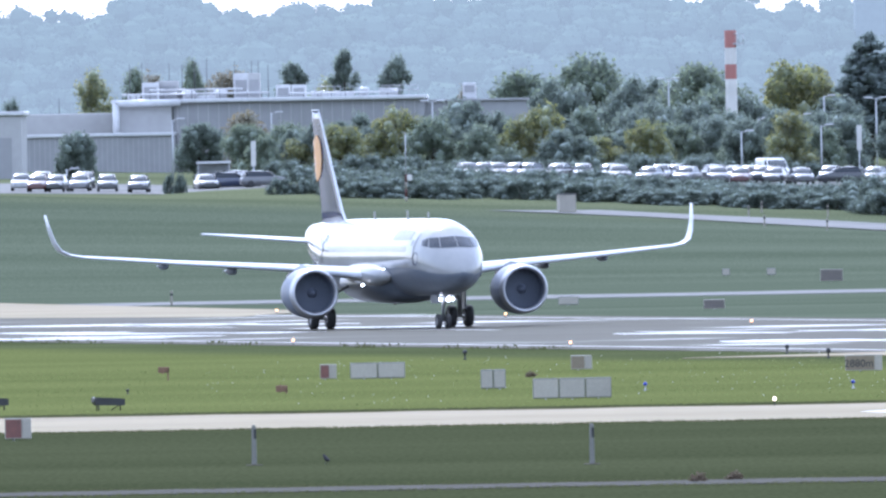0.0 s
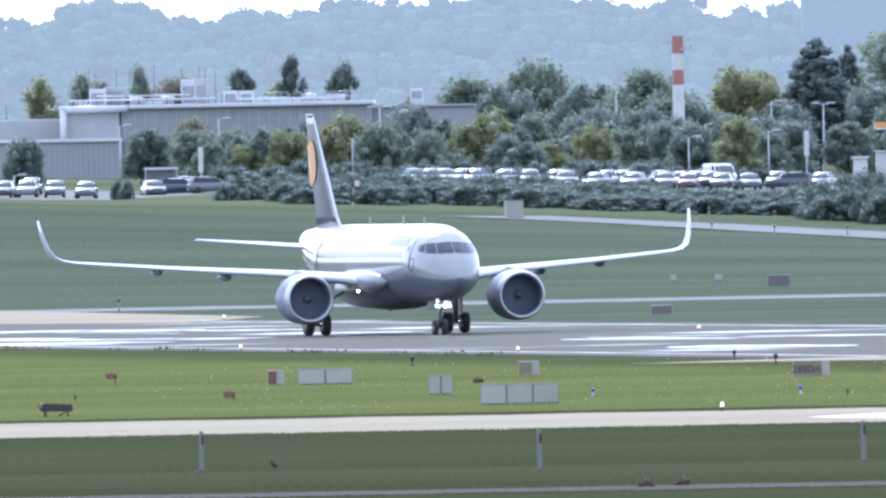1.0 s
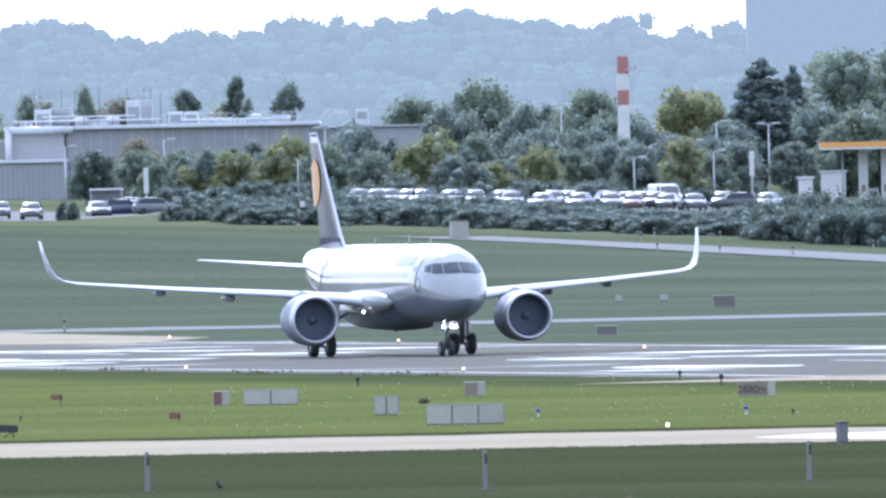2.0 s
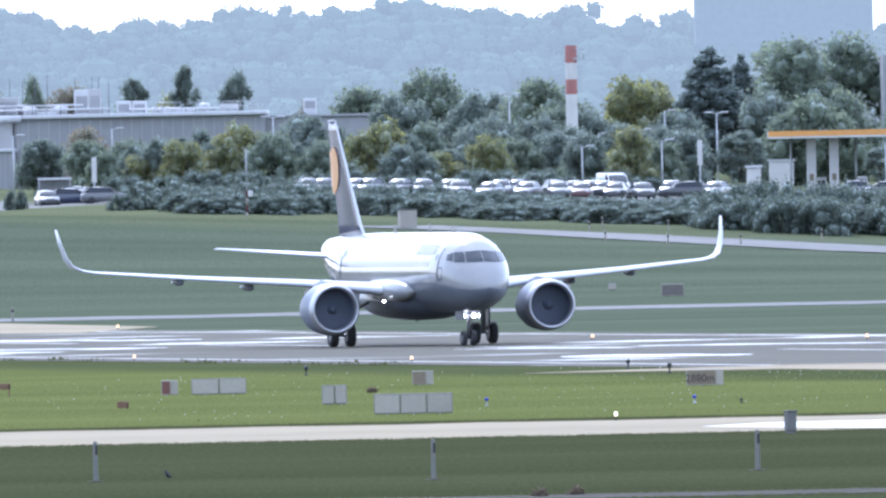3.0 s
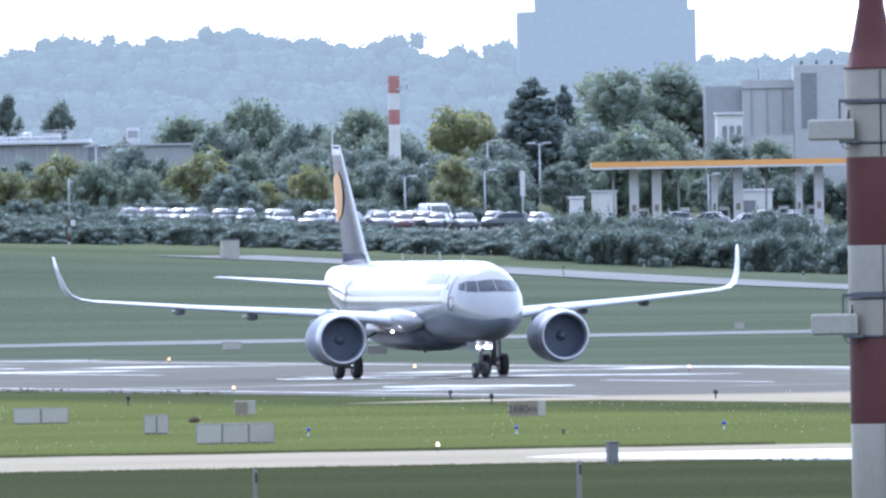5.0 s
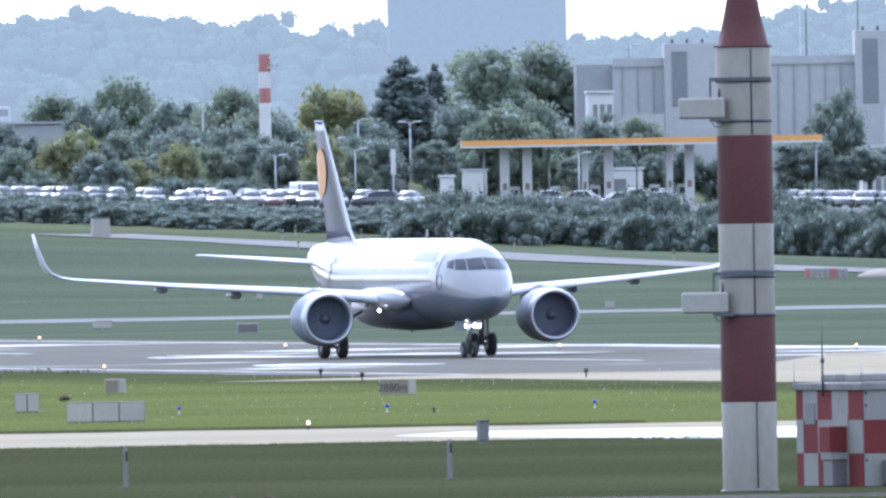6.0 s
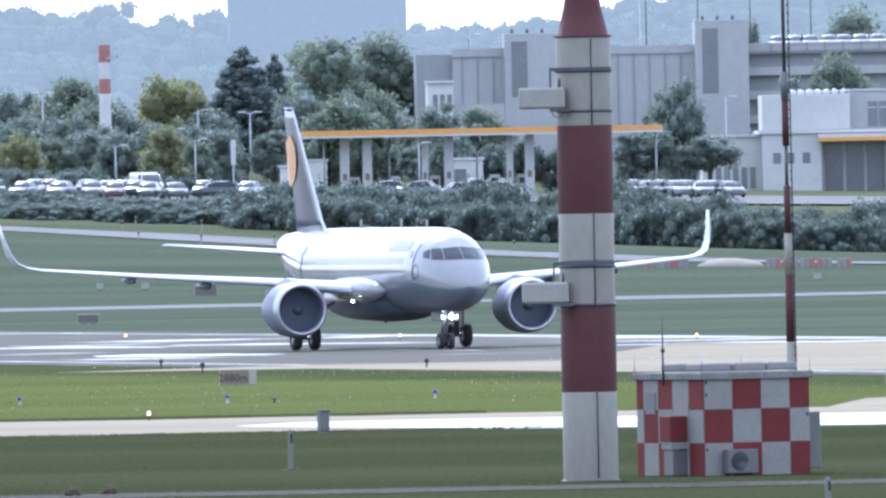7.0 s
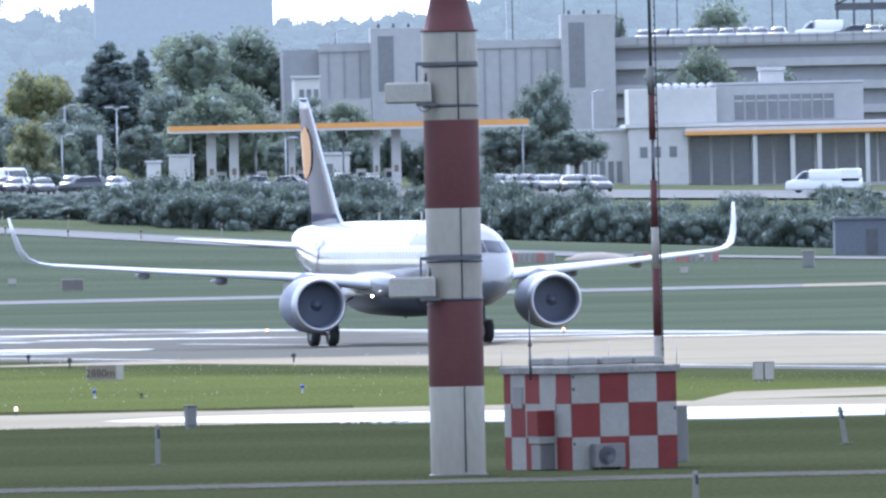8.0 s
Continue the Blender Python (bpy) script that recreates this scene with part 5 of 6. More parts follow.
def make_hedge():
    rnd = random.Random(5)
    # the hedge line in plan, with the height of its top
    line = [(-23.50, 1985.0, 8.39), (-14.63, 1985.0, 7.99), (-5.29, 1985.0, 7.58), (4.02, 1980.0, 6.67), (17.90, 1970.0, 6.14), (22.46, 1960.0, 7.31), (36.20, 1955.0, 6.63), (49.87, 1950.0, 6.55), (65.25, 1940.0, 4.67), (81.85, 1935.0, 5.00), (92.18, 1930.0, 5.00)]
    k = 0
    for a, b in zip(line, line[1:]):
        n = max(2, int(abs(b[0] - a[0]) / 1.25))
        for i in range(n):
            q = i / n
            x, y, z = (a[j] + (b[j] - a[j]) * q for j in range(3))
            for row in (0, 1):
                yy = y + row * 16 + rnd.uniform(-5, 5)
                h = (z - ground_z(x, y)) * rnd.uniform(0.85, 1.15) * (1.1 if row else 0.85)
                plant("bush", x + rnd.uniform(-0.8, 0.8), yy, rnd.uniform(4.2, 6.6), max(1.4, h), 0.1, k)
                k += 1
    for x, y, w, h in ((-28.00, 2000.0, 3.86, 1.55), (-38.59, 2040.0, 1.92, 1.82), (83.03, 2040.0, 5.76, 1.10), (59.56, 2010.0, 2.84, 0.95)):
        for d in (-0.25, 0.25):
            plant("bush", x + d * w, y, w * 0.7, h * 1.1, 0.1, k)
            k += 1


# ---- vehicles ----
def rounded(x, hw, z0, z1, n=3, c=0.12):
    pts = []
    for sx, sz, a0 in ((1, 1, 0), (-1, 1, 90), (-1, -1, 180), (1, -1, 270)):
        for i in range(n):
            a = radians(a0 + 90 * i / (n - 1))
            pts.append(Vector((x, sx * (hw - c) + c * math.cos(a), (z1 - c if sz > 0 else z0 + c) + c * math.sin(a))))
    return pts


def make_car(kind, colour):
    finish = VANWHITE if kind == "van" else CARPAINTS[colour]
    if kind == "van":
        t = tagged(new("van"), "pale panel van parked behind the hedge", "van", "parked vehicles")
        lower = ((2.45, 0.78, 0.35, 0.8), (2.3, 0.9, 0.28, 1.05), (1.5, 0.95, 0.25, 1.2), (-2.3, 0.95, 0.25, 1.2), (-2.45, 0.9, 0.35, 1.15))
        cabin = ((1.65, 1.15, 0.88), (0.95, 1.85, 0.8), (0.3, 1.15, 0.9), (0.35, 1.9, 0.84))
        part("cargo_body", loft(bmesh.new(), [rounded(x, w, 0.9, z, c=0.15) for x, w, z in ((0.4, 0.9, 1.92), (0.2, 0.95, 2.02), (-2.3, 0.95, 2.02), (-2.45, 0.9, 1.95))]), finish, t)
        length, roof = 2.4, 1.9
    else:
        est = kind == "estate"
        t = tagged(new("car"), "parked " + CARWORDS[colour] + " car with sunlit roof and windscreen", "car", "parked vehicles")
        lower = ((2.1, 0.6, 0.35, 0.62), (1.95, 0.8, 0.24, 0.72), (1.6, 0.85, 0.22, 0.87), (1.0, 0.87, 0.2, 0.95), (-1.6, 0.88, 0.2, 0.96), (-2.0, 0.82, 0.26, 0.92), (-2.1, 0.65, 0.36, 0.8))
        cabin = ((1.0, 0.9, 0.78), (0.25, 1.42, 0.62), (-2.0 if est else -1.75, 0.92, 0.78), (-1.75 if est else -1.1, 1.45, 0.62))
        length, roof = 2.1, 1.45
    bm = bmesh.new()
    loft(bm, [rounded(x, w, a, b) for x, w, a, b in lower])
    part("body", bm, finish, t)
    (xf0, zf0, wf0), (xf1, zf1, wf1), (xr0, zr0, wr0), (xr1, zr1, wr1) = cabin
    bm = bmesh.new()
    loft(bm, [[Vector((x, sy * w * 0.98, z)) for x, w, z, sy in ((xf0 - 0.24, wf0, zf0, 1), (xf0 - 0.24, wf0, zf0, -1), (xr0 + 0.24, wr0, zr0, -1), (xr0 + 0.24, wr0, zr0, 1))], [Vector((x, sy * w * 0.98, z)) for x, w, z, sy in ((xf1 - 0.22, wf1, zf1, 1), (xf1 - 0.22, wf1, zf1, -1), (xr1 + 0.22, wr1, zr1, -1), (xr1 + 0.22, wr1, zr1, 1))]], smooth=False)
    bmesh.ops.recalc_face_normals(bm, faces=bm.faces)
    part("glasshouse", bm, GLASS, t)
    for name, (xa, za, wa), (xb, zb, wb), sign in (("windscreen", cabin[0], cabin[1], 1), ("rear_window", cabin[2], cabin[3], -1)):
        rows = []
        for i in range(7):
            q = i / 6
            lift = 0.02 + 0.075 * math.sin(math.pi * q)
            wide = wa + (wb - wa) * q
            rows.append([Vector((xa + (xb - xa) * q + sign * (lift * 0.6 - 0.2 * v * v), v * wide, za + (zb - za) * q + lift * 0.8)) for v in np.linspace(-0.97, 0.97, 9)])
        bm = loft(bmesh.new(), rows, cap=False, closed=False)
        bmesh.ops.recalc_face_normals(bm, faces=bm.faces)
        part(name, bm, SCREEN, t)
    part("roof", loft(bmesh.new(), [[Vector((xr1 - 0.04 + (xf1 - xr1 + 0.06) * q, wf1 * 1.04 * math.cos(a), roof - 0.075 + 0.03 * math.sin(a) + 0.07 * math.sin(math.pi * q) * (0.35 + 0.65 * math.sin(a)))) for a in np.linspace(0, math.pi, 9)] for q in np.linspace(0, 1, 7)]), finish, t)
    for s in (-1, 1):
        part("pillar", tube(bmesh.new(), (xf0, s * wf0, zf0), (xf1, s * wf1, zf1), 0.035, n=6), finish, t)
        part("pillar", tube(bmesh.new(), (xr0, s * wr0, zr0), (xr1, s * wr1, zr1), 0.05, n=6), finish, t)
    for x in (1.32, -1.32):
        for s in (-1, 1):
            part("wheel", lathe(bmesh.new(), [(-0.1, 0.2), (-0.1, 0.3), (0, 0.33), (0.1, 0.3), (0.1, 0.2)], 16, "y", (x, s * 0.78, 0.33)), RUBBER, t)
    for s in (-1, 1):
        part("headlamp", cube(length - 0.28, length - 0.06, s * 0.55 - 0.16, s * 0.55 + 0.16, 0.58, 0.74, bevel=0.03), METAL, t)
    return t


VEHICLES = {}


def park(kind, x, y, turn, lift=0.0):
    m = pose(x, y, ground_z(x, y) + 0.06 + lift, 0, 0, turn)
    colour = 3 if kind == "van" else (1, 0, 2, 5, 3, 1, 4, 2, 0, 5, 1, 6, 2)[int(abs(x) * 7 + abs(y)) % 13]
    if (kind, colour) in VEHICLES:
        return copy_thing(VEHICLES[kind, colour], m)
    t = make_car(kind, colour)
    t.matrix_world = m
    VEHICLES[kind, colour] = t
    return t


def make_parked():
    rnd = random.Random(11)
    for x, y in ((-52.09, 2058.0), (-50.44, 2050.0), (-48.89, 2050.0), (-47.05, 2058.0), (-44.68, 2056.0), (-41.85, 2050.0), (-50.78, 2078.0), (-47.16, 2080.0)):
        park(rnd.choice(("car", "car", "estate")), x, y, -92 + rnd.uniform(-7, 7))
    for x, y, a in ((-36.37, 2065.0, -80), (-33.87, 2070.0, -20), (-31.36, 2065.0, 10), (-33.53, 2085.0, -30)):
        park("estate", x, y, a)
    for x, y in ((-14.00, 2085.0), (-12.53, 2085.0), (-11.45, 2085.0), (-9.88, 2085.0), (-8.75, 2085.0), (-6.13, 2080.0), (-3.98, 2080.0), (-1.63, 2078.0), (-0.89, 2066.0), (1.77, 2052.0), (2.77, 2075.0), (3.99, 2078.0), (4.96, 2055.0), (7.41, 2078.0), (7.58, 2056.0), (9.09, 2070.0), (10.47, 2072.0), (9.58, 2050.0), (12.49, 2052.0), (11.53, 2070.0), (14.70, 2050.0), (21.13, 2066.0), (17.41, 2075.0)):
        park(rnd.choice(("car", "estate", "car")), x, y, -96 + rnd.uniform(-22, 22))
    park("van", 12.50, 2085.0, -75)
    park("estate", 18.19, 2062.0, 178)
    for x, y, a in ((33.94, 2085.0, 5), (35.81, 2080.0, 175), (39.88, 2070.0, 5), (42.71, 2075.0, 170), (41.96, 2130.0, -80), (43.97, 2135.0, -70)):
        park("car", x, y, a)
    for i in range(9):
        x, y = 53.75, 2080.0
        park(rnd.choice(("car", "estate")), x + i * 1.12, y - i * 0.8 + (i % 2) * 9, -75 + rnd.uniform(-10, 10), 0.2)
    park("van", 82.93, 2110.0, 176)
    park("van", 87.3, 2136.0, 84)


# ---- buildings ----
def house(name, x, y, label, category="building"):
    return thing(name, pose(x, y, ground_z(x, y)), label, category)


def make_long_building():
    x0, y0, z0 = -49.73, 2320.0, 14.93
    x1 = x0 + 43.94
    g = ground_z(x0, y0)
    b = house("industrial_building", x0, y0, "long low grey industrial building with rooftop plant")
    h, w = z0 - g, x1 - x0
    wm = w * 0.685
    part("wall", cube(0, w * 0.13, 0, 30, -1.5, h, bevel=0.15), PLASTERGREY, b)
    part("wall", cube(w * 0.133, wm, 0.4, 30, -1.5, h + 0.05), DARKCLAD, b)
    part("wall", cube(wm + 0.01, w, 2, 30, -1.5, h - 0.3), DARKCLAD, b)
    part("roof_edge", cube(-0.2, wm + 0.2, -0.3, 30.2, h + 0.06, h + 0.45, bevel=0.08), ROOFSHEET, b)
    part("roof_edge", cube(wm + 0.25, w + 0.2, 1.7, 30.2, h - 0.28, h - 0.05, bevel=0.05), DARKCLAD, b)
    for i in range(24):
        xx = w * 0.14 + i * (wm - w * 0.14) / 24
        part("cladding_rib", cube(xx, xx + 0.1, 0.28, 0.402, -1.0, h), PLASTERGREY, b)
    part("lower_wing", cube(-8.73, -0.05, 4, 30, -1.5, h - 0.75, bevel=0.1), PLASTERGREY, b)
    part("front_hall", cube(-9.01, 6.00, -12, -0.05, -1.5, h - 3.1), DARKCLAD, b)
    part("front_roof", cube(-9.17, 6.11, -12.3, -0.05, h - 3.08, h - 2.75, bevel=0.06), ROOFSHEET, b)
    for i in range(30):
        part("cladding_rib", cube(-8.9 + i * 0.5, -8.84 + i * 0.5, -12.06, -11.99, -1.4, h - 3.12), PLASTERGREY, b)
    part("loading_door", cube(-4.2, -1.6, -12.05, -11.97, -0.6, 2.2), WINDOW, b)
    # rooftop plant
    rnd = random.Random(3)
    for px, wpx, hpx, mt in ((270, 30, 30, ROOFSHEET), (302, 40, 33, PLASTERGREY), (345, 26, 12, DARKCLAD), (400, 30, 14, DARKCLAD), (445, 28, 44, ROOFSHEET), (472, 22, 44, PLASTERGREY), (528, 26, 22, ROOFSHEET), (556, 26, 22, ROOFSHEET), (590, 16, 10, ROOFSHEET), (632, 60, 8, ROOFSHEET), (730, 34, 14, PLASTERGREY), (888, 24, 20, ROOFSHEET), (235, 22, 10, ROOFSHEET), (365, 60, 6, ROOFSHEET), (320, 26, 20, PLASTERGREY)):
        a = 0.05 * (px - 200)
        d = rnd.uniform(4, 14)
        r = part("roof_unit", cube(a - wpx * 0.027, a + wpx * 0.027, d, d + 3, h + (0.46 if px < 745 else -0.04), h + 0.46 + hpx * 0.0545, bevel=0.06), mt, b)
        if hpx > 18:
            part("louvre", cube(a - wpx * 0.02, a + wpx * 0.02, d - 0.04, d + 0.01, h + 0.6, h + 0.46 + hpx * 0.04), DARKCLAD, r)
    for px, top in ((228, 100), (252, 98), (305, 100), (330, 102), (354, 96), (378, 92), (432, 98), (465, 98), (478, 98), (90, 158), (497, 105)):
        a = 0.05 * (px - 200)
        part("roof_mast", tube(bmesh.new(), (a, 12, h - (1.0 if px < 150 else 0)), (a, 12, h + (172 - top) * 0.0548), 0.05, 0.03, 6), DARKMETAL, b)
    for a, e, up in ((0.8, 15.0, 0.95), (3.5, 12.5, 1.35), (17.0, 27.5, 0.8)):
        part("pipe_run", tube(bmesh.new(), (a, 3.0, h + up), (e, 3.0, h + up), 0.09, n=8), ROOFSHEET, b)
        k = a
        while k < e:
            part("pipe_support", cube(k, k + 0.07, 2.97, 3.03, h + 0.4, h + up), DARKMETAL, b)
            k += 1.35
    for a, e in ((5.0, 9.0), (19.5, 22.0), (26.0, 29.5)):
        for z1 in (0.95, 1.4):
            part("roof_rail", tube(bmesh.new(), (a, 0.6, h + z1), (e, 0.6, h + z1), 0.035, n=6), STEEL, b)
        for i in range(5):
            part("rail_post", tube(bmesh.new(), (a + (e - a) * i / 4, 0.6, h + 0.4), (a + (e - a) * i / 4, 0.6, h + 1.4), 0.035, n=6), STEEL, b)
    for a, d, r in ((7.2, 6, 0.5), (10.3, 7, 0.55), (13.4, 6, 0.45), (24.2, 6, 0.4)):
        part("roof_fan", lathe(bmesh.new(), [(h + 0.4, r), (h + 0.95, r), (h + 1.0, r * 1.25), (h + 1.2, r * 1.25), (h + 1.3, r * 0.6)], 16, centre=(a, d, 0)), ROOFSHEET, b)
    part("duct", tube(bmesh.new(), (0.3, -0.8, h - 3.0), (0.3, -0.8, h + 0.2), 0.35, n=12), ROOFSHEET, b)
    part("duct", tube(bmesh.new(), (0.3, -0.8, h + 0.1), (6.5, -0.8, h + 0.1), 0.35, n=12), ROOFSHEET, b)
    # pale gatehouse building at the edge
    x, y, z = -55.61, 2200.0, 13.80
    c = house("warehouse", x, y, "pale metal warehouse with bright flat roof")
    part("wall", cube(-12, 0, 0, 20, -1, z - ground_z(x, y)), PLASTERGREY, c)
    part("roof", cube(-12, 0.3, -0.3, 20, z - ground_z(x, y) + 0.01, z - ground_z(x, y) + 0.4, bevel=0.08), ROOFSHEET, c)
    part("gate", cube(-2.2, -0.9, -0.05, 0.02, -0.3, 3.8), DARKCLAD, c)
    x, y = -36.15, 2090.0
    s = house("shelter", x, y, "small flat-roofed bus shelter beside the car park", "shelter")
    part("roof", cube(-1.5, 1.5, 0, 1.6, 2.2, 2.4, bevel=0.03), ROOFSHEET, s)
    for a in (-1.4, 1.3):
        part("post", cube(a, a + 0.1, 0.1, 0.2, -0.2, 2.2), STEEL, s)
    part("back_wall", cube(-1.4, 1.4, 1.45, 1.55, 0, 2.2), WINDOW, s)


def make_station():
    x, y, z = 26.49, 2120.0, 11.36
    g = ground_z(x, y)
    b = house("filling_station", x, y, "filling station with orange-edged flat canopy on pale columns", "filling station")
    w, h = 31.78, z - g
    c = part("canopy", cube(0, w, 0, 12, h + 0.03, h + 0.62, bevel=0.05), PLASTERGREY, b)
    part("fascia", cube(-0.05, w + 0.05, -0.06, -0.002, h + 0.18, h + 0.66), FASCIA, c, "orange and yellow canopy fascia")
    part("fascia_underline", cube(-0.05, w + 0.05, -0.05, -0.002, h, h + 0.17), PLASTERWHITE, c)
    for px, wd in ((610, 0.85), (650, 0.85), (752, 0.6), (794, 0.85), (937, 0.85), (902, 0.6)):
        a = 0.05 * (px - 535)
        p = part("column", cube(a - wd / 2, a + wd / 2, 3, 3.6, -0.8, h, bevel=0.03), PLASTERWHITE, b)
        part("column_sign", cube(a - wd * 0.22, a + wd * 0.22, 2.96, 2.999, 1.2, 1.8), SIGNYELLOW, p)
    for px in (575, 690, 845, 1075, 1163):
        a = 0.05 * (px - 535)
        part("post", tube(bmesh.new(), (a, 7, -0.8), (a, 7, h), 0.09, n=8), POSTGREY, b)
    for px in (628, 700, 770, 875, 925):
        a = 0.05 * (px - 535)
        q = part("fuel_pump", cube(a - 0.45, a + 0.45, 4.2, 4.9, -0.6, 1.5, bevel=0.05), PLASTERWHITE, b)
        part("pump_display", cube(a - 0.3, a + 0.3, 4.16, 4.2, 0.7, 1.2), GLASS, q)
    x2, y2 = 41.89, 2165.0
    s = house("station_shop", x2, y2, "small white station shop with dark windows")
    part("wall", cube(-1.6, 1.4, 0, 6, -0.8, 3.0, bevel=0.04), PLASTERWHITE, s)
    part("window", cube(-1.2, -0.1, -0.04, 0.01, 0.4, 2.2), WINDOW, s)
    part("roof_edge", cube(-1.75, 1.55, -0.15, 6.1, 3.01, 3.25), ROOFSHEET, s)
    x3, y3, z3 = 27.97, 2160.0, 9.40
    s = house("store_shed", x3, y3, "low pale store shed beside the filling station", "shed")
    part("wall", cube(-1, 1.2, 0, 4, -0.8, z3 - ground_z(x3, y3), bevel=0.04), PLASTERWHITE, s)
    part("roof", cube(-1.15, 1.35, -0.15, 4.1, z3 - ground_z(x3, y3) + 0.01, z3 - ground_z(x3, y3) + 0.15), ROOFSHEET, s)
    # white kiosk at the hedge
    x, y, z = 24.15, 2040.0, 8.84
    k = house("kiosk", x, y, "narrow white switch kiosk behind the hedge", "kiosk")
    part("cabin", cube(-0.6, 0.6, 0, 1.2, -1, z - ground_z(x, y), bevel=0.03), PLASTERWHITE, k)
    part("cap", cube(-0.75, 0.75, -0.15, 1.3, z - ground_z(x, y) + 0.01, z - ground_z(x, y) + 0.2, bevel=0.03), ROOFSHEET, k)


def make_white_building():
    x, y, z = 70.91, 2240.0, 11.06
    g = ground_z(x, y)
    b = house("service_building", x, y, "two-storey white service building with long window band")
    h1 = z - g
    u = 0.05
    part("wall", cube(0, 110 * u, 0, 14, -1.5, h1), PLASTERWHITE, b)
    part("wall", cube(110 * u, 520 * u, 2.5, 14, -1.5, h1), PLASTERWHITE, b)
    part("upper_wall", cube(0.05, 165 * u, 0.3, 12, h1 + 0.36, h1 + 73 * u, bevel=0.05), PLASTERWHITE, b)
    part("upper_wall", cube(165 * u, 441 * u, 2.0, 12, h1 + 0.36, h1 + 78 * u, bevel=0.05), PLASTERGREY, b)
    part("roof_slab", cube(-0.3, 520 * u, -0.3, 14, h1 + 0.01, h1 + 0.35, bevel=0.04), PLASTERWHITE, b)
    part("parapet", cube(164 * u, 443 * u, 1.9, 12.1, h1 + 78 * u + 0.01, h1 + 82 * u), ROOFSHEET, b)
    part("canopy_fascia", cube(104 * u, 520 * u, -2.2, -1.8, h1 - 15 * u, h1 - 8 * u), FASCIA, b, "orange canopy edge")
    part("canopy", cube(104 * u, 520 * u, -1.79, 2.5, h1 - 14 * u, h1 - 1 * u), PLASTERWHITE, b)
    for i in range(9):
        a = (200 + i * 21) * u
        wdw = part("window", cube(a, a + 17.5 * u, 1.93, 2.01, h1 + 12 * u, h1 + 58 * u), WINDOW, b)
        part("transom", cube(a, a + 16 * u, 1.9, 1.93, h1 + 46 * u, h1 + 48 * u), PLASTERWHITE, wdw)
    for i in range(10):
        a = (118 + i * 39) * u
        part("shop_window", cube(a, a + 34 * u, 2.44, 2.51, -0.2, h1 - 18 * u), WINDOW, b)
    for a in (20, 45, 75):
        part("small_window", cube(a * u, (a + 14) * u, -0.05, 0.02, h1 - 55 * u, h1 - 35 * u), WINDOW, b)
    for a in (230, 300, 350, 440):
        part("column", cube(a * u, (a + 8) * u, -1.7, -1.3, -1.5, h1 - 15 * u), PLASTERWHITE, b)
    t = part("roof_cabin", cube(250 * u, 295 * u, 4, 8, h1 + 82 * u, h1 + 103 * u), PLASTERWHITE, b)
    part("cabin_roof", cube(247 * u, 298 * u, 3.7, 8.3, h1 + 103 * u + 0.01, h1 + 110 * u), ROOFSHEET, t)
    for i in range(7):
        part("roof_dome", blob(bmesh.new(), ((60 + i * 16) * u, 4, h1 + 76 * u), (0.4, 0.4, 0.35), 10, 5), ROOFSHEET, b)
    part("side_wing", cube(-110 * u, -0.02, 3, 14, -1.5, h1 - 0.2), PLASTERWHITE, b)
    part("side_roof", cube(-112 * u, -0.02, 2.7, 14.2, h1 - 0.19, h1 + 0.05), ROOFSHEET, b)
    for i in range(6):
        part("side_window", cube((-102 + i * 16) * u, (-92 + i * 16) * u, 2.94, 3.01, 0.2, 2.2), WINDOW, b)


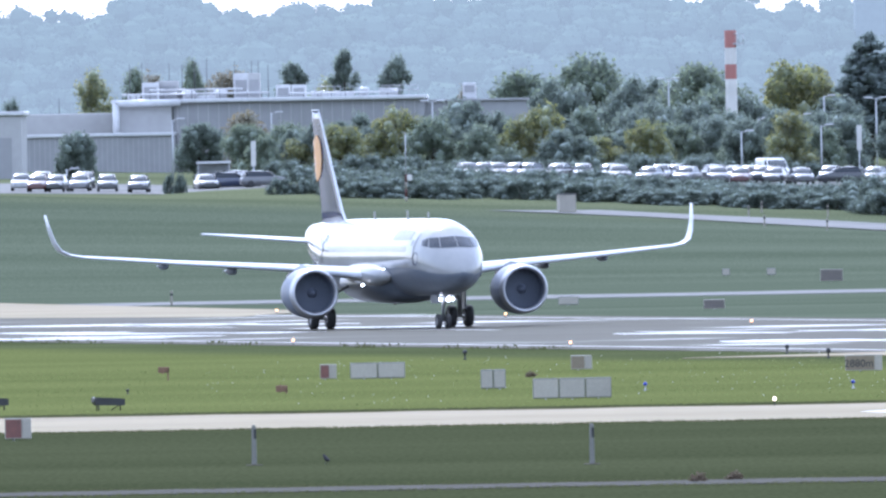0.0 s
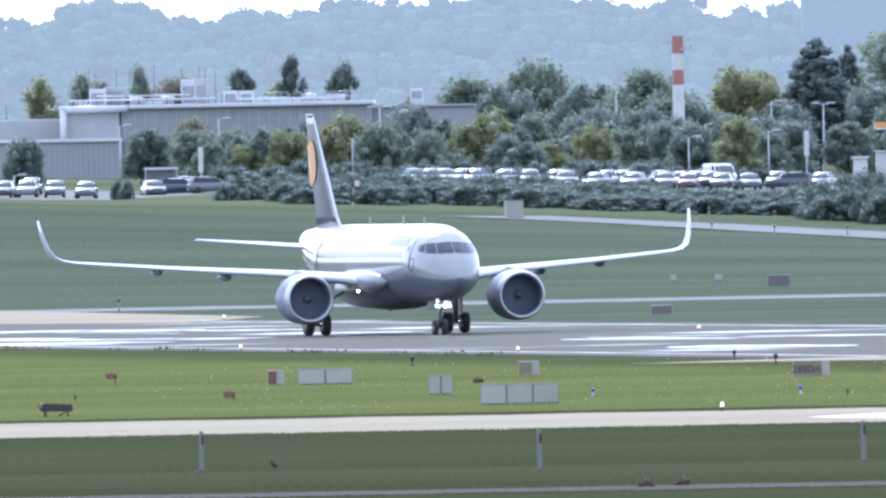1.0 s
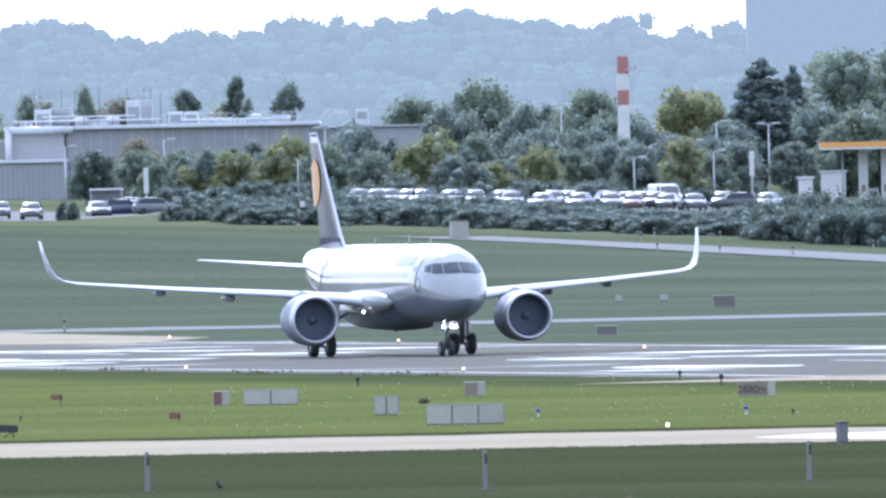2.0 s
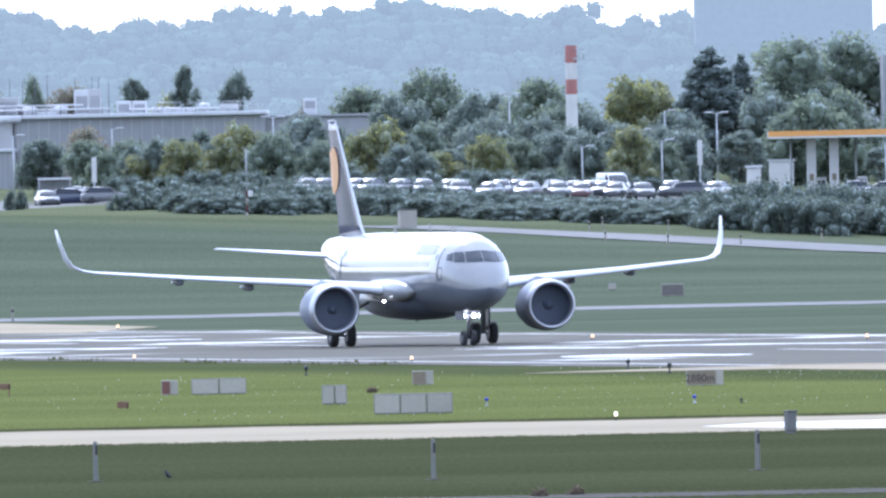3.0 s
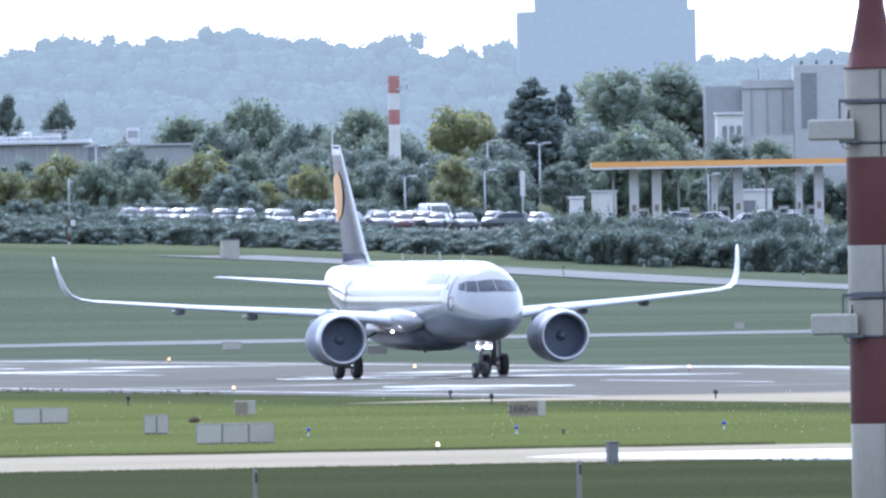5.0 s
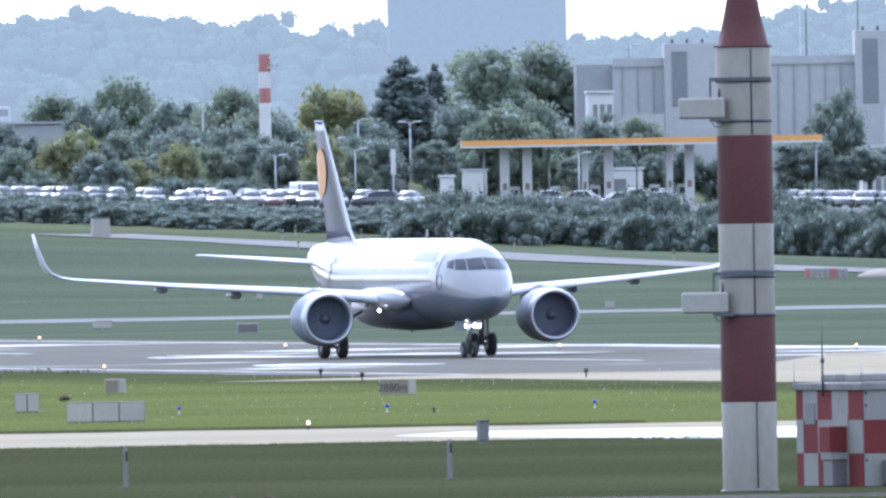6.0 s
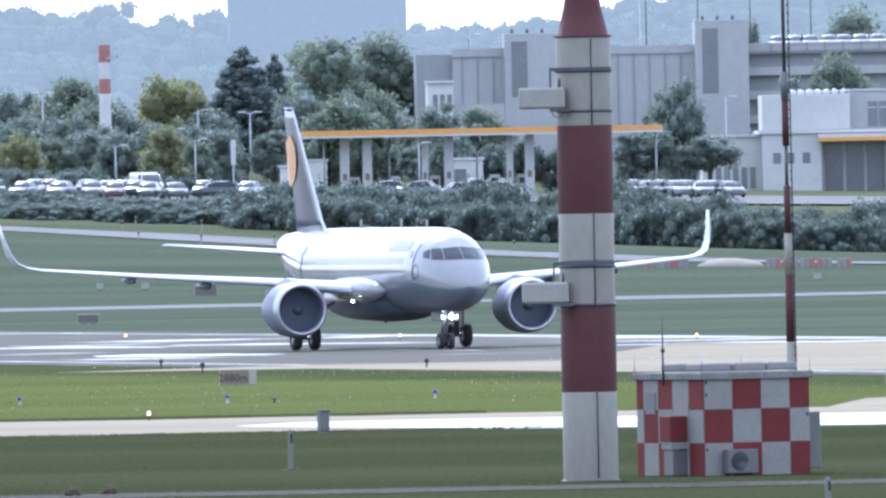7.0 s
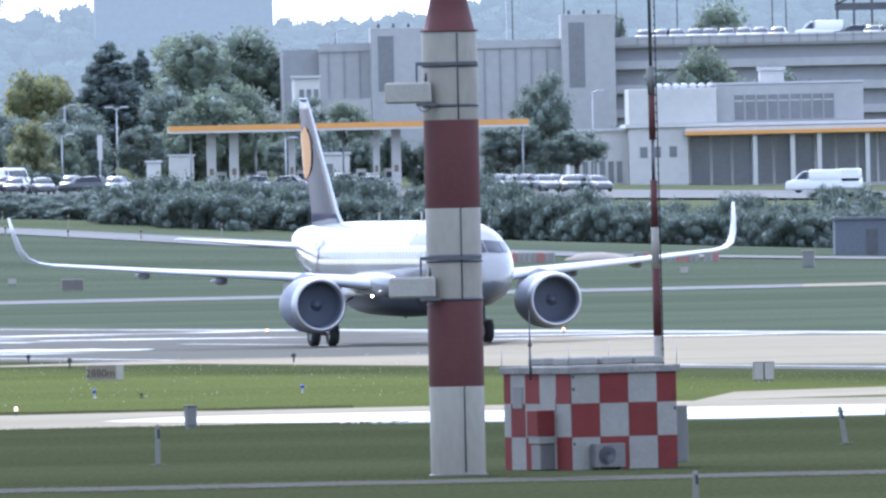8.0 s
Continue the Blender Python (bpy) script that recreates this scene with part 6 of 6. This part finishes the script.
def make_car_park():
    x, y, z = 41.53, 2400.0, 19.64
    b = house("parking_garage", x, y, "grey concrete parking garage with open decks and stair towers", "parking garage")
    h = z - ground_z(x, y)
    u = 0.06
    w = 1250 * u
    part("facade", cube(60 * u, 500 * u, 0, 40, -2, h), PLASTERGREY, b)
    part("parapet", cube(60 * u, w, -0.2, -0.01, h - 2 * u, h + 12 * u), PLASTERGREY, b)
    for k in range(4):
        zz = h - (28 + 40 * k) * u
        part("deck_edge", cube(500 * u, w, -0.1, 40, zz - 14 * u, zz), PLASTERGREY, b)
        # dark panels fill the open decks in place of the shade within
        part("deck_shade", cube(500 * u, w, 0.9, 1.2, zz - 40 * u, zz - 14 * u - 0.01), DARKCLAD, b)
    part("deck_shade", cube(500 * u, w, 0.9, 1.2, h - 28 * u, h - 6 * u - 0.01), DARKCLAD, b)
    part("roof_deck", cube(500 * u, w, 0, 40, h - 6 * u, h - 0.02), PLASTERGREY, b)
    part("block", cube(0, 60 * u, 1, 30, -2, h + 3 * u), DARKCLAD, b)
    for i in range(16):
        a = (350 + i * 9) * u
        part("facade_rib", cube((75 + i * 26) * u, (77 + i * 26) * u, -0.12, 0.01, -2, h - 2 * u - 0.01), DARKCLAD, b)
    for x0, x1, t in ((146, 237, 36), (464, 553, 52)):
        q = part("stair_tower", cube(x0 * u, x1 * u, -2.5, 6, -2, h + t * u, bevel=0.05), PLASTERGREY, b)
        part("tower_window", cube((x0 + 12) * u, (x0 + 38) * u, -2.55, -2.49, h - 70 * u, h + (t - 14) * u), WINDOW, q)
        for i in range(3):
            part("roof_vent", tube(bmesh.new(), ((x0 + 15 + 25 * i) * u, 2, h + t * u - 0.02), ((x0 + 15 + 25 * i) * u, 2, h + (t + 7) * u), 0.15, n=8), DARKMETAL, q)
    for px, top in ((595, 60), (893, -60), (980, -60), (1068, -60), (1330, -60), (1353, -60), (1170, -60)):
        a = (px - 500) * u
        part("roof_mast", tube(bmesh.new(), (a, 20, h - 4 * u), (a, 20, h + (92 - top) * u), 0.07, 0.05, 6), DARKMETAL, b)
    # steel stair frame on the roof
    f = part("steel_frame", cube(930 * u, 1030 * u, 12, 12.3, h + 50 * u, h + 62 * u), DARKMETAL, b)
    for a in (932, 960, 990, 1026):
        part("frame_post", cube(a * u, (a + 4) * u, 12.05, 12.25, h - 2 * u, h + 110 * u), DARKMETAL, f)
    part("frame_brace", tube(bmesh.new(), (932 * u, 12, h + 60 * u), (1026 * u, 12, h + 105 * u), 0.12, n=6), DARKMETAL, f)
    rnd = random.Random(8)
    for px in (1105, 1133, 1160, 1190, 1215, 1243, 1272, 1300, 1330, 1398, 1450, 1488, 1522, 1562):
        xx = x + (px - 500) * u
        park("van" if px == 1398 else rnd.choice(("car", "estate")), xx, y + rnd.uniform(3, 6), 178 if px in (1398, 1450) else -90 + rnd.uniform(-12, 12), h + ground_z(x, y) - ground_z(xx, y + 4) - 0.08)
    part("roof_kerb", cube(586 * u, w, -0.3, -0.21, h + 10 * u, h + 13 * u), ROOFSHEET, b)
    for i in range(22):
        part("parapet_post", cube((590 + i * 30) * u, (593 + i * 30) * u, -0.34, -0.301, h - 2 * u, h + 12 * u), DARKCLAD, b)
    # pale low house in front of the garage
    x, y, z = 43.86, 2330.0, 16.42
    c = house("annex", x, y, "grey annex block beside the parking garage")
    hh = z - ground_z(x, y)
    part("wall", cube(-2.47, 0.00, 0, 14, -2, hh + 0.3, bevel=0.05), PLASTERWHITE, c)
    part("wall", cube(0.05, 4.93, 1, 14, -2, hh - 1.8), PLASTERGREY, c)
    part("roof", cube(-2.58, 0.11, -0.3, 14.2, hh + 0.31, hh + 0.55), ROOFSHEET, c)
    for i in range(3):
        part("window", cube(0.05 * (-40 + i * 14), 0.05 * (-31 + i * 14), -0.05, 0.01, hh - 2.2, hh - 0.8), WINDOW, c)
    x, y, z = 28.71, 2360.0, 14.31
    c = house("annex", x, y, "pale low annex seen between the trees")
    hh = z - ground_z(x, y)
    part("wall", cube(-1.2, 2.50, 0, 14, -2, hh), PLASTERWHITE, c)
    part("roof", cube(-1.4, 2.61, -0.3, 14.2, hh + 0.01, hh + 0.25), ROOFSHEET, c)
    # dark cabin beyond the runway
    x, y = 76.49, 1850.0
    c = house("cabin", x, y, "dark grey flat-roofed cabin beyond the perimeter road", "cabin")
    part("wall", cube(-2.2, 3, 0, 4, -0.6, 2.75), CABINGREY, c)
    part("roof", cube(-2.4, 3.2, -0.2, 4.2, 2.76, 2.95), CABINGREY, c)
    part("door", cube(0.2, 1.1, -0.05, 0.01, -0.2, 2.0), DARKMETAL, c)


def make_tower():
    x, y, z = 9.76, 2260.0, 20.71
    g = ground_z(x, y)
    m = thing("radio_tower", pose(x, y, g), "slim red and white banded tower behind the trees", "tower")
    h, u = z - g, 0.05
    r = 11 * u
    cuts = [0, h - 92 * u - 30 * u, h - 92 * u, h - 64 * u, h - 33 * u, h]
    for i, (a, b) in enumerate(zip(cuts, cuts[1:])):
        part("tower_section", lathe(bmesh.new(), [(a, r), (a + 0.02, r * 1.005), (b - 0.02, r * 1.005), (b, r)], 20), HAZEDRED if i in (2, 4) else PLASTERWHITE, m)
    part("platform", cube(0, 25 * u, -0.5, 0.5, h - 27 * u, h - 24 * u), STEEL, m)
    for a in (14, 24):
        part("rail_post", tube(bmesh.new(), (a * u, -0.45, h - 27 * u), (a * u, -0.45, h - 6 * u), 0.04, n=6), STEEL, m)
    part("rail", tube(bmesh.new(), (0, -0.45, h - 7 * u), (24 * u, -0.45, h - 7 * u), 0.04, n=6), STEEL, m)


def street_lamp(x, y, top, arms=1, lit=False):
    h = top - ground_z(x, y)
    m = thing("street_lamp", stand(x, y), "tall grey street lamp behind the hedge", "street lamp", "street lamps")
    part("pole", tube(bmesh.new(), (0, 0, -0.4), (0, 0, h), 0.1, 0.06, 10), POSTGREY, m)
    for s in ((-1, 1) if arms == 2 else (1,)):
        part("arm", tube(bmesh.new(), (0, 0, h - 0.1), (s * 0.7, 0, h + 0.05), 0.04, n=6), POSTGREY, m)
        part("lantern", cube(min(s * 0.35, s * 1.1), max(s * 0.35, s * 1.1), -0.16, 0.16, h, h + 0.13, bevel=0.04), METAL if not lit else ROOFSHEET, m)


def make_lamps():
    for x, y, z, n in ((-17.74, 2180.0, 14.34, 2), (3.94, 2300.0, 16.37, 2), (16.94, 2110.0, 11.44, 1), (22.74, 2200.0, 13.93, 2), (9.93, 2110.0, 11.03, 1), (-40.80, 2150.0, 13.08, 1), (-32.68, 2200.0, 13.63, 1), (18.63, 2280.0, 14.42, 1), (15.93, 2230.0, 12.61, 1), (-9.22, 2160.0, 12.86, 1), (0.46, 2200.0, 13.42, 1), (66.05, 2190.0, 14.48, 1), (36.59, 2110.0, 10.75, 1), (-48.24, 2060.0, 8.82, 1), (11.82, 2180.0, 12.24, 1), (66.63, 2500.0, 26.52, 2), (-3.70, 2200.0, 12.46, 2), (47.93, 2450.0, 21.96, 1)):
        street_lamp(x, y, z, n)
    for x, y, z in ((-32.66, 2090.0, 10.97), (20.18, 2100.0, 11.37)):
        m = thing("banner_post", stand(x, y), "pale advertising banner on a post", "banner", "banners")
        h = z - ground_z(x, y)
        part("banner", cube(-0.22, 0.22, -0.03, 0.03, h - 2.2, h, bevel=0.01), PLASTERWHITE, m)
        part("post", tube(bmesh.new(), (0, 0, -0.4), (0, 0, h - 2.2), 0.06, n=8), POSTGREY, m)
    # roadside posts
    for x, y in ((9.62, 1945.0), (10.76, 1960.0), (16.11, 1955.0), (10.64, 1900.0), (15.51, 1890.0), (39.92, 1880.0), (28.19, 1930.0), (21.30, 1895.0), (-29.49, 1540.0)):
        m = thing("road_post", stand(x, y), "small pale roadside post", "post", "road posts")
        part("shaft", cube(-0.07, 0.07, -0.07, 0.07, -0.1, 0.95, bevel=0.01), CREAM, m)
        part("band", cube(-0.075, 0.075, -0.075, -0.071, 0.62, 0.78), BLACK, m)
    x, y = -4.89, 1945.0
    m = thing("utility_cabinet", stand(x, y, 20), "pale green-grey utility cabinet beside the road", "cabinet")
    part("casing", cube(-0.8, 0.6, 0, 0.8, -0.1, 1.45, bevel=0.03), SIGNGREY, m)
    part("door", cube(-0.75, -0.1, -0.03, 0.001, 0.1, 1.35), SIGNGREY, m)
    part("roof_cap", cube(-0.85, 0.65, -0.05, 0.85, 1.46, 1.54), BOXGREY, m)
    x, y = 67.7, 1735.0
    m = thing("utility_cabinet", stand(x, y, -8), "small grey utility cabinet standing in the far grass", "cabinet")
    part("casing", cube(-0.42, 0.42, 0, 0.5, 0.1, 1.2, bevel=0.03), SIGNRIM, m)
    part("plinth", cube(-0.46, 0.46, -0.04, 0.54, -0.1, 0.1), BOXGREY, m)
    part("roof_cap", cube(-0.47, 0.47, -0.05, 0.55, 1.201, 1.27, bevel=0.01), SIGNGREY, m)
    x, y, z = -18.31, 1970.0, 11.32
    m = thing("wind_mast", stand(x, y), "thin mast with red and white foot at the hedge", "mast")
    h = z - ground_z(x, y)
    part("pole", tube(bmesh.new(), (0, 0, 2.2), (0, 0, h), 0.05, n=8), POSTGREY, m)
    for i in range(4):
        part("foot_band", tube(bmesh.new(), (0, 0, -0.2 + i * 0.6), (0, 0, 0.4 + i * 0.6), 0.09, n=8), REDPAINT if i % 2 else CREAM, m)
    part("instrument", cube(0.1, 0.5, -0.2, 0.2, h * 0.3, h * 0.3 + 0.5, bevel=0.04), PLASTERWHITE, m)
    # road works: barriers and a heap of earth
    for x, y, k in ((48.28, 1790.0, 0), (49.42, 1790.0, 1), (50.39, 1790.0, 0), (57.34, 1790.0, 1), (58.60, 1790.0, 0), (59.87, 1790.0, 1), (61.13, 1790.0, 0), (62.61, 1790.0, 1)):
        m = thing("barrier", stand(x, y), "red and white plastic road barrier on grass", "barrier", "road barriers")
        for i in range(3):
            part("barrier_block", cube(-0.55 + i * 0.37, -0.2 + i * 0.37, -0.2, 0.2, -0.1, 0.72, bevel=0.04), HAZEDRED if (i + k) % 3 == 0 else HUTWHITE, m)
    x, y = 54.27, 1800.0
    bm = bmesh.new()
    rnd = random.Random(2)
    loft(bm, [[Vector((x + 2.6 * s * math.cos(a) * rnd.uniform(0.85, 1.15), y + 2.2 * s * math.sin(a), ground_z(x, y) + zz)) for a in np.linspace(0, 6.283, 16, endpoint=False)] for s, zz in ((1.0, -0.2), (0.8, 0.25), (0.5, 0.5), (0.2, 0.62))])
    tagged(link_mesh("soil_mound", bm, DIRT), "low mound of pale soil on the grass", "soil mound")


# ---- the far distance ----
def ridge(x):
    """Height of the wooded skyline at 4200 m, by its place across."""
    knots = ((-110, 37.4), (-95.0, 36.4), (-91.1, 36.7), (-89.1, 39.0), (-83.1, 40.5), (-75.2, 39.0), (-69.3, 36.9), (-62.4, 36.2), (-59.4, 38.1), (-53.5, 37.0), (-45.6, 38.4), (-41.6, 39.3), (-33.7, 39.6), (-26.8, 38.4), (-19.9, 39.4), (-9.0, 40.2), (-0.1, 38.5), (8.8, 37.9), (13.2, 37.2), (15.7, 39.1), (21.7, 38.8), (25.5, 35.4), (32.5, 36.8), (39.4, 36.4), (71.8, 34.6), (80.7, 34.2), (88.6, 33.3), (95.5, 35.0), (107.4, 36.7), (110.4, 38.8), (126.3, 39.8), (175, 40.3))
    z = knots[0][1] if x < -110 else knots[-1][1]
    for (x0, z0), (x1, z1) in zip(knots, knots[1:]):
        if x0 <= x < x1:
            k = (x - x0) / (x1 - x0)
            z = z0 + (z1 - z0) * k * k * (3 - 2 * k)
    return z + 0.3 * math.sin(x * 0.71) + 0.25 * math.sin(x * 1.3 + 1.0)


def make_hills():
    m = bpy.data.materials.new("haze_glow_forest")
    m.use_nodes = True
    nt = m.node_tree
    p = nt.nodes["Principled BSDF"]
    geo = nt.nodes.new("ShaderNodeNewGeometry")
    ramp = nt.nodes.new("ShaderNodeValToRGB")
    # haze over woods and hillside is put in as a blue-grey glow
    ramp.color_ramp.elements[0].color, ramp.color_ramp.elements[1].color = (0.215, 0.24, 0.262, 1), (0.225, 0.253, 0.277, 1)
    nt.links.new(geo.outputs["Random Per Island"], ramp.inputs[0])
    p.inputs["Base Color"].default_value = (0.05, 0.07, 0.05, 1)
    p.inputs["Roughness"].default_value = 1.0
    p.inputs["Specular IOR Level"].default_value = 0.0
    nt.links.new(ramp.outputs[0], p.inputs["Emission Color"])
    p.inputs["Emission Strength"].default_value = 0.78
    rnd = random.Random(21)
    vs, fs = [], []
    for k in range(13):
        y = 3300 + k * 75
        x = -150.0
        while x < 190:
            q = k / 12
            top = (10 + (ridge(x) - 10) * q ** 0.8) * (0.965 + 0.035 * math.sin(x * 0.11 + k * 2.1) * (1 - q ** 6) + 0.02 * q ** 6) + rnd.uniform(-1.0, 0.8)
            r = rnd.uniform(1.3, 3.4)
            core = r * 0.86
            i = len(vs)
            for a in range(5):
                for b in range(9):
                    u, v = math.pi * (a + 0.3) / 4.6, 2 * math.pi * b / 9
                    w = core * rnd.uniform(0.88, 1.08)
                    vs.append(Vector((x + w * math.sin(u) * math.cos(v), y + w * math.sin(u) * math.sin(v), top - r + w * math.cos(u))))
            fs += [(i + a * 9 + b, i + a * 9 + (b + 1) % 9, i + (a + 1) * 9 + (b + 1) % 9, i + (a + 1) * 9 + b) for a in range(4) for b in range(9)]
            for _ in range(46):
                d = Vector((rnd.gauss(0, 1), rnd.gauss(0, 1), rnd.gauss(0, 1))).normalized() * r * rnd.uniform(0.85, 1.12)
                c = Vector((x + d.x, y + d.y, top - r + d.z))
                a = Vector((rnd.uniform(-1, 1), 0.3, rnd.uniform(-1, 1))).normalized() * rnd.uniform(0.18, 0.45)
                b = Vector((a.z, 0.2, -a.x))
                i = len(vs)
                vs += [c - a, c + b * 0.7, c + a, c - b * 0.7]
                fs.append((i, i + 1, i + 2, i + 3))
            x += rnd.uniform(1.6, 3.4)
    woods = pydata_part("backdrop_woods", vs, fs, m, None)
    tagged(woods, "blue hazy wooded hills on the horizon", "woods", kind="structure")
    bm = bmesh.new()
    rows = []
    for k in range(14):
        q = min(k / 12, 1.0)
        rows.append([bm.verts.new((x, 3310 + k * 75, ((10 + (ridge(x) - 10) * q ** 0.8) * (0.965 + 0.035 * math.sin(x * 0.11 + k * 2.1) * (1 - q ** 6) + 0.02 * q ** 6) - (4.5 if k < 12 else 2.0)) if k else 5)) for x in range(-400, 401, 8)])
    for r0, r1 in zip(rows, rows[1:]):
        for j in range(len(r0) - 1):
            bm.faces.new((r0[j], r0[j + 1], r1[j + 1], r1[j])).smooth = True
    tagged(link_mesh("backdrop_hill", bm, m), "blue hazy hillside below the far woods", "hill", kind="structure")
    # tower block on the skyline, its haze put in as a pale glow
    x, y, z = 51.67, 3900.0, 39.21
    u = 0.09
    b = thing("tower_block", pose(x, y, 0), "huge plain hazy concrete block on the skyline", "building")
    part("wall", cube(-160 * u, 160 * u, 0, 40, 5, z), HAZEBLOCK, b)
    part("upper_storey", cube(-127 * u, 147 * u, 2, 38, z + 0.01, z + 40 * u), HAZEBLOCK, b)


# concrete given a weak glow that stands in for haze before it
HAZEBLOCK = glowing("haze_glow_concrete", (0.158, 0.178, 0.186), 0.78)
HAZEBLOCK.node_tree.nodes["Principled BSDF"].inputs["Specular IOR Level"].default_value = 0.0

make_long_building()
make_station()
make_white_building()
make_car_park()
make_tower()
make_lamps()
make_trees()
make_hedge()
for pts, wide in (([(-57.06, 2084.0), (-44.42, 2084.0), (-30.87, 2088.0)], 96), ([(-16.23, 2068.0), (-0.66, 2066.0), (23.63, 2064.0), (43.30, 2075.0)], 60), ([(31.13, 2100.0), (50.77, 2095.0), (70.32, 2090.0), (94.91, 2090.0)], 115)):
    ribbon("parking_area", pts, wide, 0.05, ROADGREY, "pale asphalt of the car park", "car park")
make_parked()
make_hills()


# ---- grass tufts and flowers ----
def make_tufts():
    rnd = random.Random(4)
    vs, fs = [], []
    # a short fringe along the pavement edges, darkened to paint in their shade
    for y0, y1, n, h in ((653, 657, 900, 0.05), (664, 667, 900, 0.05), (809, 812.5, 2600, 0.06), (860, 864, 5200, 0.085)):
        for _ in range(n):
            y = rnd.uniform(y0, y1)
            x = rnd.uniform(-0.028, 0.047) * y
            y += -0.05 * x if y0 == 809 else -0.08 * x if y0 == 860 else -0.02 * x
            if x > 17 and y > 855:
                continue
            for _ in range(3):
                s = h * rnd.uniform(0.4, 1.3)
                a, b = x + rnd.uniform(-0.2, 0.2), rnd.uniform(-0.12, 0.12)
                i = len(vs)
                vs += [(a - 0.05, y, -0.01), (a + 0.05, y, -0.01), (a + b, y + s * 1.5, s)]
                fs.append((i, i + 1, i + 2))
    for _ in range(70):
        p = along(rnd.uniform(-60, 160), NEAR_EDGE + rnd.uniform(-1.5, 2.5))
        for _ in range(5):
            s = 0.18 * rnd.uniform(0.4, 1.2)
            a, b = p[0] + rnd.uniform(-0.5, 0.5), rnd.uniform(-0.15, 0.15)
            i = len(vs)
            vs += [(a - 0.07, p[1], -0.01), (a + 0.07, p[1], -0.01), (a + b, p[1] + s, s)]
            fs.append((i, i + 1, i + 2))
    near = len(fs)
    # loose blades over the turf on both sides of the taxiway
    for y0, y1, n, h in ((868, 1060, 9000, 0.045),):
        for _ in range(n):
            y = y0 + (y1 - y0) * rnd.random() ** 0.8
            x = rnd.uniform(-0.029, 0.047) * y
            if y0 > 700 and (x > 17 and y < 900 or (x + 12.9) * ACROSS.x + (y - 1290) * ACROSS.y > -34):
                continue
            s = h * rnd.uniform(0.4, 1.4) * (1.5 if math.sin(x * 0.7 + y * 0.13) + math.sin(y * 0.31 - x * 0.23) > 1.0 else 0.8)
            i = len(vs)
            vs += [(x - 0.03, y, -0.01), (x + 0.03, y, -0.01), (x + rnd.uniform(-0.08, 0.08), y + s * rnd.uniform(-0.6, 1.4), s)]
            fs.append((i, i + 1, i + 2))
    t = pydata_part("grass_tufts", vs, fs, BLADES, None)
    t.data.materials.append(TURF)
    t.data.polygons.foreach_set("material_index", [0] * near + [1] * (len(fs) - near))
    tagged(t, "short uneven blades of airfield grass", "grass", kind="stuff")
    for wx, wy in ((1.74, 662.0), (2.76, 664.1), (-4.19, 987.8)):
        w = thing("weed", stand(wx, wy), "small clump of dry brown weeds in grass", "weeds", "weeds")
        cv, cf, _ = leaf_cloud(rnd, [(0, 0, 0.1, 0.17), (0.1, 0, 0.09, 0.13), (-0.11, 0, 0.07, 0.13)], 60, 0.055)
        pydata_part("leaf_clump", cv, cf, WEED, w)
    vs, fs = [], []
    for _ in range(300):
        y = rnd.uniform(880, 1080)
        x = rnd.uniform(-0.018, 0.03) * y
        s = rnd.uniform(0.01, 0.03)
        z = rnd.uniform(0.06, 0.16)
        i = len(vs)
        vs += [(x - s, y, z), (x + s, y, z), (x, y + 0.02, z + 1.6 * s)]
        fs.append((i, i + 1, i + 2))
    t = pydata_part("wild_flowers", vs, fs, FLOWER, None)
    tagged(t, "scattered small white flowers in the grass", "flowers", kind="stuff")


make_tufts()


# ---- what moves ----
def motions():
    rows = []
    base = Matrix.Rotation(-math.pi / 2 + HEADING - radians(1.0), 4, "Z")
    for t, s in AIR_ROWS:
        p = START + WAY * s
        rows.append((t, Matrix.Translation((p.x, p.y, 0.036)) @ base))
    walk(PLANE, rows)
    for hub, x, y, r in WHEELS:
        turns, angle, last = [], 0.0, plane_way(0)
        for i in range(241):
            s = plane_way(i / 30)
            angle += min(math.degrees((s - last) / r), 80.0)
            last = s
            turns.append((i / 30, pose(x, y, r, 0, angle, 0)))
        walk(hub, turns)
    for hub, x, y, z in FANS:
        walk(hub, [(i / 30, pose(x, y, z, 61.0 * i, 0, 0)) for i in range(241)])
    # the crow crosses close to the camera, beating its wings
    level = Matrix.Rotation(radians(20), 4, "Z") @ Matrix.Rotation(radians(5), 4, "Y")
    walk(CROW, [(t, Matrix.Translation(p) @ level) for t, p in ((0.0, (-7.524, 112.000, 8.610)), (0.5, (-2.151, 112.000, 7.992)), (0.8, (1.073, 112.000, 7.620)), (1.6, (9.671, 112.000, 7.002)), (8.0, (78.453, 112.000, 6.878)))])
    beat = (30, 20, 2, -32, -50, -10)
    for wing, s in CROW_WINGS:
        walk(wing, [(i * 0.05, pose(0, s * 0.045, 0.02, s * beat[(i - 10) % 6], 0, s * 26)) for i in range(161)])


motions()
